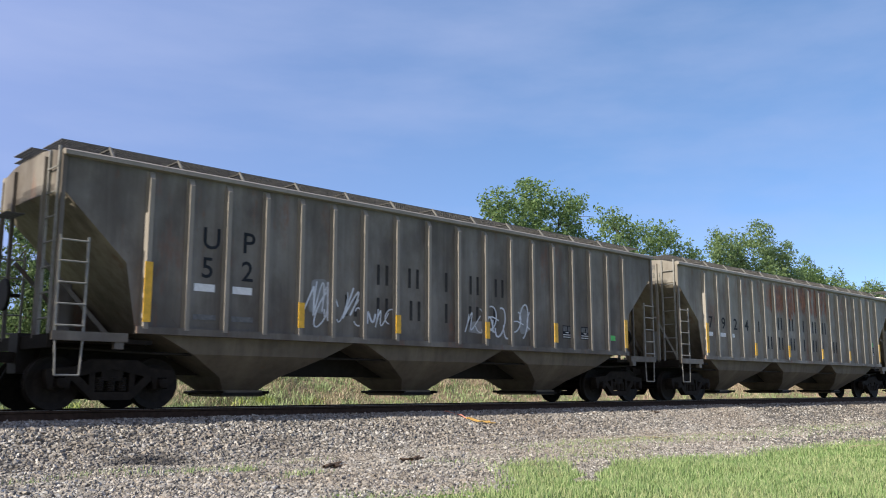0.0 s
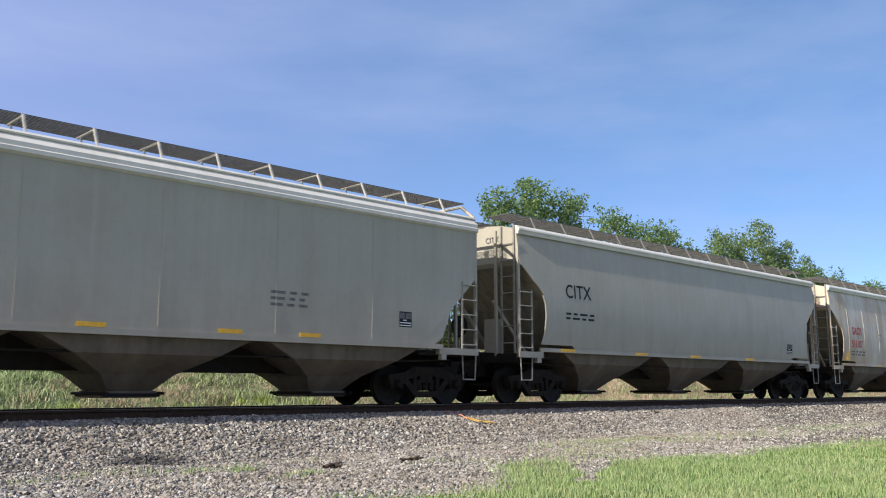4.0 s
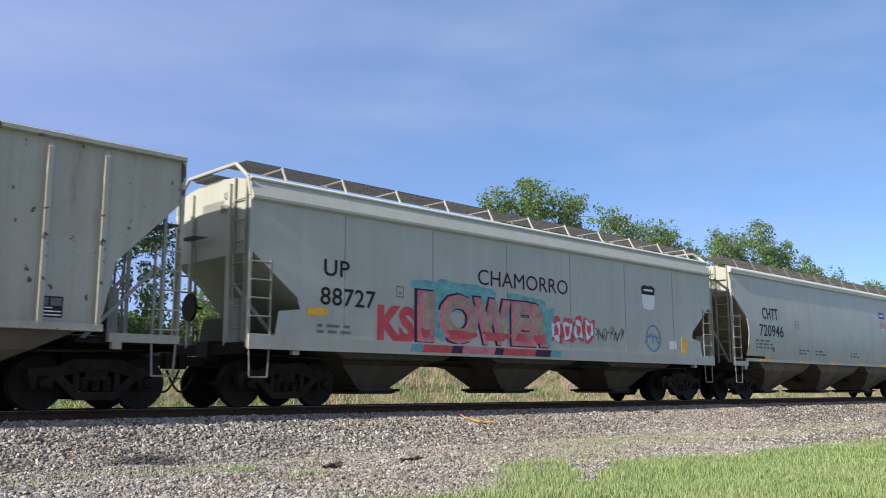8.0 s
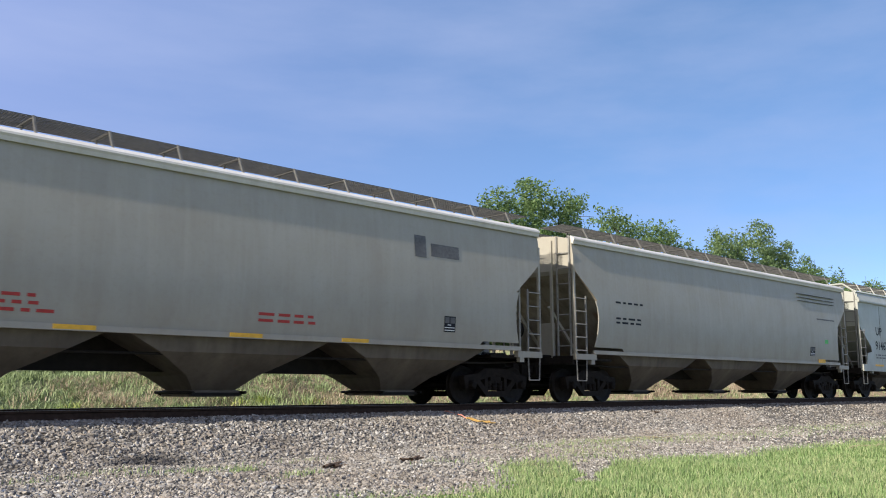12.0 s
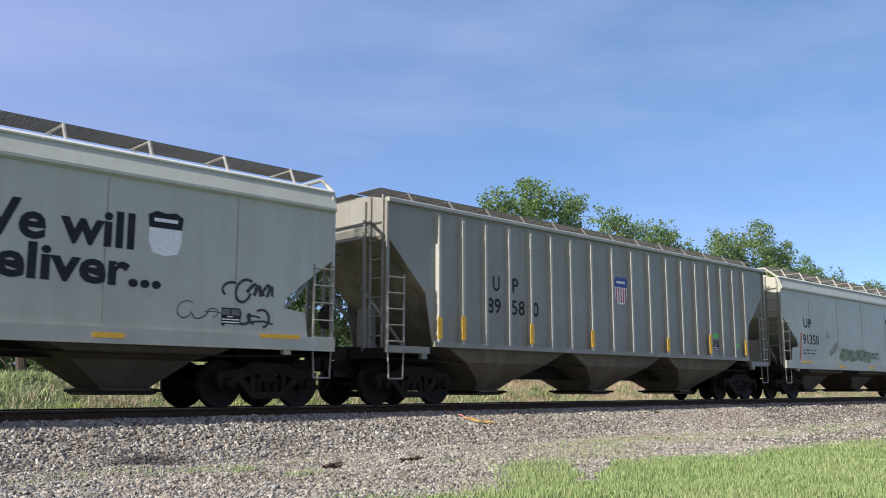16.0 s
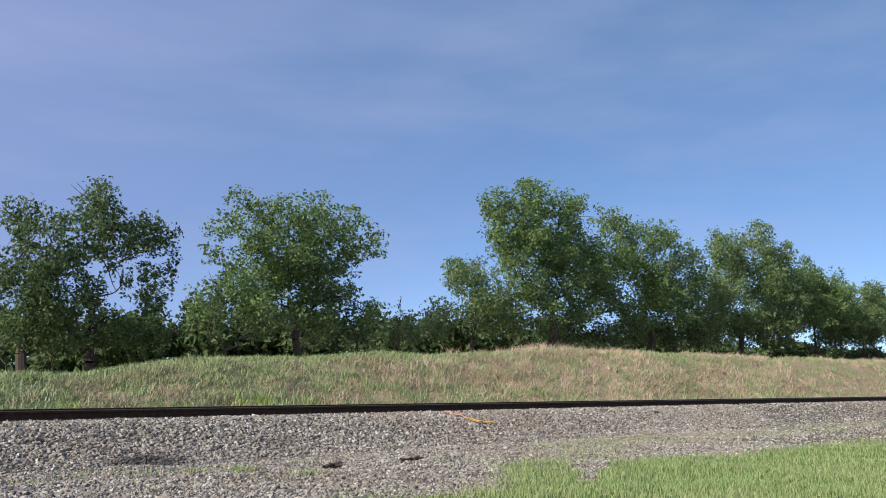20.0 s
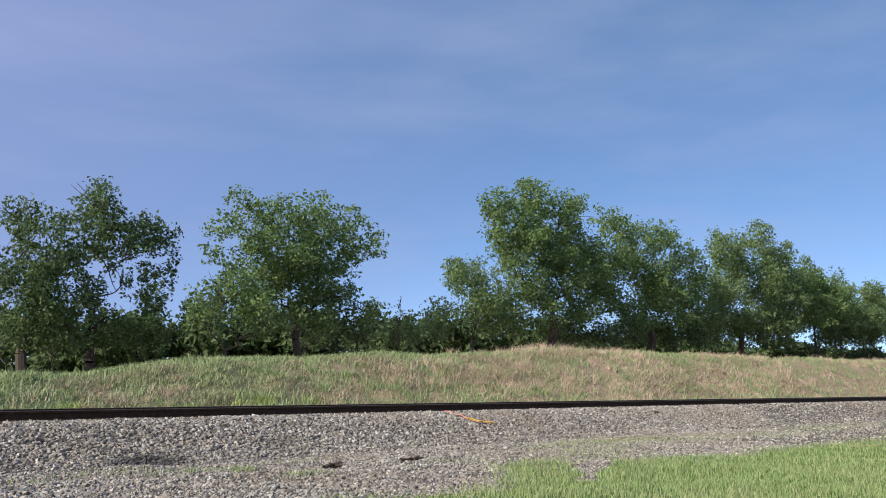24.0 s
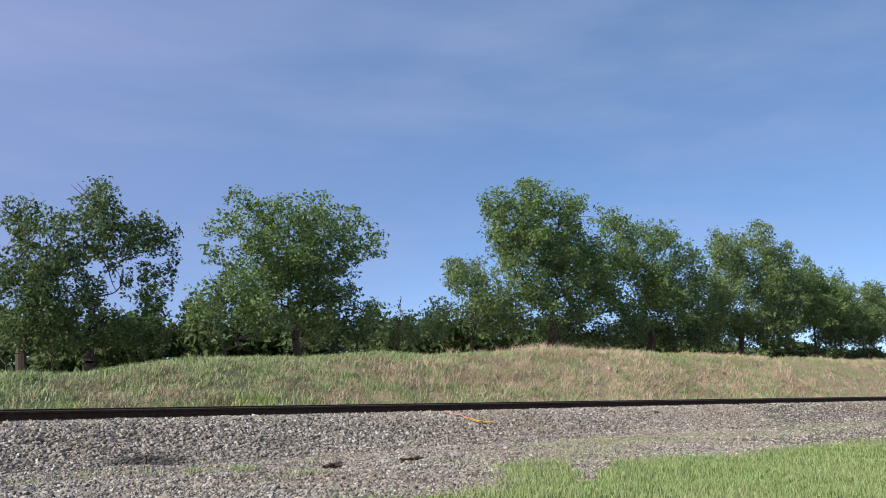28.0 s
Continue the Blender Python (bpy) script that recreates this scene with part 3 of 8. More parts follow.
def covered_hopper(kind, hl, paint_mat, bay_mat, trim_mat, ribs=0, roof_posts=12, seams=0):
    """One car, its middle over the origin. Returns the empty that carries it."""
    car = new("covered_hopper_car")
    sec = SECTIONS[kind]
    zt, yt, zb = sec[0][0], sec[0][1], sec[-1][0]
    K = (kind, round(hl, 2))
    part("body", lambda bm: shell(bm, kind, hl), paint_mat, car, key=("shell", *K))
    for s in (-1, 1):
        for e in (-1, 1):
            pts = GUSSETS[kind]
            y = half_width(kind, 1.7) if kind != "round" else 1.50

            def plate(bm, s=s, e=e, y=y):
                if kind == "round":
                    curved_gusset(bm, s, e, hl)
                    return
                q = [(-e * (x - hl), z) for x, z in pts]
                q = q if e > 0 else q[::-1]
                prism(bm, q, *sorted((s * (y - 0.03), s * (y - 0.003))))
            part("end_gusset", plate, paint_mat, car, key=("gusset", s, e, *K))
        # eaves and sills
        if kind == "flat":
            part("eave", lambda bm, s=s: eave_strip(bm, s, hl, ((1.43, 4.40), (1.575, 4.06), (1.575, 4.01), (1.505, 3.965), (1.505, 4.02), (1.44, 4.37))), paint_mat, car, key=("eave", s, *K), label="slanted pressed eave panel")
            part("side_sill", lambda bm, s=s: sill_channel(bm, s, hl, 1.12, 1.38, 1.50, 1.575), paint_mat, car, key=("sill", s, *K))
        elif kind == "plain":
            part("eave", lambda bm, s=s: eave_strip(bm, s, hl, ((1.42, 4.42), (1.55, 4.27), (1.55, 4.19), (1.575, 4.17), (1.575, 4.10), (1.505, 4.06), (1.505, 4.12), (1.44, 4.37))), trim_mat, car, key=("eave", s, *K), label="stepped pressed eave panel")
            part("side_sill", lambda bm, s=s: sill_channel(bm, s, hl - 1.15, 1.27, 1.36, 1.50, 1.545), paint_mat, car, key=("sill", s, *K))
        elif kind == "round":
            part("eave", lambda bm, s=s: eave_strip(bm, s, hl, ((1.36, 4.47), (1.43, 4.49), (1.535, 4.41), (1.545, 4.37), (1.52, 4.33), (1.50, 4.26), (1.44, 4.27), (1.42, 4.40))), trim_mat, car, key=("eave", s, *K), label="rolled top chord")
            part("side_sill", lambda bm, s=s: sill_channel(bm, s, hl - 0.8, 1.31, 1.40, 1.47, 1.53), paint_mat, car, key=("sill", s, *K))
        else:
            part("eave", lambda bm, s=s: eave_strip(bm, s, hl, ((1.40, zt + 0.03), (1.50, zt + 0.045), (1.56, zt + 0.01), (1.56, zt - 0.06), (1.47, zt - 0.08))), trim_mat, car, key=("eave", s, *K), label="top chord angle")
            part("side_sill", lambda bm, s=s: sill_channel(bm, s, hl - 1.38, 1.31, 1.42, 1.46, 1.56), paint_mat, car, key=("sill", s, *K))
        if kind in ("flat", "plain"):
            part("top_chord", lambda bm, s=s: eave_strip(bm, s, hl, ((1.34, 4.43), (1.38, 4.475), (1.43, 4.475), (1.475, 4.43), (1.465, 4.405), (1.40, 4.39))), trim_mat, car, key=("top_chord", s, *K))
        for i in range(ribs):
            x = -hl + (1.46 + (2 * hl - 2.92) * i / (ribs - 1) if ribs != 18 else RIBS_18[i] * 2 * hl / 17.39)
            part("side_rib", lambda bm, s=s: rib_post(bm, s, zt), trim_mat, car, pose(x, 0, 0), key=("rib", s, kind))
        if kind == "round" and seams:
            for i in range(seams):
                x = -hl + 1.55 + (2 * hl - 3.1) * i / (seams - 1)
                part("weld_seam", lambda bm, s=s: seam(bm, s, kind, 0.012), paint_mat, car, pose(x, 0, 0), key=("seam", s, kind))
        elif kind in ("flat", "plain"):
            for i in range(6 if kind == "flat" else 5):
                x = -hl + (2.28 + 2.52 * i if kind == "flat" else 3.2 + (2 * hl - 6.4) * i / 4)
                part("weld_seam", lambda bm, s=s: seam(bm, s, kind), M_SEAM if kind == "flat" else paint_mat, car, pose(x, 0, 0), key=("seam", s, kind))
    # hoppers below the body
    hx, z0, bx = BAYS[kind]
    for i in (-1, 0, 1):
        b = part("hopper_bay", lambda bm: bay(bm, hx, z0, bx, zb + 0.02, BAY_WAIST[kind]), bay_mat, car, pose(i * hx * 2 + i * 0.03, 0, 0), key=("bay", kind))
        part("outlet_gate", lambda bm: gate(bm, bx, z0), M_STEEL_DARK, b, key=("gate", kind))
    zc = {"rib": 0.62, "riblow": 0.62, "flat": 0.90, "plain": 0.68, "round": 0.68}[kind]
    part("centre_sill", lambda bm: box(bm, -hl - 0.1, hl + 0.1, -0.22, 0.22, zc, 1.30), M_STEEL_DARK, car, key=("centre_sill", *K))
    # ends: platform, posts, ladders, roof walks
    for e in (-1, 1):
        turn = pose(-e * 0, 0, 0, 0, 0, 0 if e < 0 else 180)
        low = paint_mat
        # All but the flat kind take the dust-and-shade tone.
        part("slope_sheet", lambda bm: slope_sheet(bm, kind, hl), paint_mat if kind == "flat" else M_GRIME_SHADE, car, turn, key=("slope", *K), label="grimy slanting end sheet, shade-toned on most cars")
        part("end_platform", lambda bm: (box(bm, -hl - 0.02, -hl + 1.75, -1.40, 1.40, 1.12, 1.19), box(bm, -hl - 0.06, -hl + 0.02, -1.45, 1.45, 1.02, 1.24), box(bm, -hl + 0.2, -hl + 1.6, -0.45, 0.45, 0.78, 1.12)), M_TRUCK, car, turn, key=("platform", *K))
        for s in (-1, 1):
            part("step_sill", lambda bm, s=s: sill_channel2(bm, s, -hl - 0.02, -hl + (1.25 if kind != "round" else 0.9), 1.14, 1.29), low, car, turn, key=("step_sill", s, *K))
            part("corner_post", lambda bm, s=s: box(bm, -hl - 0.015, -hl + 0.055, s * 1.475 - 0.03, s * 1.475 + 0.03, 1.24, zt - (0.05 if kind != "round" else 0.42)), low, car, turn, key=("corner_post", s, *K))
            part("side_ladder", lambda bm, s=s: ladder(bm, s, -hl + 0.03, 0.46, 1.24, 2.86, 1.50, 5), M_LADDER, car, turn, key=("side_ladder", s, *K))
            part("stirrup_step", lambda bm, s=s: pipe(bm, [(-hl + 0.04, s * 1.5, 1.16), (-hl + 0.07, s * 1.5, 0.58), (-hl + 0.46, s * 1.5, 0.58), (-hl + 0.49, s * 1.5, 1.16)], 0.018), M_LADDER, car, turn, key=("stirrup", s, *K))
            part("end_post", lambda bm, s=s: box(bm, -hl - 0.06, -hl + 0.0, s * 0.75 - 0.035, s * 0.75 + 0.035, 1.19, zt + 0.02), low, car, turn, key=("end_post", s, *K))
            part("end_brace", lambda bm, s=s: bar(bm, (-hl + 0.02, s * 0.6, 2.6), (-hl + 1.35, s * 0.6, 1.22), 0.05, 4), low, car, turn, key=("end_brace", s, *K))
        part("end_ladder", lambda bm: end_ladder(bm, hl, zt), M_LADDER, car, turn, key=("end_ladder", *K))
        part("centre_post", lambda bm: box(bm, -hl + 0.55, -hl + 0.75, -0.22, 0.22, 1.2, 2.2), low, car, turn, key=("centre_post", *K))
        part("coupler", coupler, M_TRUCK, car, turn @ pose(-hl - 0.45, 0, 0, 0, 0, 180), key="coupler")
        part("brake_hose", hose, M_STEEL_DARK, car, turn @ pose(-hl - 0.05, 0, 0, 0, 0, 180), key="hose")
        tagged(part("roof_end_walk", lambda bm: grating(bm, -hl - 0.16, -hl + 0.20, -0.36, 0.50, zt + 0.24), M_WALK, car, turn, key=("end_walk", kind, round(hl, 2))), kind="stuff")
        tagged(part("brake_step", lambda bm: grating(bm, -hl - 0.34, -hl - 0.03, 0.10, 0.78, 3.42), M_WALK, car, turn, key=("brake_step", round(hl, 2))), "open grating step on the end sheet", kind="stuff")
        if kind in ("flat", "plain"):
            part("roof_handrail", lambda bm: pipe(bm, [(-hl + 0.0, -1.47, zt - 0.3), (-hl - 0.02, -1.40, zt + 0.06), (-hl - 0.04, -0.95, zt + 0.40), (-hl - 0.04, 0.95, zt + 0.40), (-hl - 0.02, 1.40, zt + 0.06), (-hl, 1.47, zt - 0.3)], 0.04), low, car, turn, key=("gallows", *K), label="white pipe end frame")
    part("brake_wheel", lambda bm: [lathe(bm, ((0.0, 0.28), (0.03, 0.29), (0.06, 0.28)), "x", 16, -hl - 0.2, 0.45, 2.0), bar(bm, (-hl - 0.2, 0.45, 2.0), (-hl + 0.1, 0.45, 2.0), 0.03)], M_STEEL_DARK, car, key=("brake_wheel", *K))
    part("brake_reservoir", lambda bm: lathe(bm, ((-0.55, 0.05), (-0.5, 0.2), (0.5, 0.2), (0.55, 0.05)), "x", 14, hl - 1.1, 0.3, 1.55), M_STEEL_DARK, car, key=("reservoir", *K), smooth=True)
    part("air_pipe", lambda bm: pipe(bm, [(-hl + 0.3, -0.9, 1.05), (-hl + 1.9, -1.2, 0.98), (hl - 1.9, -1.2, 0.98), (hl - 0.3, -0.9, 1.05)], 0.025), M_STEEL_DARK, car, key=("air_pipe", *K))
    zw = zt + WALK_RISE[kind] - (0.16 if ribs == 16 else 0.0)
    for s in (-1, 1):
        w = part("roof_walk", lambda bm, s=s: grating(bm, -hl + 0.06, hl - 0.06, *sorted((s * 1.15, s * (0.36 if kind in ("flat", "plain") else 0.30))), zw), M_WALK, car, key=("roof_walk", s, ribs, *K))
        for i in range(roof_posts):
            x = -hl + 0.9 + (2 * hl - 1.8) * i / (roof_posts - 1)
            part("walk_bracket", lambda bm, s=s: walk_bracket(bm, s, zt, zw), M_BRACKET if kind in ("flat", "plain") else M_BRACKET_DARK, w, pose(x, 0, 0), key=("bracket", s, kind, ribs))
    part("roof_hatch", lambda bm: (box(bm, -hl + 1.0, hl - 1.0, -0.33, 0.33, zt + 0.16, zt + 0.26), [box(bm, -hl + 1.2 + k * 1.3, -hl + 1.28 + k * 1.3, -0.42, 0.42, zt + 0.2, zt + 0.31) for k in range(int((2 * hl - 2.4) / 1.3) + 1)]), trim_mat, car, key=("hatch", *K))
    for x in (-hl + 1.22, hl - 1.22):
        truck(car, x, M_TRUCK)
    return car


def eave_strip(bm, s, hl, pts):
    a = [bm.verts.new((-hl, s * -1 * -y, z)) for y, z in pts]
    c = [bm.verts.new((hl, s * -1 * -y, z)) for y, z in pts]
    n = len(pts)
    for i in range(n):
        j = (i + 1) % n
        bm.faces.new((a[i], a[j], c[j], c[i]))
    bm.faces.new(a[::-1])
    bm.faces.new(c)


def sill_channel(bm, s, h, z0, z1, y0, y1):
    a, b = sorted((s * y0, s * y1))
    box(bm, -h, h, a, b, z0, z1)
    a, b = sorted((s * (y0 - 0.06), s * (y1 + 0.012)))
    box(bm, -h + 0.003, h - 0.003, a, b, z0 - 0.012, z0 + 0.006)


def sill_channel2(bm, s, x0, x1, z0, z1):
    a, b = sorted((s * 1.40, s * 1.53))
    box(bm, x0, x1, a, b, z0, z1)
    box(bm, x1 - 0.22, x1 - 0.06, a + 0.02, b + 0.002, z0 - 0.12, z0)


def rib_post(bm, s, zt):
    """A pressed hat-section rib, flared out at the root and sloped off below the chord."""
    top = zt - 0.10
    for z0, z1, y1 in ((1.38, top - 0.14, 1.565), (top - 0.14, top, 1.47)):
        lo, hi = [], []
        for x, f in ((-0.075, 0.0), (-0.042, 1.0), (0.042, 1.0), (0.075, 0.0)):
            lo.append(bm.verts.new((x, s * (1.461 + 0.104 * f), z0)))
            hi.append(bm.verts.new((x, s * (1.461 + (y1 - 1.461) * f), z1)))
        for a in range(3):
            bm.faces.new((lo[a], lo[a + 1], hi[a + 1], hi[a]))
        bm.faces.new(hi)
        bm.faces.new(lo[::-1])


def seam(bm, s, kind, r=0.009):
    zs = [1.42, 1.8, 2.2, 2.6, 3.0, 3.4, 3.8, 3.94]
    for za, zb in zip(zs, zs[1:]):
        bar(bm, (0, s * (half_width(kind, za) + 0.0), za), (0, s * (half_width(kind, zb) + 0.0), zb), r, 4)


def walk_bracket(bm, s, zt, zw):
    """A bent strap from the chord up to the walk, with its cross bearer."""
    b = zw - 0.014
    bar(bm, (0, s * 1.38, zt + 0.02), (0, s * 1.15, b + 0.02), 0.026, 4)
    bar(bm, (0, s * 0.60, zt + 0.1), (0, s * 0.60, b), 0.022, 4)
    box(bm, -0.025, 0.025, min(s * 0.42, s * 1.15), max(s * 0.42, s * 1.15), b - 0.03, b)


def end_ladder(bm, hl, zt):
    for y in (-1.38, -0.95):
        box(bm, -hl - 0.05, -hl - 0.01, y - 0.022, y + 0.022, 1.24, zt + 0.1)
    for i in range(7):
        z = 1.5 + i * 0.42
        bar(bm, (-hl - 0.05, -1.38, z), (-hl - 0.05, -0.95, z), 0.016)


# ---------------------------------------------------------------- lettering and paint marks
def skin_y(kind, z):
    return -(half_width(kind, z) + 0.006)


def letters(car, kind, body, x, z, cap, mat, spacing=1.0, bold=0.004, width=None):
    """Lettering with cap height cap; x from the eave's left end."""
    me = text_mesh(body, round(cap / 0.70, 3), 0.0 if "M" in body else bold, spacing)
    xs = [v.co.x for v in me.vertices]
    sx = width / (max(xs) - min(xs)) if width else 1.0
    me2 = me.copy()
    hl = car["half_length"]
    for v in me2.vertices:
        v.co.x = v.co.x * sx
        y = skin_y(kind, z + v.co.z)
        v.co.y = y + v.co.y
    ob = place("lettering", me2, mat, car, pose(x - hl, 0, z))
    return ob


def mark(car, kind, x, z, w, h, mat, name="stencil_bar", tilt=0.0, lift=0.0):
    """A plain painted bar."""
    hl = car["half_length"]

    def make(bm):
        p = [(0, 0), (w, 0), (w + tilt, h), (tilt, h)]
        v = [bm.verts.new((a, skin_y(kind, z + b) - lift, b)) for a, b in p]
        bm.faces.new(v)
    return place(name, mesh_of(("mark", kind, w, h, round(z, 2), tilt, lift), make), mat, car, pose(x - hl, 0, z))


def shield(car, kind, x, z, w, h, faint=False):
    hl = car["half_length"]

    def outline(bm, z0, z1, pts, lift):
        v = [bm.verts.new((a * w, skin_y(kind, z + b * h) - lift, b * h)) for a, b in pts]
        bm.faces.new(v)
    e = part("emblem", lambda bm: outline(bm, 0, 1, ((0.12, 0.06), (0.5, 0.0), (0.88, 0.06), (1.0, 0.3), (1.0, 0.62), (0.0, 0.62), (0.0, 0.3)), 0), M_WHITE_INK, car, pose(x - hl, 0, z), "striped shield emblem with a blue head")
    part("emblem_head", lambda bm: outline(bm, 0, 1, ((0.0, 0.62), (1.0, 0.62), (1.04, 0.9), (0.8, 1.0), (0.5, 0.96), (0.2, 1.0), (-0.04, 0.9)), 0.002), M_BLACK_INK if faint else M_BLUE_INK, e)
    part("emblem_line", lambda bm: outline(bm, 0, 1, ((0.14, 0.76), (0.86, 0.76), (0.86, 0.84), (0.14, 0.84)), 0.004), M_WHITE_INK, e)
    if not faint:
        for i in range(5):
            a = 0.08 + i * 0.19
            part("emblem_stripe", lambda bm, a=a: outline(bm, 0, 1, ((a, 0.08), (a + 0.09, 0.06), (a + 0.09, 0.60), (a, 0.60)), 0.003), M_RED_INK, e)


def ribbon(bm, pts, w, kind, z, lift):
    """A flat painted stroke along points in x and z."""
    for (a, b), (c, d) in zip(pts, pts[1:]):
        n = Vector((-(d - b), c - a))
        if n.length < 1e-5:
            continue
        n = n.normalized() * w / 2
        q = [(a + n.x, b + n.y), (a - n.x, b - n.y), (c - n.x, d - n.y), (c + n.x, d + n.y)]
        v = [bm.verts.new((p, skin_y(kind, z + r) - lift, r)) for p, r in q]
        bm.faces.new(v)


def scrawl(car, kind, x, z, w, h, n, mat, stroke, seed, lift=0.001, name="graffiti"):
    """A tag: a row of looping strokes that cannot be read."""
    rnd = random.Random(seed)
    hl = car["half_length"]

    def make(bm):
        for i in range(n):
            cx, cz = w * (i + 0.5) / n, h * rnd.uniform(0.38, 0.6)
            rx, rz = w / n * rnd.uniform(0.4, 0.75), h * rnd.uniform(0.25, 0.5)
            sk = rnd.uniform(-0.1, 0.45)
            style = rnd.random()
            pts = []
            if style < 0.6:  # an open bowl or hook
                a0, turn = rnd.uniform(0, 6.28), rnd.uniform(0.45, 0.85) * rnd.choice((-1, 1))
                for k in range(13):
                    a = a0 + turn * math.tau * k / 12
                    zz = rz * math.sin(a)
                    pts.append((cx + rx * math.cos(a) * (0.7 + 0.3 * k / 12) + sk * zz, cz + zz))
            elif style < 0.72:  # a jagged stroke
                m = rnd.randint(3, 5)
                for k in range(m):
                    zz = rz * (1 if k % 2 else -1) * rnd.uniform(0.4, 1.0)
                    pts.append((cx - rx + 2 * rx * k / (m - 1) + sk * zz, cz + zz))
            else:  # a flourish
                a0 = rnd.uniform(0, 6.28)
                for k in range(17):
                    a = a0 + math.tau * 1.3 * k / 16
                    zz = rz * math.sin(a * 1.5)
                    pts.append((cx + rx * (k / 8 - 1) + 0.3 * rx * math.cos(a) + sk * zz, cz + zz * (1 - 0.4 * k / 16)))
            ribbon(bm, pts, stroke * rnd.uniform(0.6, 1.2), kind, z, lift)
            if rnd.random() < 0.15:
                q = rnd.uniform(-0.5, 0.5) * rz
                ribbon(bm, [(cx - rx * 1.2, cz + q), (cx + rx * 0.2, cz + q + 0.1 * rz), (cx + rx * 1.3, cz + q - 0.2 * rz)], stroke * 0.7, kind, z, lift)
    return tagged(part(name, make, mat, car, pose(x - hl, 0, z)), kind="stuff")


def blob(car, kind, x, z, w, h, mat, seed, lift, name="graffiti_fill", rough=0.18):
    """A rounded spray-painted patch."""
    rnd = random.Random(seed)
    hl = car["half_length"]
    ph = [rnd.uniform(0, 6.28) for _ in range(4)]

    def make(bm):
        v = []
        for k in range(36):
            a = math.tau * k / 36
            q = 1 + rough * (math.sin(3 * a + ph[0]) + 0.6 * math.sin(5 * a + ph[1])) * 0.6
            ca, sa = math.cos(a), math.sin(a)
            px = w / 2 * q * math.copysign(abs(ca) ** 0.6, ca)
            pz = h / 2 * q * math.copysign(abs(sa) ** 0.6, sa)
            pz = max(pz, -z + 1.4)
            v.append(bm.verts.new((px, skin_y(kind, z + pz) - lift, pz)))
        bm.faces.new(v)
    return part(name, make, mat, car, pose(x - hl, 0, z))


def tape(car, kind, xs, z, w=0.42, h=0.10, y=None, mat=None):
    """Yellow reflective tape along the sill."""
    hl = car["half_length"]
    for x in xs:
        yy = -(y or half_width(kind, z))
        part("reflector", lambda bm: box(bm, 0, w, yy - 0.006, yy, 0, h), mat or M_YELLOW, car, pose(x - hl, 0, z), key=("tape", w, h, round(yy, 3)))


def upright_tape(car, kind, x, z, h=0.75, w=0.14):
    hl = car["half_length"]
    yy = -(half_width(kind, z + h / 2) if kind != "rib" else 1.566)
    part("reflector", lambda bm: box(bm, 0, w, yy - 0.006, yy + 0.01, 0, h), M_YELLOW, car, pose(x - hl, 0, z), key=("utape", w, h, round(yy, 3)))


def plate_outline(car, kind, x, z, w, h, t=0.018):
    """A thin painted frame round a stencilled field."""
    for a, b, c, d in ((0, 0, w, t), (0, h - t, w, t), (0, t, t, h - 2 * t), (w - t, t, t, h - 2 * t)):
        mark(car, kind, x + a, z + b, round(c, 3), round(d, 3), M_GREY_INK)
    mark(car, kind, x + w * 0.3, z + h * 0.3, round(w * 0.35, 3), round(h * 0.15, 3), M_GREY_INK)


def data_panel(car, kind, x, z, w=0.42, h=0.34):
    p = mark(car, kind, x, z, w, h, M_BLACK_INK, "data_panel", lift=0.001)
    for a, b, c, d in ((0.04, 0.55, 0.4, 0.38), (0.52, 0.55, 0.42, 0.38), (0.04, 0.08, 0.9, 0.07), (0.04, 0.25, 0.9, 0.07), (0.3, 0.42, 0.3, 0.06)):
        mark(car, kind, x + a * w, z + b * h, c * w, d * h if d > 0.1 else 0.02, M_GREY_INK if d > 0.1 else M_WHITE_INK, "stencil_bar", lift=0.002)


def small_print(car, kind, x, z, rows=2, w=0.9, mat=None):
    rnd = random.Random(int(x * 100) + rows)
    for r in range(rows):
        a = x
        while a < x + w:
            l = rnd.uniform(0.12, 0.35)
            mark(car, kind, a, z - r * 0.12, round(l, 2), 0.055, mat or M_GREY_INK, "stencil_bar")
            a += l + 0.1

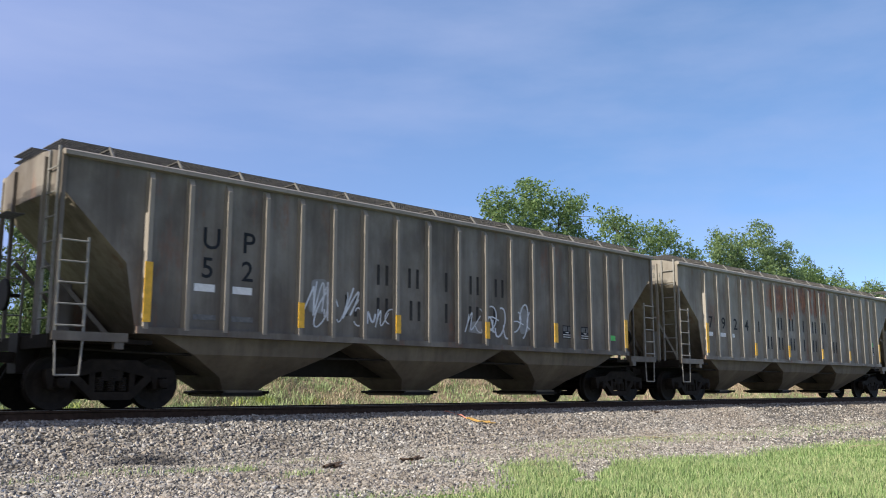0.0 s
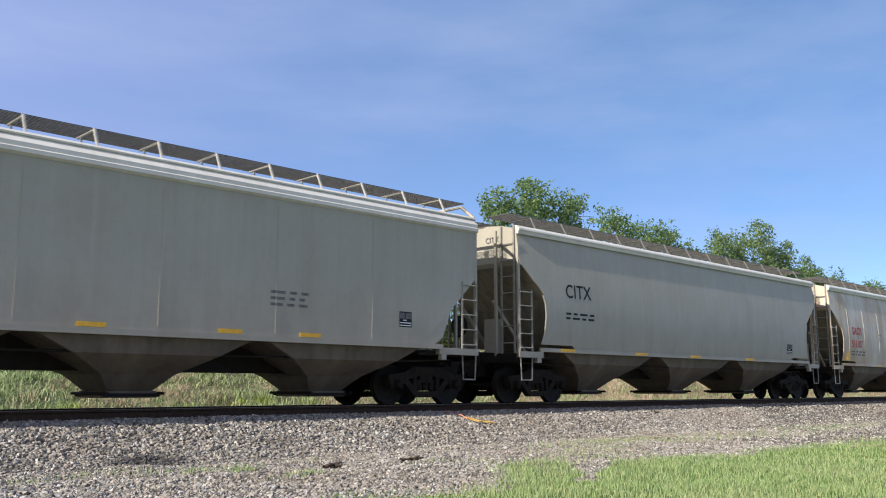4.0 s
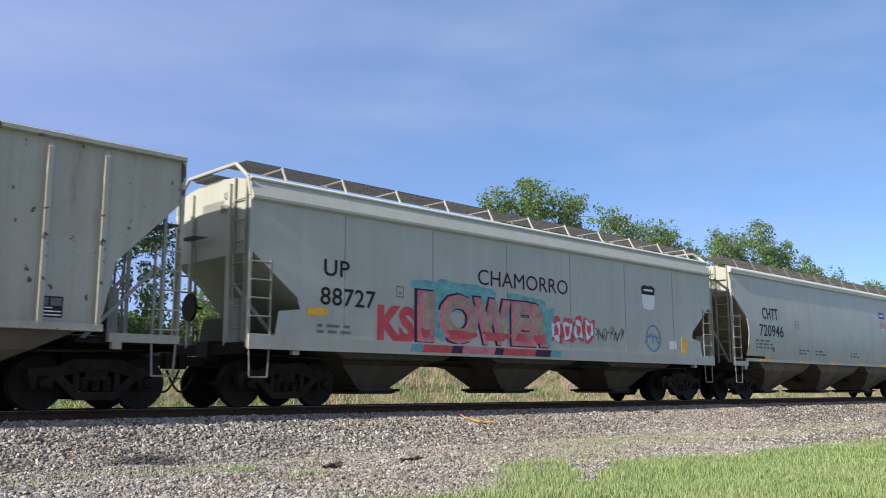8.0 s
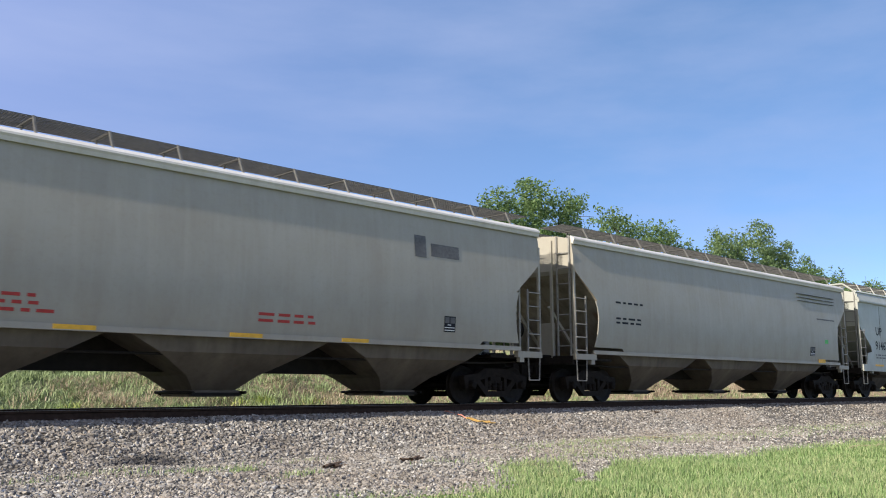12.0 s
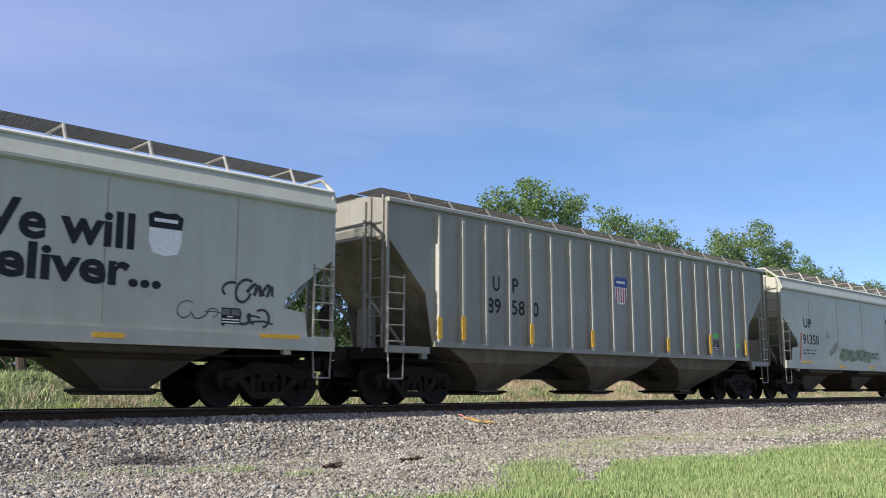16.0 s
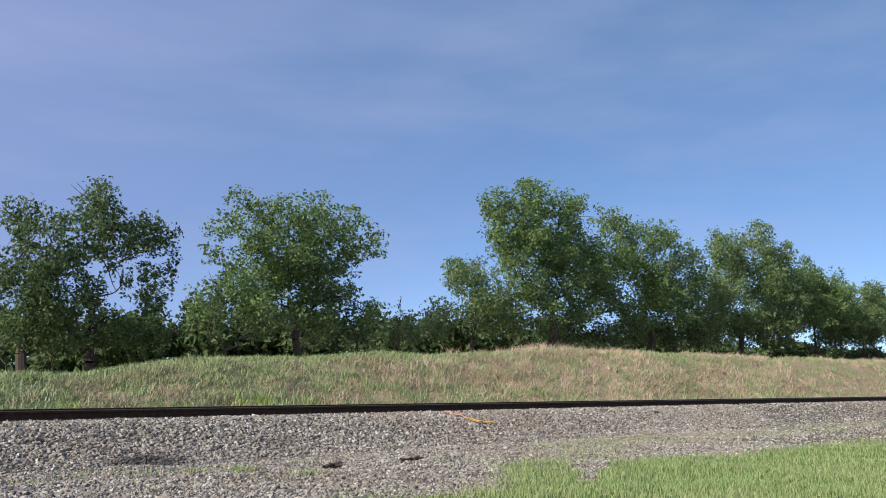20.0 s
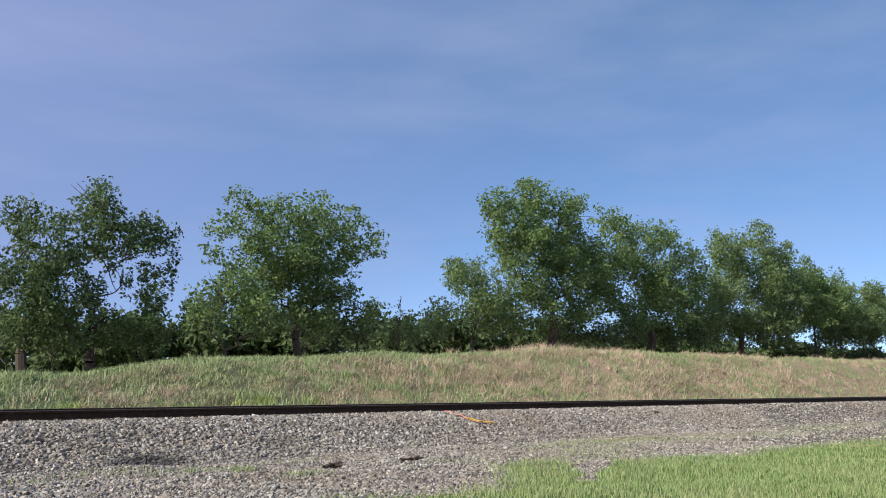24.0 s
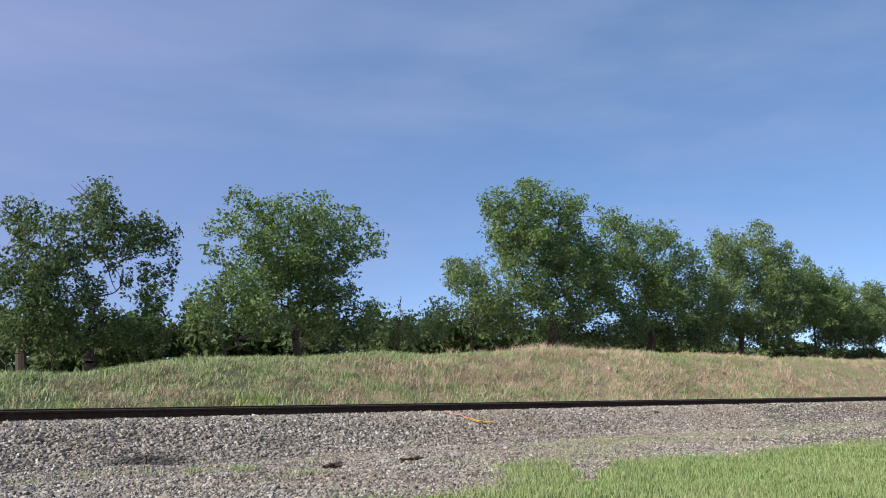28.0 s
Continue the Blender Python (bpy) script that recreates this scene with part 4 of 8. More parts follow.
# ---------------------------------------------------------------- the train
TRAIN = []
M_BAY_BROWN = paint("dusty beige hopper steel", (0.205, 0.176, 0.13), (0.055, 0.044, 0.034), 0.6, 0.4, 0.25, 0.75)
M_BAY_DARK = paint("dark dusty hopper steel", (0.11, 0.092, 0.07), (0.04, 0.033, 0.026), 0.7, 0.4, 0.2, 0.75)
P = {
    "dark": paint("sooty dark grey car paint", (0.235, 0.215, 0.185), (0.085, 0.07, 0.055), 0.6, 0.35, 0.4, 0.65, 0, (0.9, (0.075, 0.06, 0.048), 0.75), 0.4),
    "darktrim": paint("pale grey rib paint", (0.27, 0.245, 0.21), (0.14, 0.12, 0.095), 0.4, 0.3, 0.25, 0.6),
    "rusty": paint("rust-stained grey car paint", (0.345, 0.335, 0.295), (0.15, 0.12, 0.09), 0.4, 0.4, 0.55, 0.65, 0, (1.0, (0.10, 0.075, 0.055), 0.55), 0.45, (-2.9, 2.4, 2.75)),
    "rustytrim": paint("rust-flecked grey rib paint", (0.36, 0.345, 0.30), (0.14, 0.11, 0.085), 0.4, 0.35, 0.5, 0.65),
    "beige": paint("dusty beige-grey car paint", (0.40, 0.382, 0.322), (0.27, 0.22, 0.155), 0.28, 0.14, 0.0, 0.5),
    # Paler than the beige body: sunlight on the chord is put into the colour.
    "beigetrim": paint("beige chord paint, sunlight in the tone", (0.70, 0.68, 0.63), (0.30, 0.25, 0.19), 0.2, 0.12, 0.0, 0.5),
    "white": paint("weathered white-grey car paint", (0.43, 0.447, 0.402), (0.28, 0.26, 0.20), 0.24, 0.15, 0.0, 0.45),
    # Paler than the white body for the same sunlit chords.
    "whitetrim": paint("white-grey trim paint, sunlight in the tone", (0.70, 0.71, 0.67), (0.32, 0.30, 0.25), 0.18, 0.12, 0.0, 0.45),
    "stained": paint("brown-stained white car paint", (0.63, 0.595, 0.52), (0.46, 0.34, 0.21), 0.2, 0.2, 0.1, 0.5, 0, (0.62, (0.42, 0.285, 0.16), 0.85)),
    "spotted": paint("pale green-grey paint with dark peeled spots", (0.42, 0.425, 0.372), (0.25, 0.20, 0.14), 0.3, 0.28, 0.35, 0.55, 0.92),
    "grey": paint("plain mid-grey car paint", (0.265, 0.272, 0.25), (0.17, 0.145, 0.115), 0.3, 0.2, 0.1, 0.5),
    "greytrim": paint("light grey rib paint", (0.37, 0.378, 0.352), (0.20, 0.18, 0.15), 0.25, 0.2, 0.1, 0.5),
}


def add_car(kind, ul, ur, coat, label, trim=None, bay_mat=None, ribs=0, seams=0):
    hl = (ur - ul) / 2
    trim = P[trim] if trim else P[coat]
    car = covered_hopper(kind, hl, P[coat], bay_mat or M_BAY_BROWN, trim, ribs, 11 if kind == "flat" else 13, seams)
    car["half_length"] = hl
    tagged(car, label, "freight car", "cars of the freight train")
    TRAIN.append((car, (ul + ur) / 2))
    return car, 2 * hl


def name_bars(c, k, dx, z1, z2, mat):
    """A brand name set wide across the panels: plain upright bars, two for a broad letter and one for a thin one."""
    for z, places in ((z1, ((6.75, 1), (7.65, 1), (8.79, 0), (9.60, 1), (10.48, 1))), (z2, ((5.90, 1), (6.75, 1), (7.70, 1), (8.79, 0), (9.58, 1), (10.42, 0), (11.44, 1)))):
        for x, broad in places:
            mark(c, k, x + dx, z, 0.08, 0.44, mat, "name_bar")
            if broad:
                mark(c, k, x + dx + 0.24, z, 0.08, 0.44, mat, "name_bar")


def slogan(c, k, x=9.85, width=2.85, dots=1):
    letters(c, k, "We will", x, 2.76, 0.60, M_BLACK_INK, 1.0, 0.024, 2.92)
    letters(c, k, "deliver." if dots == 1 else "deliver...", x + 0.15, 2.12, 0.56, M_BLACK_INK, 1.0, 0.024, 2.85 + 0.2 * (dots - 1))
    shield(c, k, x + 3.14, 2.68, 0.62, 0.80, True)


# the car that has just gone by
add_car("riblow", -13.4, 3.87, "dark", "sooty dark grey ribbed hopper car on the rails", "darktrim", M_BAY_DARK, 18)

c, L = add_car("riblow", 5.30, 22.66, "dark", "sooty dark grey ribbed hopper car with white graffiti", "darktrim", None, 18)
k = "rib"
for (a, b), x, w in ((("U", "5"), 2.58, 2.46), (("P", "2"), 3.42, 3.25)):
    letters(c, k, a, x, 2.92, 0.40, M_BLACK_INK)
    letters(c, k, b, x, 2.38, 0.38, M_BLACK_INK)
    mark(c, k, w, 2.12, 0.42, 0.14, M_WHITE_INK)
    mark(c, k, w, 1.6, 0.46, 0.1, M_GREY_INK)
name_bars(c, k, 0.0, 2.58, 1.86, M_SOOT_INK)
for x, z, w, h, n, s in ((4.9, 1.62, 0.75, 1.05, 3, 3), (5.2, 1.6, 1.0, 0.9, 4, 14), (6.1, 1.62, 1.2, 0.55, 4, 4), (9.5, 1.62, 0.9, 0.6, 3, 5), (10.2, 1.65, 0.9, 0.75, 3, 6), (11.1, 1.62, 0.9, 0.9, 3, 8)):
    scrawl(c, k, x, z, w, h, n, M_GRAFF["white"], 0.045, s)
blob(c, k, 5.25, 2.2, 0.5, 0.7, M_GRAFF["haze"], 9, 0.0005)
blob(c, k, 9.9, 1.8, 0.6, 0.3, M_GRAFF["haze"], 10, 0.0005)
blob(c, k, 11.6, 2.05, 0.5, 0.6, M_GRAFF["haze"], 13, 0.0005)
for i, h in ((0, 1.05), (4, 0.5), (7, 0.4), (10, 0.4), (13, 0.5), (17, 0.8)):
    upright_tape(c, k, RIBS_18[i] - 0.07, 1.55 if i not in (0, 17) else 1.5, h)
data_panel(c, k, 13.1, 1.68)
data_panel(c, k, 13.88, 1.68)
mark(c, k, 15.2, 1.7, 0.25, 0.14, M_GREEN_INK)
for x in (2.7, 6.3, 10.2):
    mark(c, k, x + 0.6, 1.40, 1.3, 0.02, M_GREY_INK)

c, L = add_car("riblow", 24.12, 41.47, "rusty", "rust-streaked grey ribbed hopper car on the rails", "rustytrim", None, 18)
for ch, x in zip("79241", (1.80, 2.62, 3.42, 4.20, 5.08)):
    letters(c, k, ch, x, 2.33, 0.37, M_BLACK_INK)
for x, w in ((1.66, 0.38), (2.46, 0.42), (3.26, 0.2)):
    mark(c, k, x, 2.06, w, 0.13, M_WHITE_INK)
name_bars(c, k, -0.07, 2.47, 1.76, M_BLACK_INK)
for i, h in ((0, 0.95), (4, 0.42), (7, 0.42), (10, 0.38), (13, 0.38), (17, 0.75)):
    upright_tape(c, k, RIBS_18[i] - 0.07, 1.5, h)
data_panel(c, k, 15.1, 1.75)
mark(c, k, 15.1, 2.15, 0.35, 0.16, M_GREEN_INK)

c, L = add_car("round", 42.89, 60.28, "beige", "dusty beige round-sided hopper car with faded graffiti", "beigetrim")
k = "round"
letters(c, k, "CMO", 1.55, 2.86, 0.42, M_BLACK_INK, 1.05, 0.006, 1.18)
letters(c, k, "21348", 1.50, 2.22, 0.44, M_BLACK_INK, 1.05, 0.006, 1.50)
small_print(c, k, 1.45, 2.04, 3, 1.1)
for i in range(4):
    scrawl(c, k, 6.3 + i * 0.33, 1.6, 0.36, 0.5, 1, M_GRAFF["black"], 0.04, 11 + i)
for i in range(8):
    scrawl(c, k, 9.35 + i * 0.36, 1.52, 0.38, 0.42, 1, M_GRAFF["black"], 0.03, 20 + i)
for x, h in ((3.0, 0.3), (3.4, 0.25), (4.9, 0.4), (5.3, 0.6), (5.7, 0.3)):
    mark(c, k, x, 1.6, 0.02, h, M_GREY_INK, "drip_stain")
small_print(c, k, 3.5, 1.92, 3, 1.0, M_FAINT_RED)
small_print(c, k, 5.9, 1.75, 2, 0.4, M_FAINT_RED)
small_print(c, k, 8.1, 1.72, 2, 0.8, M_FAINT_RED)
shield(c, k, 13.54, 3.28, 0.60, 0.82)
letters(c, k, "BUILDING", 14.43, 3.72, 0.16, M_GREY_INK, 1.0, 0.004, 0.97)
letters(c, k, "AMERICA", 14.43, 3.50, 0.16, M_GREY_INK, 1.0, 0.004, 0.9)
small_print(c, k, 12.5, 1.75, 2, 1.3, M_FAINT_RED)
data_panel(c, k, 14.37, 1.68)
tape(c, k, (2.35, 5.0, 7.4, 14.4), 1.31, 0.75, 0.08, 1.535)

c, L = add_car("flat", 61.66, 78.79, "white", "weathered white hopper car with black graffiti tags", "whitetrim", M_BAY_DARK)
k = "flat"
letters(c, k, "UP", 1.82, 2.68, 0.34, M_BLACK_INK, 1.05, 0.006, 0.62)
letters(c, k, "91311", 1.73, 2.02, 0.36, M_BLACK_INK, 1.05, 0.006, 1.14)
slogan(c, k, 10.06)
for x, z, w, h, n in ((4.15, 1.85, 0.95, 0.7, 36), (6.4, 2.05, 0.9, 0.3, 38), (8.05, 2.1, 0.7, 0.22, 39), (10.6, 1.85, 1.1, 0.75, 49)):
    blob(c, k, x, z, w, h, M_GRAFF["smoke"], n, 0.0005)
tag_rnd = random.Random(310)
for x0, x1, step, h0, h1, wd in ((1.8, 4.6, 0.22, 0.25, 0.6, 0.02), (3.2, 4.8, 0.26, 0.4, 0.85, 0.025), (5.3, 9.4, 0.20, 0.25, 0.6, 0.02), (5.4, 9.2, 0.34, 0.3, 0.75, 0.03), (9.3, 11.6, 0.16, 0.3, 0.7, 0.025), (9.6, 11.2, 0.22, 0.4, 0.85, 0.035), (11.2, 14.0, 0.42, 0.5, 0.75, 0.05), (11.3, 14.2, 0.24, 0.25, 0.5, 0.02)):
    x = x0
    while x < x1:
        h = tag_rnd.uniform(h0, h1) * 0.8
        if tag_rnd.random() < 0.75:
            scrawl(c, k, x, 1.48 + tag_rnd.uniform(0.0, 0.38) * (1 - h), step * tag_rnd.uniform(0.9, 1.5), h, 1, M_GRAFF["thin"], wd * tag_rnd.uniform(0.6, 1.2), tag_rnd.randrange(9000))
        x += step * tag_rnd.uniform(0.8, 1.6)
for x in (4.9, 7.0, 9.4, 12.6):
    mark(c, k, x, 1.5, 0.03, 1.1, M_GREY_INK, "drip_stain")
upright_tape(c, k, 1.35, 1.45, 0.75)
upright_tape(c, k, 15.4, 1.45, 0.75)
data_panel(c, k, 14.3, 1.55)
mark(c, k, 14.9, 1.6, 0.25, 0.2, M_GREEN_INK)
tape(c, k, (4.5, 8.0, 10.6, 13.1), 1.2, 0.55, 0.09, 1.578)
small_print(c, k, 13.6, 1.3, 1, 0.9)

c, L = add_car("plain", 80.25, 96.29, "beige", "beige flat-sided hopper car with painted-over numbers", "beigetrim")
k = "plain"
letters(c, k, "CMO", 1.66, 3.36, 0.40, M_BLACK_INK, 1.05, 0.006, 1.15)
letters(c, k, "10022", 1.60, 2.85, 0.40, M_BLACK_INK, 1.0, 0.006, 1.45)
mark(c, k, 2.82, 3.32, 0.4, 0.46, M_GREY_INK)
mark(c, k, 3.08, 2.80, 0.6, 0.48, M_GREY_INK)
small_print(c, k, 1.7, 1.85, 2, 0.9)
mark(c, k, 2.95, 1.75, 0.35, 0.14, M_GREY_INK)
tape(c, k, (1.2, 4.0, 6.6, 9.2, 11.0), 1.38, 0.5, 0.08, 1.506)
tape(c, k, (1.2,), 1.38, 1.0, 0.09, 1.507)
data_panel(c, k, 13.6, 1.7, 0.36, 0.34)
small_print(c, k, 10.3, 2.2, 3, 0.8)

c, L = add_car("round", 97.81, 115.05, "beige", "beige-grey round-sided hopper car on the rails", "beigetrim")
k = "round"
letters(c, k, "CITX", 1.8, 2.75, 0.36, M_BLACK_INK, 1.05, 0.005, 1.1)
small_print(c, k, 1.8, 2.3, 2, 1.3, M_BLACK_INK)
tape(c, k, (1.6, 5.0, 8.0, 11.5), 1.315, 0.6, 0.08, 1.536)
data_panel(c, k, 14.6, 1.62)

c, L = add_car("round", 116.47, 133.88, "stained", "brown-stained white round-sided hopper car with red lettering", "whitetrim", seams=10)
letters(c, k, "GACX", 1.85, 2.58, 0.30, M_RED_INK, 1.05, 0.012, 1.0)
letters(c, k, "516107", 1.78, 2.05, 0.29, M_RED_INK, 1.0, 0.006, 1.1)
small_print(c, k, 1.75, 1.85, 2, 1.15)
plate_outline(c, k, 4.66, 2.38, 0.28, 0.28)
upright_tape(c, k, 1.25, 1.5, 0.6, 0.3)
tape(c, k, (4.4, 7.4, 11.0, 14.4), 1.315, 0.5, 0.08, 1.536)
data_panel(c, k, 13.73, 1.70)
upright_tape(c, k, 16.0, 1.62, 0.48, 0.26)
mark(c, k, 15.7, 1.6, 0.25, 0.2, M_GREEN_INK)

c, L = add_car("round", 135.31, 151.38, "beige", "beige-grey round-sided hopper car with black numbers", "beigetrim", seams=10)
letters(c, k, "CMO", 1.70, 2.58, 0.38, M_BLACK_INK, 1.05, 0.006, 1.15)
letters(c, k, "100342", 1.70, 2.08, 0.37, M_BLACK_INK, 1.0, 0.006, 1.45)
upright_tape(c, k, 1.10, 1.62, 1.05, 0.16)
upright_tape(c, k, 3.85, 1.72, 0.45)
upright_tape(c, k, 6.64, 1.66, 0.45)
upright_tape(c, k, 9.3, 1.68, 0.45)
upright_tape(c, k, 11.9, 1.62, 0.35)
plate_outline(c, k, 3.77, 2.42, 0.25, 0.27)
small_print(c, k, 5.0, 1.78, 2, 0.6)
mark(c, k, 7.9, 1.6, 0.26, 0.12, M_WHITE_INK)
data_panel(c, k, 12.42, 1.72, 0.42, 0.32)
upright_tape(c, k, 14.9, 1.5, 0.5)

c, L = add_car("rib", 152.80, 169.84, "spotted", "pale green-grey ribbed hopper car with peeled dark spots", "spotted", None, 16)
k = "rib"
pitch = (L - 2.88) / 15
letters(c, k, "UP", 1.62, 2.72, 0.38, M_BLACK_INK, 1.05, 0.006, 0.75)
letters(c, k, "84", 1.62, 2.20, 0.36, M_BLACK_INK, 1.05, 0.006, 0.72)
letters(c, k, "09", 1.62 + pitch, 2.20, 0.36, M_BLACK_INK, 1.05, 0.006, 0.72)
letters(c, k, "5", 1.62 + 2 * pitch, 2.20, 0.36, M_BLACK_INK)
for i, h in ((0, 0.95), (3, 0.45), (6, 0.4), (9, 0.35)):
    upright_tape(c, k, 1.37 + pitch * i, 1.5, h)
scrawl(c, k, 1.65, 1.5, 0.7, 0.25, 2, M_GRAFF["black"], 0.03, 70)
scrawl(c, k, 7.4, 1.55, 0.8, 0.3, 3, M_GRAFF["black"], 0.05, 71)
for i in range(3):
    letters(c, k, "8", 10.19 + i * 0.97, 1.57, 0.58, M_GRAFF["blue"], 1.0, 0.02)
for i in range(4):
    small_print(c, k, 2.7 + pitch * i * 2, 1.75, 2, 0.6)
shield(c, k, 13.0, 2.98, 0.56, 0.72, True)
data_panel(c, k, 14.6, 1.5)

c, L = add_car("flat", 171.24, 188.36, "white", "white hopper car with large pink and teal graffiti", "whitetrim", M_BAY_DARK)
k = "flat"
letters(c, k, "UP", 1.72, 2.66, 0.34, M_BLACK_INK, 1.05, 0.006, 0.66)
letters(c, k, "88727", 1.66, 2.06, 0.36, M_BLACK_INK, 1.05, 0.006, 1.45)
mark(c, k, 1.35, 1.82, 0.5, 0.16, M_YELLOW)
small_print(c, k, 1.6, 1.6, 2, 0.8)
plate_outline(c, k, 3.7, 2.35, 0.22, 0.24)
for i, (x, z, w, h) in enumerate(((4.75, 2.45, 1.2, 0.65), (5.9, 2.5, 1.6, 0.72), (8.1, 2.3, 1.9, 0.7), (8.75, 1.95, 0.75, 0.9), (4.9, 1.75, 0.6, 0.6))):
    blob(c, k, x, z, w, h, M_GRAFF["teal"], 90 + i, 0.001 + 0.0004 * i, "graffiti_cloud", 0.35)
# five bulging letters, tan above and pink below, with dark rims and pale inner lines
for ch, x, z, w, cap in (("I", 4.40, 1.50, 0.34, 0.98), ("O", 5.12, 1.50, 1.12, 0.96), ("W", 6.34, 1.52, 1.12, 0.92), ("E", 7.56, 1.52, 0.52, 0.92), ("R", 8.24, 1.52, 0.55, 0.90)):
    for mat, fat, lift, sink, shrink in (("dark", 0.13, 0.001, 0.0, 0.0), ("pink", 0.095, 0.003, 0.0, 0.0), ("tan", 0.045, 0.005, 0.10, 0.10)):
        o = letters(c, k, ch, x + shrink * 0.3, z + sink, cap - shrink, M_GRAFF[mat], 1.0, fat / cap, w + 2 * fat - shrink * 0.4)
        o.name = "graffiti_fill" if mat != "dark" else "graffiti_rim"
        o.location.x -= fat
        o.location.y -= lift
    blob(c, k, x + w / 2, z + 0.1, w * 0.8, 0.2, M_GRAFF["red"], 85 + int(x), 0.0095, "graffiti_fill", 0.3)
letters(c, k, "KS", 3.14, 1.42, 0.70, M_GRAFF["red"], 1.0, 0.05, 1.1)
letters(c, k, "CHAMORRO", 6.25, 2.84, 0.38, M_GRAFF["dark"], 1.0, 0.0, 3.45)
for i in range(4):
    blob(c, k, 9.2 + i * 0.47, 1.86 + 0.03 * i, 0.50, 0.62, M_GRAFF["red"], 195 + i, 0.002 + 0.0005 * i, "graffiti_fill", 0.3)
    blob(c, k, 9.2 + i * 0.47, 1.86 + 0.03 * i, 0.34, 0.46, M_GRAFF["white"], 295 + i, 0.005, "graffiti_rim", 0.3)
    blob(c, k, 9.2 + i * 0.47, 1.86 + 0.03 * i, 0.18, 0.26, M_GRAFF["red"], 395 + i, 0.006, "graffiti_fill", 0.3)
scrawl(c, k, 10.95, 1.62, 1.3, 0.5, 5, M_GRAFF["black"], 0.022, 96)
ring = [(0.36 * math.cos(q * math.tau / 20), 0.38 * math.sin(q * math.tau / 20)) for q in range(21)]
part("graffiti", lambda bm: ribbon(bm, ring, 0.06, k, 1.84, 0.002), M_GRAFF["blue"], c, pose(13.75 - L / 2, 0, 1.84))
scrawl(c, k, 13.5, 1.6, 0.5, 0.5, 1, M_GRAFF["blue"], 0.05, 97)
shield(c, k, 13.22, 2.66, 0.66, 0.74, True)
for x, w, ink in ((4.05, 0.35, "teal"), (4.4, 0.9, "red"), (5.3, 0.35, "dark"), (5.65, 1.1, "pink"), (6.75, 0.3, "dark"), (7.05, 1.2, "red"), (8.25, 0.6, "dark"), (8.85, 0.45, "teal")):
    mark(c, k, x, 1.17, w, 0.17, M_GRAFF[ink], "graffiti_fill", 0.06, 0.076)
upright_tape(c, k, 15.3, 1.45, 0.45, 0.3)
mark(c, k, 14.6, 1.55, 0.4, 0.25, M_WHITE_INK)

c, L = add_car("round", 189.79, 207.15, "white", "clean white-grey round-sided hopper car with black numbers", "whitetrim")
k = "round"
letters(c, k, "CHTT", 2.0, 2.80, 0.40, M_BLACK_INK, 1.05, 0.006, 1.18)
letters(c, k, "720946", 1.72, 2.20, 0.40, M_BLACK_INK, 1.05, 0.006, 1.80)
small_print(c, k, 1.45, 2.0, 3, 1.1)
plate_outline(c, k, 4.56, 2.58, 0.25, 0.26)
shield(c, k, 12.85, 2.88, 0.6, 0.80)
letters(c, k, "BUILDING", 13.72, 3.22, 0.15, M_GREY_INK, 1.0, 0.004, 0.9)
letters(c, k, "AMERICA", 13.72, 3.0, 0.15, M_GREY_INK, 1.0, 0.004, 0.9)
tape(c, k, (4.8, 7.6, 10.4, 12.8), 1.315, 0.55, 0.08, 1.536)
tape(c, k, (1.75, 14.6), 1.315, 1.0, 0.08, 1.536)
data_panel(c, k, 13.9, 1.6, 0.36, 0.32)
for x in (4.8, 6.2, 9.5):
    small_print(c, k, x, 1.75, 2, 0.7)
mark(c, k, 2.7, 1.66, 0.14, 0.1, M_RED_INK)

c, L = add_car("plain", 208.60, 224.80, "beige", "beige flat-sided hopper car with black numbers", "beigetrim")
k = "plain"
letters(c, k, "CMO", 1.66, 3.06, 0.42, M_BLACK_INK, 1.05, 0.008, 1.2)
letters(c, k, "22699", 1.66, 2.46, 0.41, M_BLACK_INK, 1.05, 0.010, 1.68)
plate_outline(c, k, 4.07, 2.82, 0.25, 0.26)
small_print(c, k, 1.6, 2.0, 2, 0.95)
shield(c, k, 12.2, 3.16, 0.6, 0.78)
small_print(c, k, 13.06, 3.55, 2, 0.8)
tape(c, k, (4.4, 7.2, 9.8, 12.3), 1.38, 0.55, 0.08, 1.506)
tape(c, k, (1.15, 14.0), 1.38, 1.0, 0.10, 1.507)
mark(c, k, 2.2, 1.42, 0.16, 0.1, M_RED_INK, lift=0.006)
data_panel(c, k, 13.5, 1.92, 0.36, 0.32)
for x in (5.6, 6.3, 10.0):
    small_print(c, k, x, 2.15, 4, 0.6)

c, L = add_car("round", 226.17, 242.28, "beige", "beige-grey round-sided hopper car with blue painted letters", "beigetrim", seams=10)
k = "round"
letters(c, k, "CMO", 1.80, 2.82, 0.32, M_BLACK_INK, 1.05, 0.003, 0.74)
letters(c, k, "22145", 1.77, 2.33, 0.29, M_BLACK_INK, 1.05, 0.003, 0.9)
upright_tape(c, k, 1.05, 1.55, 1.05, 0.14)
for x, h in ((3.84, 0.47), (6.58, 0.40), (8.72, 0.44), (9.38, 0.40), (14.75, 0.45)):
    upright_tape(c, k, x, 1.6, h, 0.12)
for i, (x, w) in enumerate(((12.95, 0.36), (13.38, 0.30), (13.74, 0.30), (14.12, 0.34))):
    mark(c, k, x, 3.55, w, 0.52, M_GRAFF["blue"], "name_bar", 0.06)
    mark(c, k, x + 0.12, 3.68, w - 0.2, 0.12, P["beige"], "name_bar", 0.0, 0.002)
data_panel(c, k, 12.47, 1.73, 0.44, 0.30)
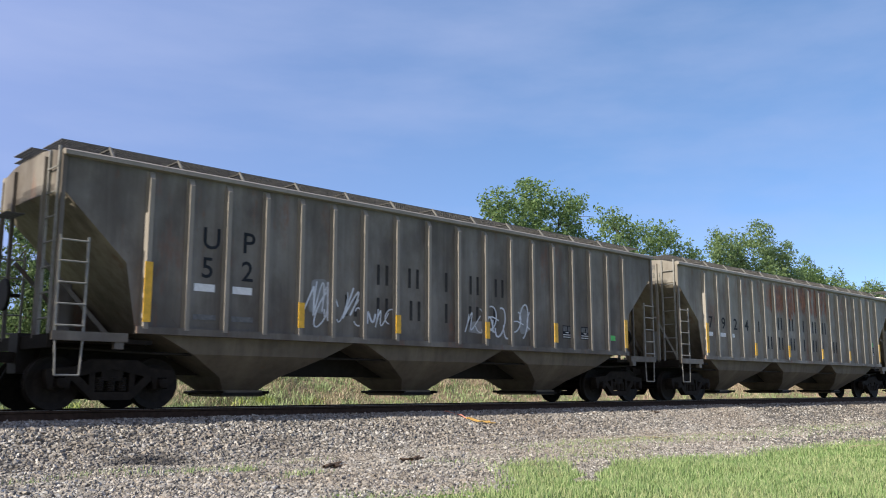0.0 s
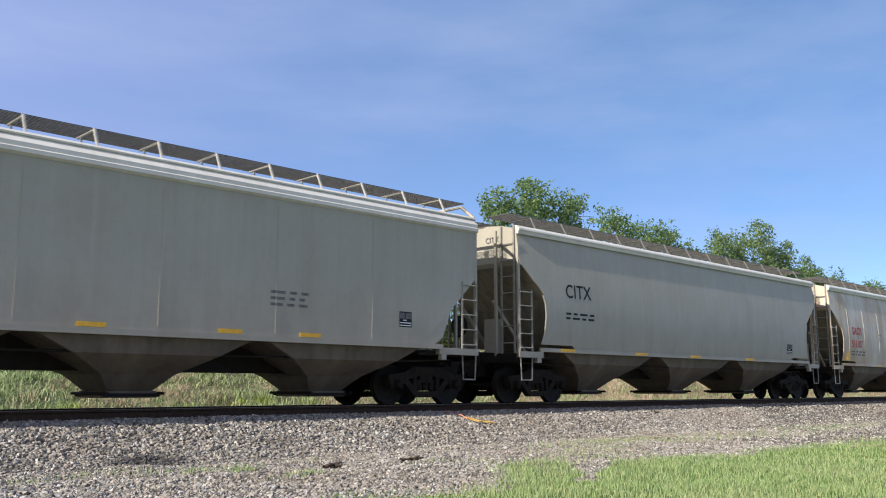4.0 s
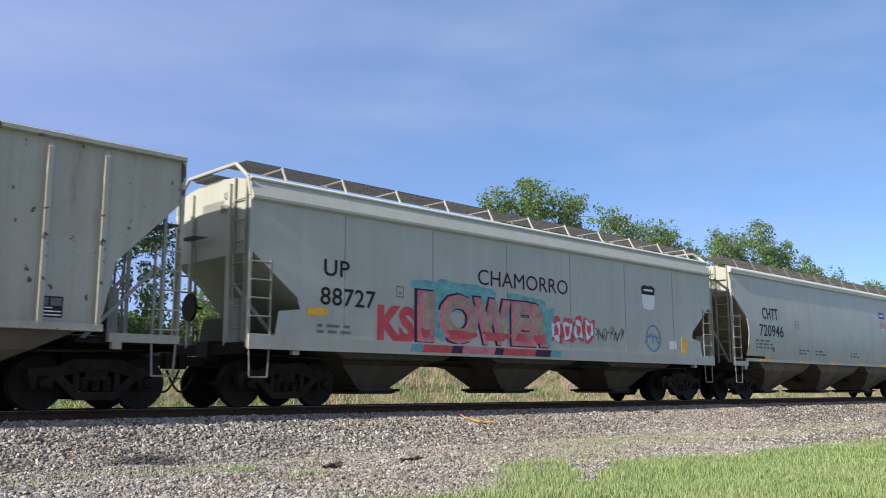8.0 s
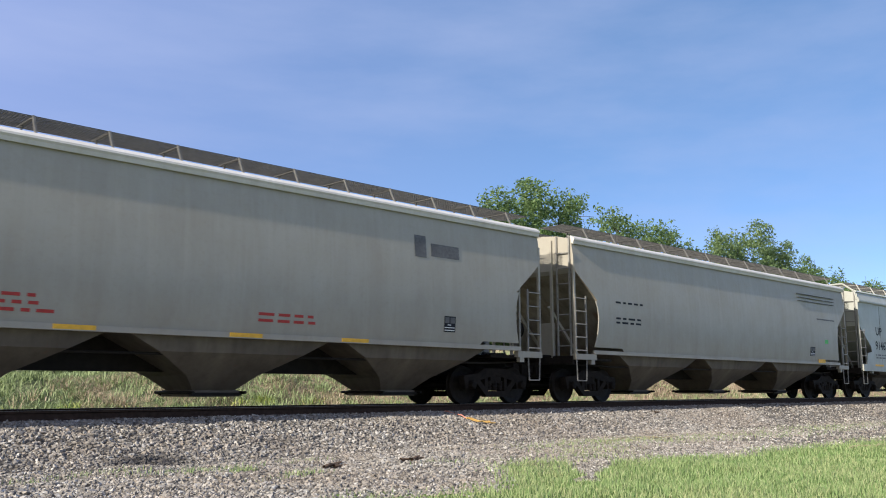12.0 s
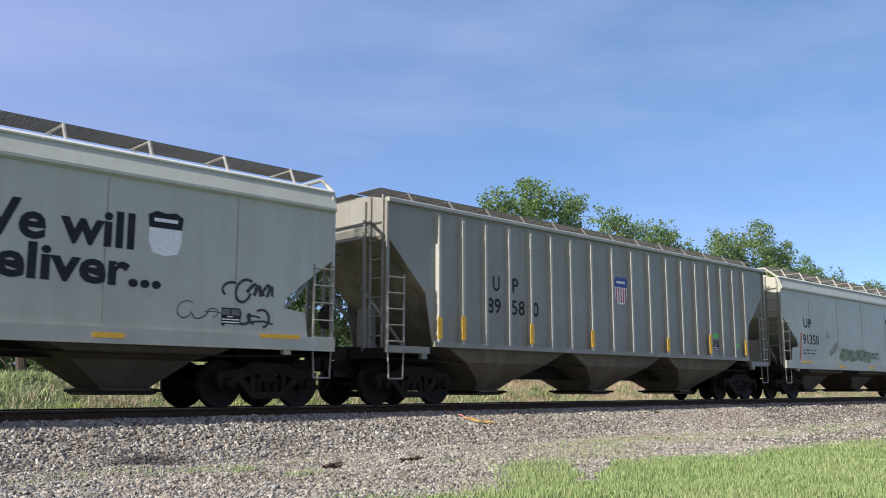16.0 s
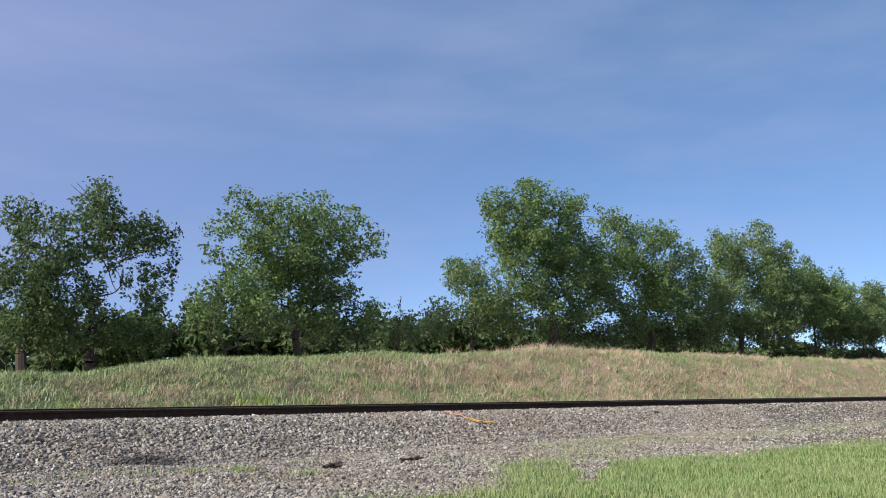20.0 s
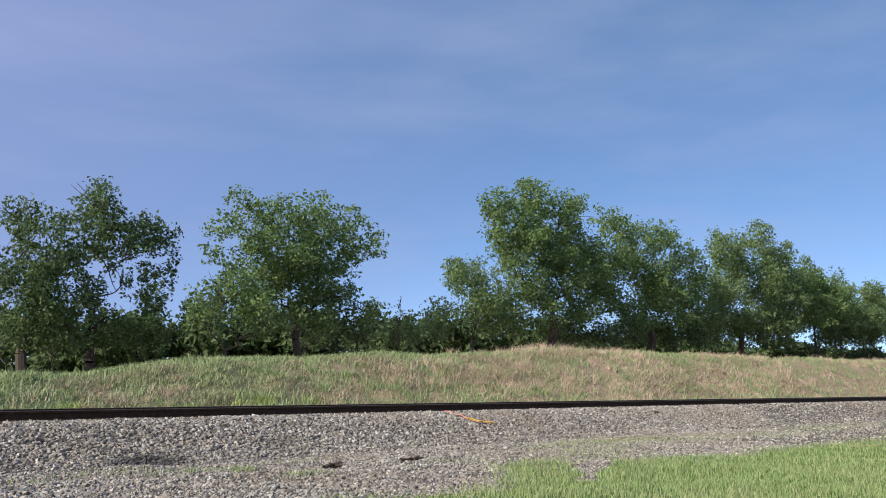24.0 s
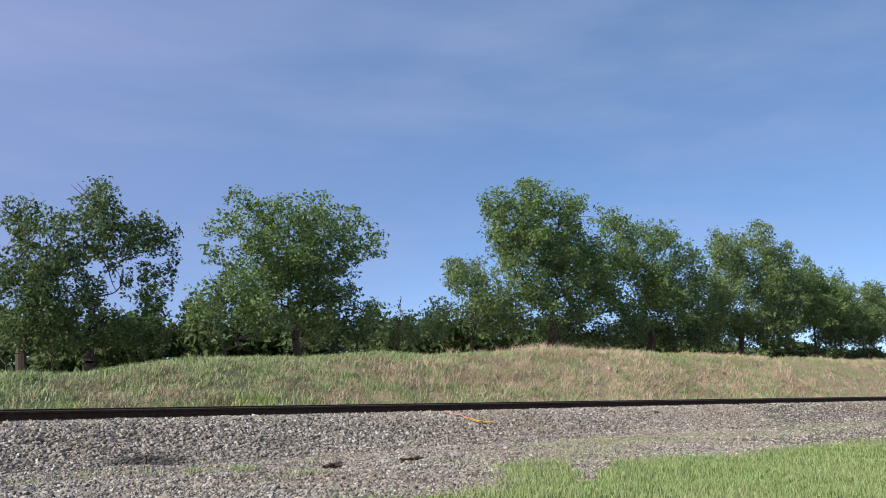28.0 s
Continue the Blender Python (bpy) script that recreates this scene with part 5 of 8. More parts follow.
small_print(c, k, 1.8, 1.9, 3, 1.2)
mark(c, k, 7.88, 1.68, 0.26, 0.14, M_WHITE_INK)
mark(c, k, 13.2, 1.7, 0.2, 0.12, M_GREEN_INK)

c, L = add_car("round", 243.64, 261.0, "beige", "dusty beige round-sided hopper car with black numbers", "beigetrim")
letters(c, k, "CMO", 1.60, 2.84, 0.42, M_BLACK_INK, 1.05, 0.006, 1.2)
letters(c, k, "21676", 1.57, 2.19, 0.42, M_BLACK_INK, 1.05, 0.006, 1.54)
small_print(c, k, 1.75, 2.0, 3, 1.3)
small_print(c, k, 4.1, 1.8, 3, 0.9, M_RED_INK)
small_print(c, k, 9.0, 1.75, 2, 1.2, M_RED_INK)
mark(c, k, 13.0, 3.3, 0.35, 0.5, M_GREY_INK, "emblem_patch")
mark(c, k, 13.5, 3.35, 0.9, 0.3, M_GREY_INK)
tape(c, k, (2.35, 5.2, 8.4, 11.0), 1.315, 0.7, 0.08, 1.536)
data_panel(c, k, 13.9, 1.65, 0.36, 0.36)

c, L = add_car("round", 262.43, 280.23, "beige", "beige-grey round-sided hopper car with small print", "beigetrim")
small_print(c, k, 1.8, 2.75, 1, 1.2, M_BLACK_INK)
small_print(c, k, 1.8, 2.3, 2, 1.3, M_BLACK_INK)
for i in range(3):
    part("grab_line", lambda bm: box(bm, 0, 3.2, -1.55, -1.49, 0, 0.02), M_GREY_INK, c, pose(4.6, 0, 3.9 - i * 0.13), key="grab_line")
mark(c, k, 15.0, 3.0, 1.6, 0.05, M_GREY_INK)
data_panel(c, k, 14.3, 1.6)
mark(c, k, 15.6, 2.1, 0.3, 0.15, M_GREEN_INK)
tape(c, k, (15.0,), 1.35, 0.6, 0.14, 1.535)

for ul, ur, num, label, dots in ((281.68, 298.76, "91462", "weathered white hopper car with a black slogan", 1), (318.45, 335.61, "90569", "white hopper car with faded lettering and graffiti", 3), (355.81, 373.09, "91350", "white hopper car with a green graffiti tag", 1)):
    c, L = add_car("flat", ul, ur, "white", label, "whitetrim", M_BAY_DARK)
    k = "flat"
    letters(c, k, "UP", 1.72, 2.66, 0.34, M_GREY_INK if num == "90569" else M_BLACK_INK, 1.05, 0.006, 0.66)
    letters(c, k, num, 1.62, 2.04, 0.36, M_BLACK_INK, 1.05, 0.006, 1.36)
    slogan(c, k, 9.98, 2.85, dots)
    small_print(c, k, 1.6, 1.78, 2, 1.0)
    plate_outline(c, k, 3.72, 2.32, 0.22, 0.24)
    data_panel(c, k, 14.6, 1.55, 0.4, 0.3)
    tape(c, k, (4.6, 7.6, 9.9, 12.2), 1.2, 0.55, 0.09, 1.578)
    tape(c, k, (1.25, 15.4), 1.32, 0.9, 0.08, 1.579)
    plate_outline(c, k, 8.12, 1.62, 0.88, 0.26, 0.035)
    small_print(c, k, 8.22, 1.78, 2, 0.5)
    if num == "90569":
        oval = [(0.27 * math.cos(q * math.tau / 24), 0.42 * math.sin(q * math.tau / 24)) for q in range(25)]
        part("graffiti", lambda bm: ribbon(bm, oval, 0.045, "flat", 1.92, 0.002), M_GRAFF["black"], c, pose(3.70 - L / 2, 0, 1.92))
        part("graffiti", lambda bm: ribbon(bm, [(-0.17, 0.05), (-0.02, -0.05), (0.1, 0.12), (0.02, 0.24), (0.16, 0.1), (0.02, -0.2), (-0.1, -0.28)], 0.035, "flat", 1.92, 0.003), M_GRAFF["black"], c, pose(3.70 - L / 2, 0, 1.92))
        for i in range(6):
            scrawl(c, k, 5.0 + i * 0.9, 1.5, 0.8, 0.4, 2, P["whitetrim"], 0.05, 142 + i)
        for i in range(4):
            scrawl(c, k, 14.65 + i * 0.27, 1.95, 0.3, 0.45, 1, M_GRAFF["black"], 0.06, 150 + i)
            scrawl(c, k, 14.75 + i * 0.2, 1.5, 0.25, 0.35, 1, M_GRAFF["black"], 0.05, 155 + i)
        scrawl(c, k, 13.75, 1.6, 0.8, 0.32, 3, M_GRAFF["black"], 0.02, 151)
    if num == "91350":
        mark(c, k, 1.25, 1.44, 0.10, 1.0, M_ORANGE, "reflector", 0.2, 0.002)
        for i in range(4):
            scrawl(c, k, 3.95 + i * 0.2, 1.55 + 0.1 * i, 0.25, 0.5, 1, M_GRAFF["black"], 0.018, 160 + i)
        for i in range(4):
            blob(c, k, 5.4 + i * 0.78, 1.72, 0.9, 0.46, M_GRAFF["olive"], 161 + i, 0.001 + i * 0.0005, "graffiti_fill", 0.4)
            scrawl(c, k, 5.0 + i * 0.78, 1.5, 0.5, 0.45, 1, M_GRAFF["olivedark"], 0.04, 165 + i, 0.004)
            scrawl(c, k, 5.35 + i * 0.78, 1.55, 0.4, 0.4, 1, P["white"], 0.025, 175 + i, 0.005)
        scrawl(c, k, 13.1, 1.6, 0.5, 0.45, 2, M_GRAFF["black"], 0.045, 171)
        mark(c, k, 15.75, 1.5, 0.1, 0.85, M_YELLOW, "reflector", 0.06)

c, L = add_car("plain", 300.26, 317.07, "white", "clean white flat-sided hopper car with an emblem", "whitetrim")
k = "plain"
letters(c, k, "UP", 2.18, 3.08, 0.36, M_BLACK_INK, 1.05, 0.010, 0.62)
letters(c, k, "93292", 1.77, 2.46, 0.36, M_BLACK_INK, 1.15, 0.010, 1.55)
small_print(c, k, 2.4, 2.2, 1, 1.1)
small_print(c, k, 2.4, 1.98, 2, 0.9)
shield(c, k, 12.9, 3.10, 0.6, 0.85)
letters(c, k, "BUILDING", 13.67, 3.50, 0.17, M_BLACK_INK, 1.0, 0.004, 1.15)
letters(c, k, "AMERICA", 13.67, 3.24, 0.17, M_BLACK_INK, 1.0, 0.004, 1.12)
tape(c, k, (1.15, 14.9), 1.38, 0.95, 0.11, 1.506)
tape(c, k, (4.0, 7.0, 9.8, 12.6), 1.38, 0.45, 0.09, 1.506)
mark(c, k, 1.1, 1.9, 0.16, 0.12, M_RED_INK)
data_panel(c, k, 13.1, 1.75, 0.36, 0.34)

c, L = add_car("rib", 337.04, 354.51, "grey", "plain grey ribbed hopper car with an emblem", "greytrim", None, 18)
k = "rib"
for ch, x, z, w in (("U", 3.40, 2.74, 0.24), ("P", 4.10, 2.74, 0.22), ("89", 3.20, 2.19, 0.48), ("58", 4.08, 2.19, 0.48), ("0", 4.90, 2.19, 0.22)):
    letters(c, k, ch, x, z, 0.36, M_BLACK_INK, 1.05, 0.006, w)
shield(c, k, 8.50, 2.74, 0.58, 0.80)
for i, h in ((0, 0.5), (1, 0.55), (4, 0.5), (7, 0.45), (11, 0.4), (14, 0.6), (17, 0.5)):
    upright_tape(c, k, RIBS_18[i] - 0.07, 1.48, h)
data_panel(c, k, 13.75, 1.6, 0.46, 0.32)
mark(c, k, 13.85, 2.0, 0.35, 0.14, M_GREEN_INK)
mark(c, k, 15.3, 1.7, 0.25, 0.15, M_GREEN_INK)


# reporting marks on the sunlit end sheets
for (car, _), (a, b) in zip(TRAIN[2:], (("UP", "79241"), ("CMO", "21348"), ("UP", "91311"), ("CMO", "10022"), ("CITX", ""), ("GACX", "516107"), ("CMO", "100342"), ("UP", "84095"), ("UP", "88727"), ("CHTT", "720946"), ("CMO", "22699"), ("CMO", "22145"), ("CMO", "21676"))):
    for word, dz in ((a, 0.0), (b, -0.26)):
        if word:
            me = text_mesh(word, 0.21, 0.0, 1.0)
            wide = max(v.co.x for v in me.vertices)
            place("lettering", me, M_GREY_INK, car, pose(-car["half_length"] - 0.022, -0.62 + wide / 2, 4.12 + dz, 0, 0, -90))

# ---------------------------------------------------------------- the locomotive at the rear of the train
M_LY = paint("orange-yellow engine paint", (0.50, 0.305, 0.085), (0.20, 0.115, 0.045), 0.3, 0.22, 0.25, 0.5)
M_LPALE = paint("sun-bleached cream-yellow engine paint", (0.50, 0.405, 0.255), (0.26, 0.175, 0.09), 0.3, 0.25, 0.3, 0.55)
M_LG = paint("grey engine roof paint", (0.055, 0.057, 0.062), (0.03, 0.027, 0.025), 0.4, 0.3, 0.05, 0.65)
M_LSTRIPE = plain("bright yellow sill paint", (0.55, 0.30, 0.03), 0.5, 0.0, 0.3, 6)
M_LRED = plain("red stripe paint", (0.55, 0.05, 0.03), 0.5, 0.0, 0.25, 8)
M_LBLACK = plain("black grille mesh", (0.012, 0.011, 0.011), 0.7, 0.0, 0.4, 30)
M_LUNDER = plain("grimy underframe steel", (0.021, 0.018, 0.0155), 0.7, 0.0, 0.4, 5)
M_LTANK = plain("dusty grey tank steel", (0.075, 0.068, 0.061), 0.65, 0.0, 0.35, 3)
M_LSILVER = plain("silver exhaust housing", (0.55, 0.55, 0.54), 0.4, 0.6, 0.2, 6)
M_LLOUV = plain("rust-brown louvre paint", (0.13, 0.075, 0.035), 0.7, 0.0, 0.5, 12)
M_FLAG_WHITE = paint("faded white flag paint", (0.55, 0.52, 0.47), (0.3, 0.22, 0.14), 0.4, 0.4, 0.0, 0.6, 0, None, 0)
M_FLAG_RED = paint("faded red flag paint", (0.36, 0.065, 0.055), (0.22, 0.07, 0.05), 0.4, 0.4, 0.0, 0.6, 0, None, 0)
M_FLAG_TEAL = paint("faded teal-blue flag paint", (0.025, 0.10, 0.13), (0.03, 0.05, 0.06), 0.4, 0.4, 0.0, 0.6, 0, None, 0)
m_glass, nt_g, b_g = nodes_of("dark tinted cab glass")
b_g.inputs["Base Color"].default_value = (0.02, 0.025, 0.03, 1)
b_g.inputs["Roughness"].default_value = 0.12
b_g.inputs["Specular IOR Level"].default_value = 0.3


def section_x(bm, x0, x1, pts):
    """A body along x from an outline in y and z."""
    a = [bm.verts.new((x0, y, z)) for y, z in pts]
    b = [bm.verts.new((x1, y, z)) for y, z in pts]
    n = len(pts)
    for i in range(n):
        j = (i + 1) % n
        bm.faces.new((a[i], a[j], b[j], b[i]))
    bm.faces.new(a[::-1])
    bm.faces.new(b)


def both(pts):
    return list(pts) + [(-y, z) for y, z in pts[::-1]]


def louvre(bm, w, h, n, y):
    box(bm, 0, w, y, y + 0.02, 0, h)
    for i in range(n):
        z = h * (i + 0.15) / n
        prism_z = [(0.02, z), (w - 0.02, z), (w - 0.02, z + h * 0.45 / n), (0.02, z + h * 0.45 / n)]
        prism(bm, prism_z, y - 0.03, y)


def loco_wheel(bm):
    wheelset(bm, 0.533)


def loco_frame(bm):
    """Side frame of a three-axle truck."""
    for a, b, c, d in ((-2.75, 2.75, 0.78, 1.0),):
        box(bm, a, b, -0.1, 0.1, c, d)
    for x in (-2.07, 0.0, 2.07):
        prism(bm, [(x - 0.36, 0.34), (x + 0.36, 0.34), (x + 0.50, 0.80), (x - 0.50, 0.80)], -0.11, 0.11)
    for x in (-1.03, 1.03):
        prism(bm, [(x - 0.62, 0.42), (x + 0.62, 0.42), (x + 0.62, 0.56), (x - 0.62, 0.56)], -0.08, 0.08)
    for s in (-1, 1):
        q = [(s * 2.6, 0.80), (s * 2.95, 0.80), (s * 2.95, 0.98), (s * 2.6, 1.12), (s * 2.2, 1.0)]
        prism(bm, q if s > 0 else q[::-1], -0.09, 0.09)


def hand_rail(loco, xs, z_top, s, low=1.86):
    for x in xs:
        part("stanchion", lambda bm: bar(bm, (0, 0, low), (0, 0, z_top), 0.022), M_LG, loco, pose(x, s * 1.50, 0), key=("stanchion", round(z_top, 2), low))


def build_locomotive():
    L = new("diesel_locomotive")
    tagged(L, "yellow and grey diesel locomotive with a painted flag", "locomotive")
    part("underframe", lambda bm: (box(bm, -0.35, 20.45, -1.2, 1.2, 1.32, 1.70), box(bm, -0.9, 20.95, -0.5, 0.5, 0.75, 1.4)), M_LUNDER, L)
    part("deck", lambda bm: box(bm, -0.35, 20.45, -1.54, 1.54, 1.68, 1.80), M_LUNDER, L)
    for s in (-1, 1):
        part("sill_stripe", lambda bm, s=s: box(bm, -0.3, 20.42, s * 1.545 - 0.012, s * 1.545 + 0.012, 1.73, 1.90), M_LSTRIPE, L, label="bright yellow walkway edge")
    # radiator compartment with its overhanging roof wings
    part("radiator_body", lambda bm: section_x(bm, 0.22, 4.72, both(((1.28, 1.80), (1.28, 3.40), (1.42, 3.55), (1.42, 4.02)))), M_LY, L)
    part("radiator_roof", lambda bm: section_x(bm, 0.12, 4.98, both(((1.46, 4.05), (1.54, 4.10), (1.50, 4.62), (1.42, 4.69), (0.5, 4.76)))), M_LG, L)
    part("red_band", lambda bm: section_x(bm, 0.13, 4.98, both(((1.46, 3.98), (1.545, 4.02), (1.545, 4.105)))), M_LRED, L)
    for s in (-1, 1):
        for x0, x1 in ((0.66, 2.14), (2.24, 3.46)):
            part("radiator_grille", lambda bm, s=s, x0=x0, x1=x1: grille_plate(bm, s, x0, x1), M_LBLACK, L, label="black radiator intake mesh")
        x = 0.62
        for i, (w, z0, z1) in enumerate(((0.34, 2.12, 3.22), (0.30, 2.25, 3.02), (0.36, 2.10, 3.18), (0.24, 2.3, 3.05), (0.34, 2.1, 3.18), (0.30, 2.1, 3.16), (0.36, 2.1, 3.16), (0.26, 2.2, 2.98), (0.38, 2.1, 3.2))):
            d = part("side_door", lambda bm, s=s, w=w: side_door(bm, s, w), M_LY, L, pose(x, 0, 0), key=("door", s, w))
            part("door_grille", lambda bm, s=s, w=w, z0=z0, z1=z1: door_grille(bm, s, w, z0, z1), M_LBLACK, d, key=("door_grille", s, w, z0))
            x += w + 0.112
    # rear wall details
    part("rear_headlight", lambda bm: lathe(bm, ((-0.06, 0.11), (0.0, 0.12), (0.05, 0.12)), "x", 14, 0.08, 0.0, 4.20), M_LSILVER, L)
    part("lower_rear_headlight", lambda bm: lathe(bm, ((-0.06, 0.11), (0.0, 0.12), (0.05, 0.12)), "x", 14, 0.08, 0.0, 4.45), M_LSILVER, L)
    n = place("lettering", text_mesh("5643", 0.36, 0.006), M_LRED, L, pose(0.208, -0.48, 3.68, 0, 0, -90))
    for s in (-1, 1):
        part("end_rail", lambda bm, s=s: pipe(bm, [(-0.92, s * 1.05, 0.9), (-0.92, s * 1.05, 1.85), (-0.45, s * 1.05, 2.75)], 0.022), M_GALV, L)
        part("end_rail", lambda bm, s=s: pipe(bm, [(-0.32, s * 1.50, 1.05), (-0.32, s * 1.50, 2.2), (-0.30, s * 1.50, 2.9), (-0.05, s * 1.50, 2.98)], 0.022), M_GALV, L)
        for e, x0, x1 in ((-1, -0.95, -0.35), (1, 20.46, 21.05)):
            part("step_well", lambda bm, s=s, x0=x0, x1=x1: (box(bm, x0, x1, min(s * 0.75, s * 0.8), max(s * 0.75, s * 0.8), 0.42, 1.7), box(bm, x0 if x0 < 0 else x1 - 0.05, (x0 if x0 < 0 else x1 - 0.05) + 0.05, min(s * 0.78, s * 1.45), max(s * 0.78, s * 1.45), 0.42, 1.68)), M_LUNDER, L)
            for i in range(5):
                part("step_tread", lambda bm, s=s: box(bm, 0, 0.54, min(s * 0.8, s * 1.48), max(s * 0.8, s * 1.48), 0, 0.03), M_GALV, L, pose(x0 + 0.03, 0, 0.44 + i * 0.28), key=("tread_step", s))
    # engine hood
    hood_z, line = 4.56, 4.22
    part("hood", lambda bm: section_x(bm, 4.55, 10.5, both(((1.19, 1.80), (1.19, line)))), M_LPALE, L, label="bleached cream-yellow engine hood")
    part("hood_roof", lambda bm: section_x(bm, 4.55, 10.5, both(((1.195, line), (1.18, 4.34), (1.02, 4.50), (0.7, hood_z)))), M_LG, L)
    for s in (-1, 1):
        part("red_stripe", lambda bm, s=s: box(bm, 4.6, 12.0, s * 1.20 - 0.006, s * 1.20 + 0.006, line - 0.09, line + 0.01), M_LRED, L)
        for i, x in enumerate((4.75, 5.55, 6.1, 6.75, 7.35, 7.9, 8.45, 9.0, 9.55, 10.0)):
            part("door_seam", lambda bm, s=s: box(bm, -0.014, 0.0, s * 1.196 - 0.008, s * 1.196 + 0.008, 1.9, 4.1), M_LLOUV, L, pose(x, 0, 0), key=("door_seam", s))
            part("hood_door", lambda bm, s=s: hood_door(bm, s, 0.50, 1.92, 4.02), M_LPALE, L, pose(x, 0, 0), key=("hood_door", s))
    # electrical cabinet block
    part("cabinet_block", lambda bm: section_x(bm, 10.42, 16.55, both(((1.22, 1.80), (1.22, 3.95)))), M_LY, L)
    part("cabinet_roof", lambda bm: section_x(bm, 10.40, 16.55, both(((1.226, 3.95), (1.226, 4.80), (1.12, 4.88)))), M_LG, L)
    for s in (-1, 1):
        part("cabinet_panel", lambda bm, s=s: box(bm, 10.44, 12.0, s * 1.228 - 0.008, s * 1.228 + 0.008, 3.94, 4.12), M_LY, L)
        part("red_stripe", lambda bm, s=s: box(bm, 12.15, 16.55, s * 1.234 - 0.008, s * 1.234 + 0.008, 3.93, 4.02), M_LRED, L)
        part("red_stripe", lambda bm, s=s: box(bm, 10.46, 12.0, s * 1.24 - 0.008, s * 1.24 + 0.008, 4.12, 4.21), M_LRED, L)
        part("red_stripe", lambda bm, s=s: prism(bm, [(11.9, 4.12), (12.1, 3.93), (12.3, 3.93), (12.1, 4.21), (11.9, 4.21)], s * 1.242 - 0.008, s * 1.242 + 0.008), M_LRED, L)
        for x0, x1, z0, z1 in ((10.72, 11.62, 4.22, 4.70), (12.75, 13.32, 4.18, 4.76), (13.52, 14.15, 4.16, 4.76)):
            part("vent_opening", lambda bm, s=s, x0=x0, x1=x1, z0=z0, z1=z1: vent(bm, s, x0, x1, z0, z1), M_LBLACK, L)
        part("hatch_plate", lambda bm, s=s: box(bm, 14.45, 15.0, s * 1.235 - 0.01, s * 1.235 + 0.01, 4.15, 4.5), M_LG, L)
        part("notice", lambda bm, s=s: box(bm, 14.62, 14.76, s * 1.25 - 0.004, s * 1.25 + 0.004, 4.34, 4.46), M_WHITE_INK, L)
        for i, (x, w) in enumerate(((10.55, 0.65), (11.25, 0.65), (11.95, 0.62), (12.65, 0.9), (13.6, 0.9), (14.55, 0.9), (15.5, 0.95))):
            part("door_seam", lambda bm, s=s: box(bm, -0.008, 0.008, s * 1.226 - 0.008, s * 1.226 + 0.008, 1.9, 3.9), M_LLOUV, L, pose(x, 0, 0), key=("cab_seam", s))
            part("cabinet_door", lambda bm, s=s, w=w: cab_door(bm, s, w, 2.62 if w > 0.8 else 1.92, 3.85), M_LPALE if w < 0.8 else M_LY, L, pose(x, 0, 0), key=("cabinet_door", s, w))
        part("lower_cabinet", lambda bm, s=s: box(bm, 13.0, 16.6, min(s * 1.2, s * 1.45), max(s * 1.2, s * 1.45), 1.82, 2.58), M_LY, L)
        for x in (14.45, 15.6):
            part("louvre", lambda bm, s=s: louvre_s(bm, s, 0.5, 0.26, 5, 1.46), M_LLOUV, L, pose(x, 0, 2.2), key=("louvre", s, 0.5))
        part("seat_bracket", lambda bm, s=s: (box(bm, 12.3, 12.75, min(s * 1.25, s * 1.5), max(s * 1.25, s * 1.5), 2.1, 2.16), box(bm, 12.72, 12.78, min(s * 1.25, s * 1.5), max(s * 1.25, s * 1.5), 1.9, 2.5)), M_LSTRIPE, L)
    # cab and nose
    part("cab", lambda bm: cab_shell(bm), M_LY, L)
    part("cab_roof", lambda bm: section_x(bm, 16.62, 18.98, both(((1.54, 4.66), (1.54, 4.72), (1.1, 4.86), (0.6, 4.90)))), M_LSILVER, L, label="pale grey cab roof")
    part("cab_upper", lambda bm: cab_upper(bm), M_LG, L)
    part("nose", lambda bm: nose(bm), M_LY, L)
    for s in (-1, 1):
        for x0, x1 in ((17.12, 17.70), (17.80, 18.42)):
            w = part("cab_window", lambda bm, s=s, x0=x0, x1=x1: box(bm, x0, x1, s * 1.535 - 0.006, s * 1.535 + 0.006, 4.0, 4.52), m_glass, L, label="dark cab side window")
            part("window_frame", lambda bm, s=s, x0=x0, x1=x1: frame_ring(bm, s * 1.54, x0, x1, 4.0, 4.52), M_LSILVER, w)
        part("quarter_window", lambda bm, s=s: prism(bm, [(18.5, 4.02), (18.95, 4.05), (18.78, 4.55), (18.5, 4.55)], s * 1.535 - 0.006, s * 1.535 + 0.006), m_glass, L)
        part("windscreen", lambda bm, s=s: windscreen(bm, s), m_glass, L, label="raked windscreen pane")
        part("rear_cab_window", lambda bm, s=s: box(bm, 16.605, 16.62, min(s * 1.28, s * 1.44), max(s * 1.28, s * 1.44), 4.0, 4.6), m_glass, L)
        part("red_stripe", lambda bm, s=s: box(bm, 16.64, 16.95, s * 1.537 - 0.005, s * 1.537 + 0.005, 3.90, 3.98), M_LRED, L)
        for x in (17.05, 18.05):
            part("louvre", lambda bm, s=s: louvre_s(bm, s, 0.72, 0.58, 11, 1.535), M_LLOUV, L, pose(x, 0, 2.07), key=("louvre", s, 0.72))
        part("notice", lambda bm, s=s: box(bm, 19.05, 19.27, s * 1.536 - 0.004, s * 1.536 + 0.004, 2.12, 2.35), M_WHITE_INK, L)
        part("notice", lambda bm, s=s: box(bm, 19.09, 19.2, s * 1.536 - 0.004, s * 1.536 + 0.004, 2.42, 2.55), M_WHITE_INK, L)
        part("mirror", lambda bm, s=s: box(bm, 17.72, 17.78, min(s * 1.54, s * 1.66), max(s * 1.54, s * 1.66), 3.92, 4.12), M_LSILVER, L)
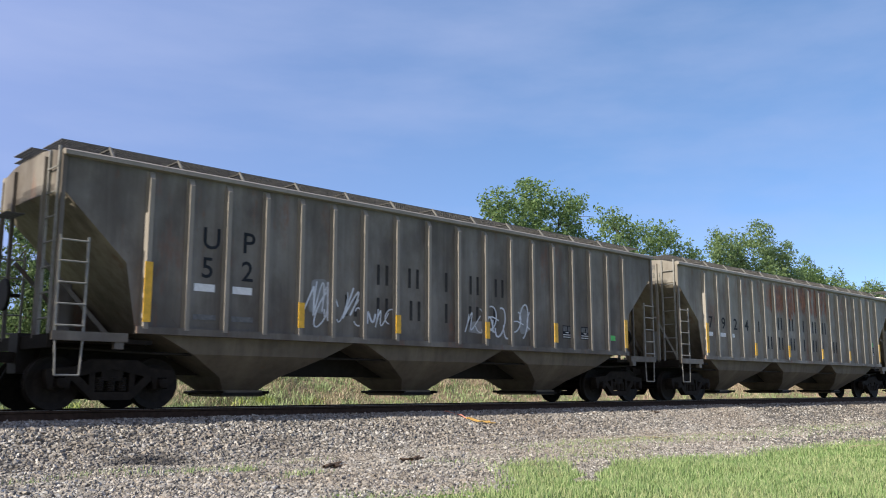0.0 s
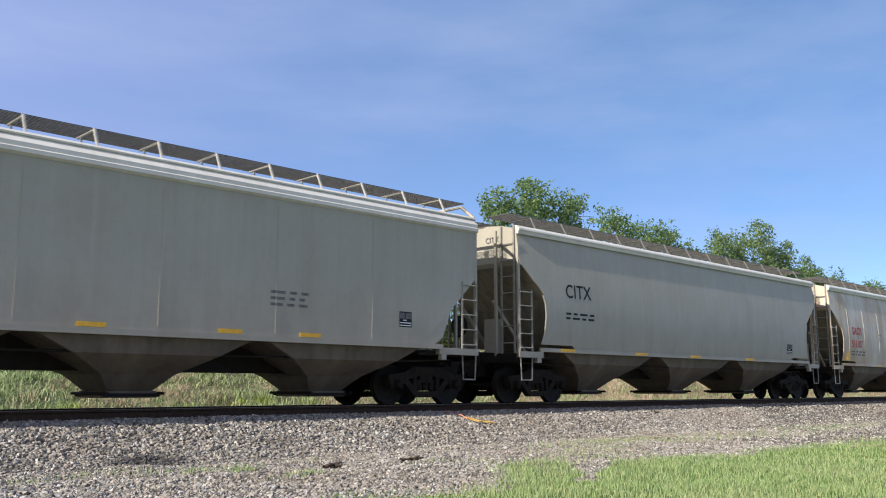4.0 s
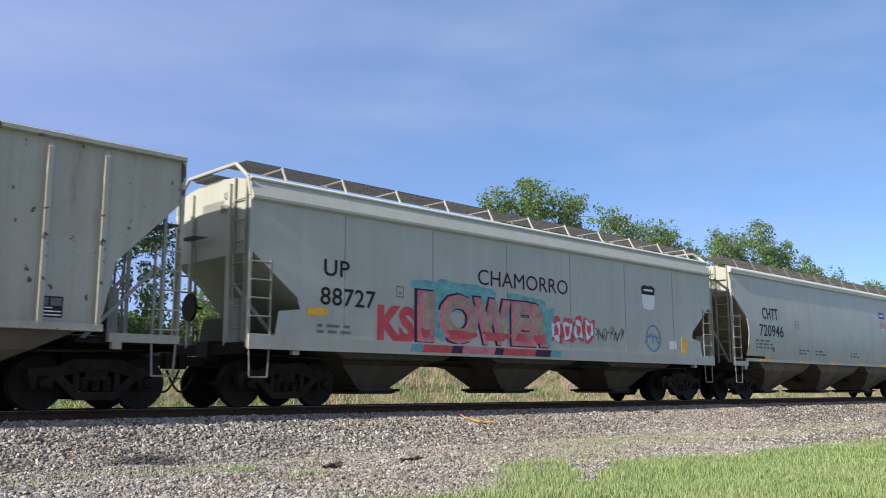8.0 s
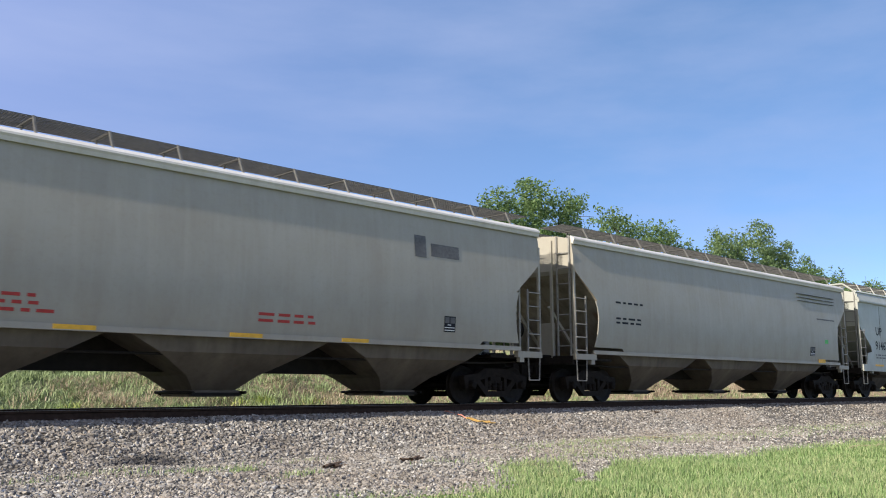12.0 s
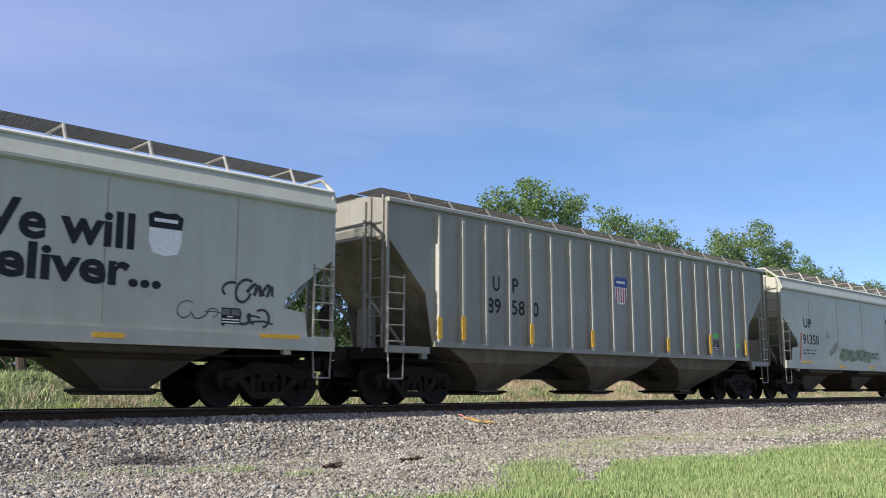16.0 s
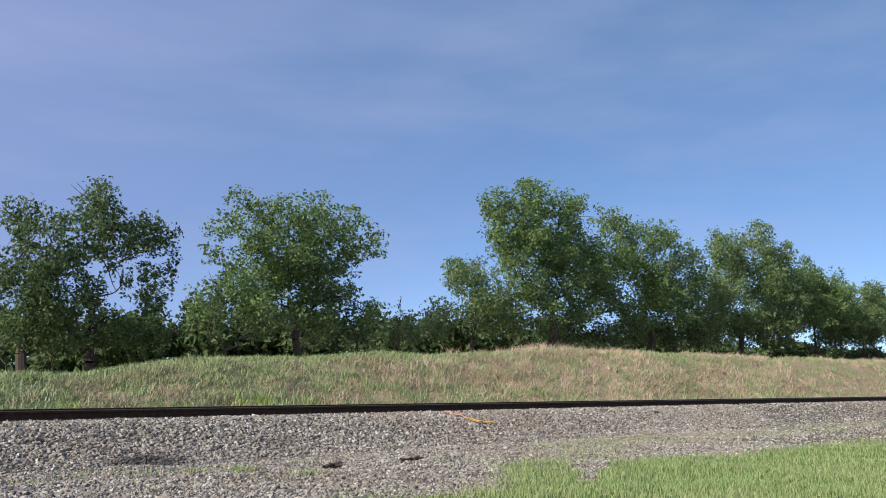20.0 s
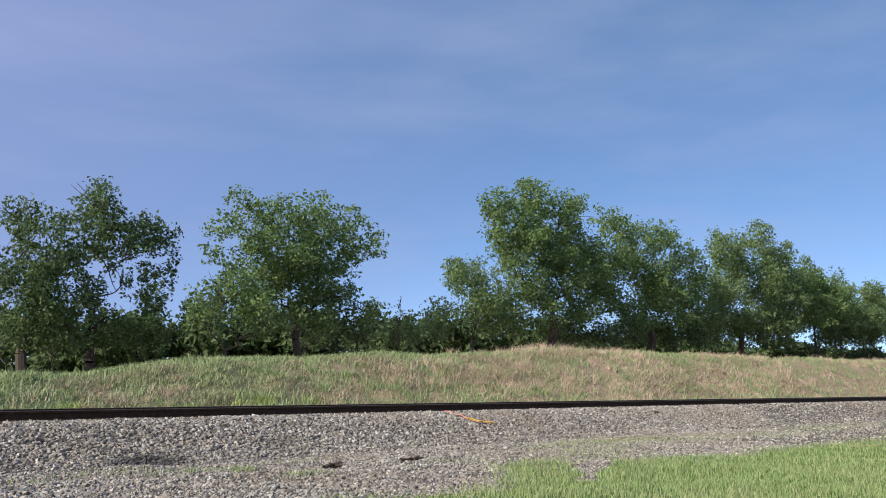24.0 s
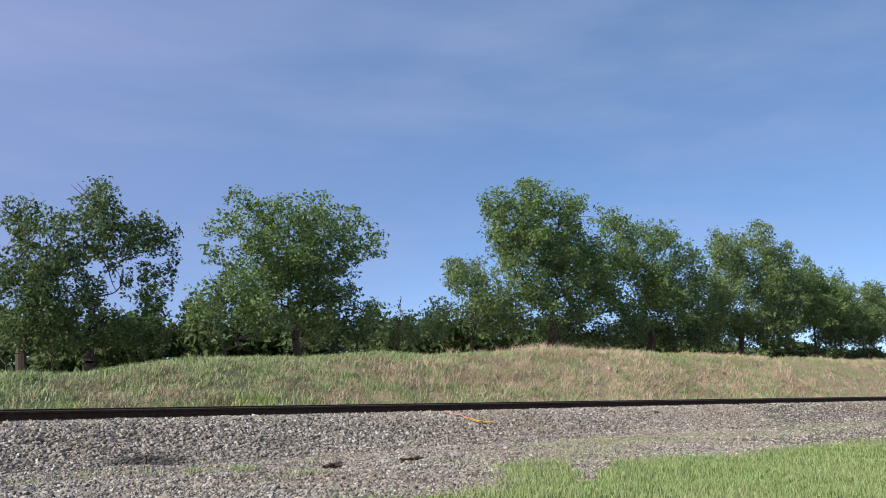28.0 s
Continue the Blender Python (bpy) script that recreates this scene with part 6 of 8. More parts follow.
        part("belt_rail", lambda bm, s=s: bar(bm, (16.7, s * 1.56, 2.82), (19.0, s * 1.56, 2.76), 0.014), M_LG, L)
    for s in (-1, 1):
        part("sun_visor", lambda bm, s=s: prism_visor(bm, s), M_LG, L, label="slanting visor over the cab windows")
        part("rear_cab_panel", lambda bm, s=s: box(bm, 16.598, 16.612, min(s * 1.24, s * 1.52), max(s * 1.24, s * 1.52), 3.97, 4.72), M_LSILVER, L, label="pale panel at the cab's rear corner")
    part("roof_cooler", lambda bm: (box(bm, 17.2, 18.5, -1.15, 1.15, 4.88, 5.0), box(bm, 16.75, 17.05, -1.2, 1.2, 4.86, 4.98)), M_LG, L)
    t = text_mesh("5643", 0.82, 0.022, 1.08)
    part_num = place("lettering", t, M_LRED, L, pose(16.92, -1.537, 3.08))
    part_num.scale = (1.1, 1, 1)
    part("air_conditioner", lambda bm: (box(bm, 17.1, 18.3, -0.7, 0.7, 4.86, 4.96), box(bm, 16.7, 17.0, -1.0, -0.5, 4.84, 4.95)), M_LG, L)
    # roof fittings
    part("exhaust_housing", lambda bm: lathe(bm, ((4.50, 0.50), (4.86, 0.50), (4.88, 0.53), (4.94, 0.53), (4.95, 0.48), (4.80, 0.46)), "z", 24, 5.95, 0.0, 0.0), M_LSILVER, L, smooth=False)
    part("horn", lambda bm: [lathe(bm, ((-0.3, 0.05), (0.15, 0.06), (0.28, 0.13)), "x", 10, 7.95 + 0.14 * i, -0.18 + 0.18 * i, 4.84) for i in range(3)] and None, M_LBLACK, L)
    part("roof_edge_rail", lambda bm: box(bm, 7.6, 8.5, -0.4, 0.4, 4.55, 4.76), M_LG, L)
    # handrails
    for s in (-1, 1):
        hand_rail(L, (0.1, 1.5, 2.9, 4.35, 5.05, 6.35, 7.65, 8.95, 10.25, 11.5, 12.65), 3.02, s)
        part("top_rail", lambda bm, s=s: pipe(bm, [(-0.05, s * 1.50, 3.0), (12.65, s * 1.50, 3.04), (13.15, s * 1.50, 3.66), (16.6, s * 1.50, 3.62)], 0.022), M_LG, L)
        hand_rail(L, (13.18, 14.35, 15.6), 3.65, s, 2.58)
        part("end_rail", lambda bm, s=s: pipe(bm, [(20.75, s * 1.40, 1.0), (20.75, s * 1.40, 1.75), (20.5, s * 1.35, 2.3)], 0.02), M_GALV, L)
    # below the deck
    part("fuel_tank", lambda bm: section_x(bm, 6.25, 14.25, both(((0.9, 0.28), (1.30, 0.42), (1.42, 0.75), (1.42, 0.98), (1.15, 1.02), (1.15, 1.36)))), M_LTANK, L)
    part("tank_box", lambda bm: box(bm, 6.25, 7.3, -1.43, -1.10, 0.97, 1.42), M_LTANK, L)
    part("tank_box", lambda bm: box(bm, 12.4, 14.25, -1.43, -1.10, 0.97, 1.42), M_LTANK, L)
    for x0, x1 in ((7.42, 9.60), (10.05, 12.10)):
        for s in (-1, 1):
            part("air_reservoir", lambda bm, s=s, x0=x0, x1=x1: lathe(bm, ((x0, 0.10), (x0 + 0.06, 0.20), (x0 + 0.16, 0.235), (x1 - 0.16, 0.235), (x1 - 0.06, 0.20), (x1, 0.10)), "x", 20, 0, s * 1.25, 1.26), M_LTANK, L, smooth=True)
    part("pipe_run", lambda bm: (bar(bm, (0.5, -1.35, 1.55), (20.0, -1.35, 1.55), 0.03), bar(bm, (0.5, -1.30, 1.46), (20.0, -1.30, 1.46), 0.022)), M_LUNDER, L)
    part("equipment_box", lambda bm: box(bm, 5.55, 6.1, -1.4, -1.0, 1.15, 1.6), M_LUNDER, L)
    part("equipment_box", lambda bm: box(bm, 14.4, 14.9, -1.35, -1.0, 1.1, 1.6), M_LUNDER, L)
    rnd = random.Random(12)
    for x0, x1 in ((0.3, 6.0), (14.3, 20.2)):
        x = x0
        while x < x1 - 0.4:
            w, h = rnd.uniform(0.18, 0.55), rnd.uniform(0.12, 0.3)
            part("junction_box", lambda bm, w=w, h=h: box(bm, 0, w, -1.42, -1.15, 0, h), M_LUNDER if rnd.random() < 0.6 else M_LTANK, L, pose(x, 0, 1.62 - h - rnd.uniform(0.0, 0.12)))
            x += w + rnd.uniform(0.15, 0.5)
        part("sand_pipe", lambda bm, x0=x0: pipe(bm, [(x0 + 0.5, -1.3, 1.5), (x0 + 0.6, -1.32, 1.1), (x0 + 0.2, -0.9, 0.45)], 0.025), M_LUNDER, L)
        part("brake_pipe", lambda bm, x0=x0, x1=x1: pipe(bm, [(x0, -1.40, 1.30), (x0 + 2.2, -1.40, 1.26), (x0 + 2.5, -1.36, 1.16), (x1 - 0.8, -1.36, 1.16), (x1, -1.40, 1.32)], 0.022), M_LUNDER, L)
    part("plow", lambda bm: section_plow(bm), M_LUNDER, L)
    part("coupler", coupler, M_LUNDER, L, pose(21.15, 0, 0))
    part("coupler", coupler, M_LUNDER, L, pose(-0.95, 0, 0, 0, 0, 180))
    for cx in (3.0, 17.4):
        t = part("truck", lambda bm: box(bm, -2.4, 2.4, -0.9, 0.9, 0.62, 0.98), M_LUNDER, L, pose(cx, 0, 0), key="loco_truck")
        for s in (-1, 1):
            part("side_frame", loco_frame, M_TRUCK, t, pose(0, s * 1.10, 0), key="loco_frame")
            for ax in (-2.07, 0.0, 2.07):
                part("bearing_cap", journal, M_LTANK, t, pose(ax, s * 1.18, 0.60, 0, 0, 0 if s < 0 else 180), key="journal")
            for ax in (-1.62, -0.45, 0.45, 1.62):
                part("spring", lambda bm: lathe(bm, [(0.44 + 0.03 * i + d, 0.08 if d else 0.095) for i in range(8) for d in (0.0, 0.015)], "z", 10), M_LUNDER, t, pose(ax, s * 1.14, 0), key="loco_spring")
            part("brake_cylinder", lambda bm, s=s: lathe(bm, ((-0.25, 0.1), (0.25, 0.12)), "x", 12, 0.9, s * 1.2, 1.08), M_LUNDER, t)
        for ax in (-2.07, 0.0, 2.07):
            w = part("wheelset", loco_wheel, M_WHEEL, t, pose(ax, 0, 0.533), key="loco_wheelset")
            SPINNING.append((w, ax, 0.533, cx))
    # emblem, words and flag on the hood
    build_hood_art(L)
    TRAIN.append((L, 375.0))
    return L


def prism_visor(bm, s):
    """A thin plate that leans out over the side windows."""
    v = [bm.verts.new((x, s * y, z)) for x in (16.72, 18.92) for y, z in ((1.50, 4.74), (1.80, 4.58), (1.80, 4.55), (1.50, 4.71))]
    for q in ((0, 1, 2, 3), (7, 6, 5, 4), (0, 4, 5, 1), (1, 5, 6, 2), (2, 6, 7, 3), (3, 7, 4, 0)):
        bm.faces.new([v[i] for i in q])


def grille_plate(bm, s, x0, x1):
    y = s * 1.425
    box(bm, x0, x1, y - 0.008, y + 0.008, 3.58, 3.98)
    for i in range(14):
        x = x0 + (x1 - x0) * (i + 0.5) / 14
        box(bm, x - 0.012, x + 0.012, min(y, y + s * 0.03), max(y, y + s * 0.03), 3.58, 3.98)


def side_door(bm, s, w):
    y = s * 1.295
    box(bm, 0, w, y - 0.012, y + 0.012, 1.95, 3.36)
    box(bm, w - 0.03, w - 0.01, min(y, y + s * 0.05), max(y, y + s * 0.05), 2.6, 2.72)


def door_grille(bm, s, w, z0, z1):
    y = s * 1.312
    box(bm, 0.05, w - 0.05, y - 0.006, y + 0.006, z0, z1)
    n = 9
    for i in range(n):
        z = z0 + (z1 - z0) * (i + 0.5) / n
        box(bm, 0.05, w - 0.05, min(y, y + s * 0.014), max(y, y + s * 0.014), z - 0.012, z + 0.012)


def hood_door(bm, s, w, z0, z1):
    y = s * 1.198
    box(bm, 0.01, w - 0.01, y - 0.008, y + 0.008, z0, z1)
    for z in (z0 + 0.25, z1 - 0.3):
        box(bm, 0.0, 0.05, min(y, y + s * 0.03), max(y, y + s * 0.03), z, z + 0.1)
    box(bm, w - 0.1, w - 0.04, min(y, y + s * 0.035), max(y, y + s * 0.035), z0 + 0.9, z0 + 1.05)


def cab_door(bm, s, w, z0, z1):
    y = s * 1.23
    box(bm, 0.015, w - 0.015, y - 0.012, y + 0.012, z0, z1)
    box(bm, w - 0.16, w - 0.06, min(y, y + s * 0.03), max(y, y + s * 0.03), (z0 + z1) / 2, (z0 + z1) / 2 + 0.05)


def vent(bm, s, x0, x1, z0, z1):
    y = s * 1.232
    box(bm, x0, x1, y - 0.01, y + 0.01, z0, z1)
    for i in range(6):
        x = x0 + (x1 - x0) * (i + 0.5) / 6
        box(bm, x - 0.02, x + 0.02, min(y, y + s * 0.025), max(y, y + s * 0.025), z0 + 0.02, z1 - 0.02)


def louvre_s(bm, s, w, h, n, y):
    box(bm, 0, w, s * y - 0.008, s * y + 0.008, 0, h)
    for i in range(n):
        z = h * (i + 0.2) / n
        a = s * (y + 0.008)
        box(bm, 0.02, w - 0.02, min(a, a + s * 0.025), max(a, a + s * 0.025), z, z + h * 0.5 / n)


def cab_shell(bm):
    section_x(bm, 16.62, 19.12, both(((1.53, 1.82), (1.53, 3.96))))


def cab_upper(bm):
    for s in (-1,):
        pts = [(16.63, 3.96), (19.10, 3.96), (18.86, 4.70), (16.63, 4.70)]
        prism(bm, pts, -1.528, 1.528)


def nose(bm):
    lo = [(19.12, 1.82), (20.38, 1.82), (20.38, 3.50), (20.05, 3.66), (19.12, 3.96)]
    a = [bm.verts.new((x, -1.53 + (0.45 if x > 20.1 else 0.12 if x > 20.0 else 0.0), z)) for x, z in lo]
    b = [bm.verts.new((x, 1.53 - (0.45 if x > 20.1 else 0.12 if x > 20.0 else 0.0), z)) for x, z in lo]
    bm.faces.new(a)
    bm.faces.new(b[::-1])
    for i in range(len(lo)):
        j = (i + 1) % len(lo)
        bm.faces.new((a[j], a[i], b[i], b[j]))


def windscreen(bm, s):
    v = [bm.verts.new(p) for p in ((19.085, s * 0.12, 4.02), (19.085, s * 1.40, 4.02), (18.885, s * 1.38, 4.64), (18.885, s * 0.12, 4.64))]
    w = [bm.verts.new(q.co + Vector((0.015, 0, 0.004))) for q in v]
    bm.faces.new(v)
    bm.faces.new(w[::-1])
    for i in range(4):
        j = (i + 1) % 4
        bm.faces.new((v[i], v[j], w[j], w[i]))


def frame_ring(bm, y, x0, x1, z0, z1):
    for a, b, c, d in ((x0 - 0.03, x1 + 0.03, z0 - 0.03, z0), (x0 - 0.03, x1 + 0.03, z1, z1 + 0.03), (x0 - 0.03, x0, z0, z1), (x1, x1 + 0.03, z0, z1)):
        box(bm, a, b, y - 0.012, y + 0.012, c, d)


def section_plow(bm):
    pts = [(20.95, 0.22), (21.25, 0.16), (21.2, 0.5), (21.12, 1.22), (20.95, 1.22)]
    prism(bm, pts, -1.45, 1.45)


def build_hood_art(L):
    y = -1.212
    # shield
    def flat(pts, lift):
        def make(bm):
            v = [bm.verts.new((a, y - lift, b)) for a, b in pts]
            bm.faces.new(v)
        return make
    sx, sz, w, h = 5.53, 2.97, 0.66, 0.82
    e = part("emblem", flat([(sx + w * a, sz + h * b) for a, b in ((0.12, 0.06), (0.5, 0.0), (0.88, 0.06), (1.0, 0.3), (1.0, 0.62), (0.0, 0.62), (0.0, 0.3))], 0.0), M_WHITE_INK, L, None, "striped shield emblem with a blue head")
    part("emblem_head", flat([(sx + w * a, sz + h * b) for a, b in ((0.0, 0.58), (1.0, 0.58), (1.04, 0.9), (0.8, 1.0), (0.5, 0.95), (0.2, 1.0), (-0.04, 0.9))], 0.003), M_BLUE_INK, e)
    for i in range(6):
        a = 0.05 + i * 0.165
        part("emblem_stripe", flat([(sx + w * p, sz + h * q) for p, q in ((a, 0.09), (a + 0.08, 0.07), (a + 0.08, 0.57), (a, 0.57))], 0.002), M_RED_INK, e)
    for body, z in (("BUILDING", 2.62), ("AMERICA", 2.30)):
        me = text_mesh(body, 0.30, 0.006, 1.15)
        xs = [v.co.x for v in me.vertices]
        o = place("lettering", me, M_BLACK_INK, L, pose(5.02, y - 0.001, z))
        o.scale = (1.42 / (max(xs) - min(xs)), 1, 1)
    # waving flag: thirteen stripes and a starred field
    def wave(u, v):
        x = 7.18 + 3.5 * u - 0.35 * (1 - v) * (1 - u)
        z = 2.28 + 1.55 * v + 0.16 * u + 0.17 * math.sin(u * 8.2 + 0.6) + 0.05 * math.sin(u * 16)
        return x, z
    flag = part("flag", lambda bm: flag_strip(bm, wave, 0, 1, 0, 1, y - 0.001), M_FLAG_WHITE, L, None, "painted waving striped flag")
    for i in range(7):
        v0 = 2 * i / 13
        part("flag_stripe", lambda bm, v0=v0: flag_strip(bm, wave, 0, 1, v0, v0 + 1 / 13, y - 0.003), M_FLAG_RED, flag)
    fld = part("flag_field", lambda bm: flag_strip(bm, wave, 0.52, 0.93, 6 / 13, 1.08, y - 0.006), M_FLAG_TEAL, flag)
    rnd = random.Random(4)
    for r in range(6):
        for q in range(6):
            u, v = 0.55 + 0.065 * (q + 0.5 * (r % 2)), 0.52 + 0.09 * r
            if u > 0.91:
                continue
            x, z = wave(u, v)
            part("star", lambda bm: bm.faces.new([bm.verts.new((0.045 * (1 if k % 2 else 0.45) * math.cos(k * math.pi / 5), 0, 0.045 * (1 if k % 2 else 0.45) * math.sin(k * math.pi / 5))) for k in range(10)]), M_WHITE_INK, fld, pose(x, y - 0.009, z), key="star")
    part("flag_pole", lambda bm: box(bm, -0.025, 0.025, y - 0.012, y - 0.008, 0.0, 2.0), M_GREY_INK, flag, pose(10.82, 0, 2.15, 0, -12, 0))


def flag_strip(bm, wave, u0, u1, v0, v1, y):
    n = 28
    lo = [bm.verts.new((wave(u0 + (u1 - u0) * i / n, v0)[0], y, wave(u0 + (u1 - u0) * i / n, v0)[1])) for i in range(n + 1)]
    hi = [bm.verts.new((wave(u0 + (u1 - u0) * i / n, v1)[0], y, wave(u0 + (u1 - u0) * i / n, v1)[1])) for i in range(n + 1)]
    for i in range(n):
        bm.faces.new((lo[i], lo[i + 1], hi[i + 1], hi[i]))


build_locomotive()

# ---------------------------------------------------------------- loose stones on the ballast and the road
def stone_material():
    m, nt, b = nodes_of("crushed grey and pinkish stone")
    geo = nt.nodes.new("ShaderNodeNewGeometry")
    r = nt.nodes.new("ShaderNodeValToRGB")
    el = r.color_ramp.elements
    el[0].position, el[0].color = 0.0, (0.085, 0.08, 0.072, 1)
    el[1].position, el[1].color = 1.0, (0.62, 0.60, 0.55, 1)
    for pos, c in ((0.25, (0.19, 0.18, 0.162, 1)), (0.5, (0.305, 0.292, 0.265, 1)), (0.72, (0.305, 0.265, 0.22, 1)), (0.9, (0.42, 0.405, 0.37, 1))):
        e = el.new(pos)
        e.color = c
    nt.links.new(geo.outputs["Random Per Island"], r.inputs["Fac"])
    col = n_mix(nt, n_mul(nt, n_ramp(nt, n_noise(nt, 0.45, 4), 0.42, 0.7), 0.35), r.outputs["Color"], (0.24, 0.19, 0.14))
    col = n_mix(nt, n_mul(nt, n_ramp(nt, n_noise(nt, 30, 4), 0.4, 0.7), 0.3), col, (0.2, 0.18, 0.17))
    col = dark_patches(nt, col)
    nt.links.new(col, b.inputs["Base Color"])
    b.inputs["Roughness"].default_value = 0.9
    return m


def scatter(name, verts0, faces0, pts, sizes, rng, mat, label, category, flat_z=0.7):
    """Many small rigid pieces in one mesh."""
    n = len(pts)
    v0 = np.array(verts0)
    k = len(v0)
    q = rng.normal(size=(n, 4))
    q /= np.linalg.norm(q, axis=1, keepdims=True)
    w, x, y, z = q.T
    R = np.stack([1 - 2 * (y * y + z * z), 2 * (x * y - z * w), 2 * (x * z + y * w), 2 * (x * y + z * w), 1 - 2 * (x * x + z * z), 2 * (y * z - x * w), 2 * (x * z - y * w), 2 * (y * z + x * w), 1 - 2 * (x * x + y * y)], 1).reshape(n, 3, 3)
    sc = sizes[:, None, None] * rng.uniform(0.6, 1.3, (n, 1, 3))
    V = np.einsum("nij,nkj->nki", R, v0[None] * sc * rng.uniform(0.6, 1.35, (n, k, 1)))
    V[:, :, 2] *= flat_z
    V += np.array(pts)[:, None, :]
    F = (np.array(faces0)[None] + (np.arange(n) * k)[:, None, None]).reshape(-1, len(faces0[0]))
    me = bpy.data.meshes.new(name)
    me.from_pydata(V.reshape(-1, 3).tolist(), [], F.tolist())
    me.materials.append(mat)
    return tagged(new(name, me), label, category, kind="stuff")


M_STONE = stone_material()
ROCK_V = [(1, 0.1, 0), (-0.1, 1, 0.1), (-1, -0.1, 0.1), (0.1, -1, 0), (0.15, 0.1, 0.9), (-0.1, 0.05, -0.9)]
ROCK_F = [(0, 1, 4), (1, 2, 4), (2, 3, 4), (3, 0, 4), (1, 0, 5), (2, 1, 5), (3, 2, 5), (0, 3, 5)]


def in_view(x, y, margin=2.0):
    a = math.degrees(math.atan2(x, y))
    return 15.0 - margin < a < 72.5 + margin


def turf_edge(x):
    """How far the mown turf reaches towards the line."""
    return 8.45 + 0.5 * noise.noise(Vector((x * 0.35, 3.1, 0))) + 0.25 * noise.noise(Vector((x * 1.3, 7.7, 0))) - 0.9 * (1 - smooth01(8.0, 10.5, x)) - 0.02 * max(0, x - 15) + 1.0 * math.exp(-((x - 10.7) / 1.0) ** 2)


def on_turf(x, y, spread):
    """Inside the mown turf, but for a washed-out runnel of gravel that cuts across it."""
    if y > turf_edge(x) + spread:
        return False
    u = ((x - 9.8) * 2.6 + (y - 7.4) * 1.9) / 10.37
    off = abs((x - 9.8) * 1.9 - (y - 7.4) * 2.6) / 3.22
    width = 0.06 + 0.26 * smooth01(0.0, 0.9, u) + 0.16 * noise.noise(Vector((x * 2.2, y * 2.2, 13.0)))
    return u < -0.05 or off > width + 0.25 * abs(spread)


def build_stones():
    rng = np.random.default_rng(5)
    pts, sizes = [], []
    for y0, y1, x1, per, s0, s1 in ((6.4, 10.5, 17, 330, 0.014, 0.036), (10.5, 13.2, 22, 300, 0.016, 0.038), (13.2, 15.27, 26, 420, 0.022, 0.048), (7.5, 13.2, 42, 70, 0.022, 0.045), (13.2, 15.27, 60, 120, 0.028, 0.052)):
        area = (y1 - y0) * x1
        for x, y, s in zip(rng.uniform(2.0, 2.0 + x1, int(area * per)), rng.uniform(y0, y1, int(area * per)), rng.uniform(s0, s1, int(area * per))):
            if not in_view(x, y, 1.0) or on_turf(x, y, rng.normal() * 0.12):
                continue
            z = ground_z(x, y)
            pts.append((x, y, z + s * 0.25))
            sizes.append(s)
    scatter("ballast_stones", ROCK_V, ROCK_F, pts, np.array(sizes), rng, M_STONE, "crushed grey ballast stone beside the rail", "gravel", 0.8)


build_stones()


# ---------------------------------------------------------------- grass
def blade_material(name, a, b_, dry_a, dry_b, x_lo, x_hi, span):
    m, nt, b = nodes_of(name)
    geo = nt.nodes.new("ShaderNodeNewGeometry")
    sep = nt.nodes.new("ShaderNodeSeparateXYZ")
    nt.links.new(geo.outputs["Position"], sep.inputs["Vector"])
    mr = nt.nodes.new("ShaderNodeMapRange")
    mr.inputs["From Min"].default_value, mr.inputs["From Max"].default_value = x_lo, x_hi
    nt.links.new(sep.outputs["X"], mr.inputs["Value"])
    add = nt.nodes.new("ShaderNodeMath")
    add.operation = "MULTIPLY_ADD"
    nt.links.new(n_noise(nt, 0.5, 5, 0.6), add.inputs[0])
    add.inputs[1].default_value = span
    nt.links.new(mr.outputs["Result"], add.inputs[2])
    add2 = nt.nodes.new("ShaderNodeMath")
    add2.operation = "MULTIPLY_ADD"
    nt.links.new(geo.outputs["Random Per Island"], add2.inputs[0])
    add2.inputs[1].default_value = 0.5
    nt.links.new(add.outputs[0], add2.inputs[2])
    dry = n_ramp(nt, add2.outputs[0], span * 0.5 + 0.22, span * 0.5 + 0.75)
    green = n_mix(nt, geo.outputs["Random Per Island"], a, b_)
    straw = n_mix(nt, geo.outputs["Random Per Island"], dry_a, dry_b)
    col = n_mix(nt, dry, green, straw)
    nt.links.new(col, b.inputs["Base Color"])
    b.inputs["Roughness"].default_value = 0.7
    b.inputs["Specular IOR Level"].default_value = 0.25
    b.inputs["Transmission Weight"].default_value = 0.0
    return m


def blades(name, pts, heights, widths, rng, mat, label, category, lean=0.5, fan=None):
    """Grass blades: bent triangles in one mesh."""
    n = len(pts)
    P0 = np.array(pts)
    a = rng.uniform(0, math.tau, n)
    side = np.stack([np.cos(a), np.sin(a), np.zeros(n)], 1) * widths[:, None] / 2
    b = rng.uniform(0, math.tau, n)
    off = np.stack([np.cos(b), np.sin(b), np.zeros(n)], 1) * (heights * rng.uniform(0.05, lean, n))[:, None]
    if fan is not None:
        off[:, :2] += fan
    up = np.stack([np.zeros(n), np.zeros(n), heights], 1)
    mid = P0 + up * 0.6 + off * 0.35
    tip = P0 + up * (1 - 0.25 * rng.random(n))[:, None] + off
    V = np.stack([P0 - side, P0 + side, mid + side * 0.7, mid - side * 0.7, tip], 1).reshape(-1, 3)
    k = np.arange(n) * 5
    F = [(i, i + 1, i + 2, i + 3) for i in k.tolist()] + [(i + 3, i + 2, i + 4) for i in k.tolist()]
    me = bpy.data.meshes.new(name)
    me.from_pydata(V.tolist(), [], F)
    me.materials.append(mat)
    return tagged(new(name, me), label, category, kind="stuff")


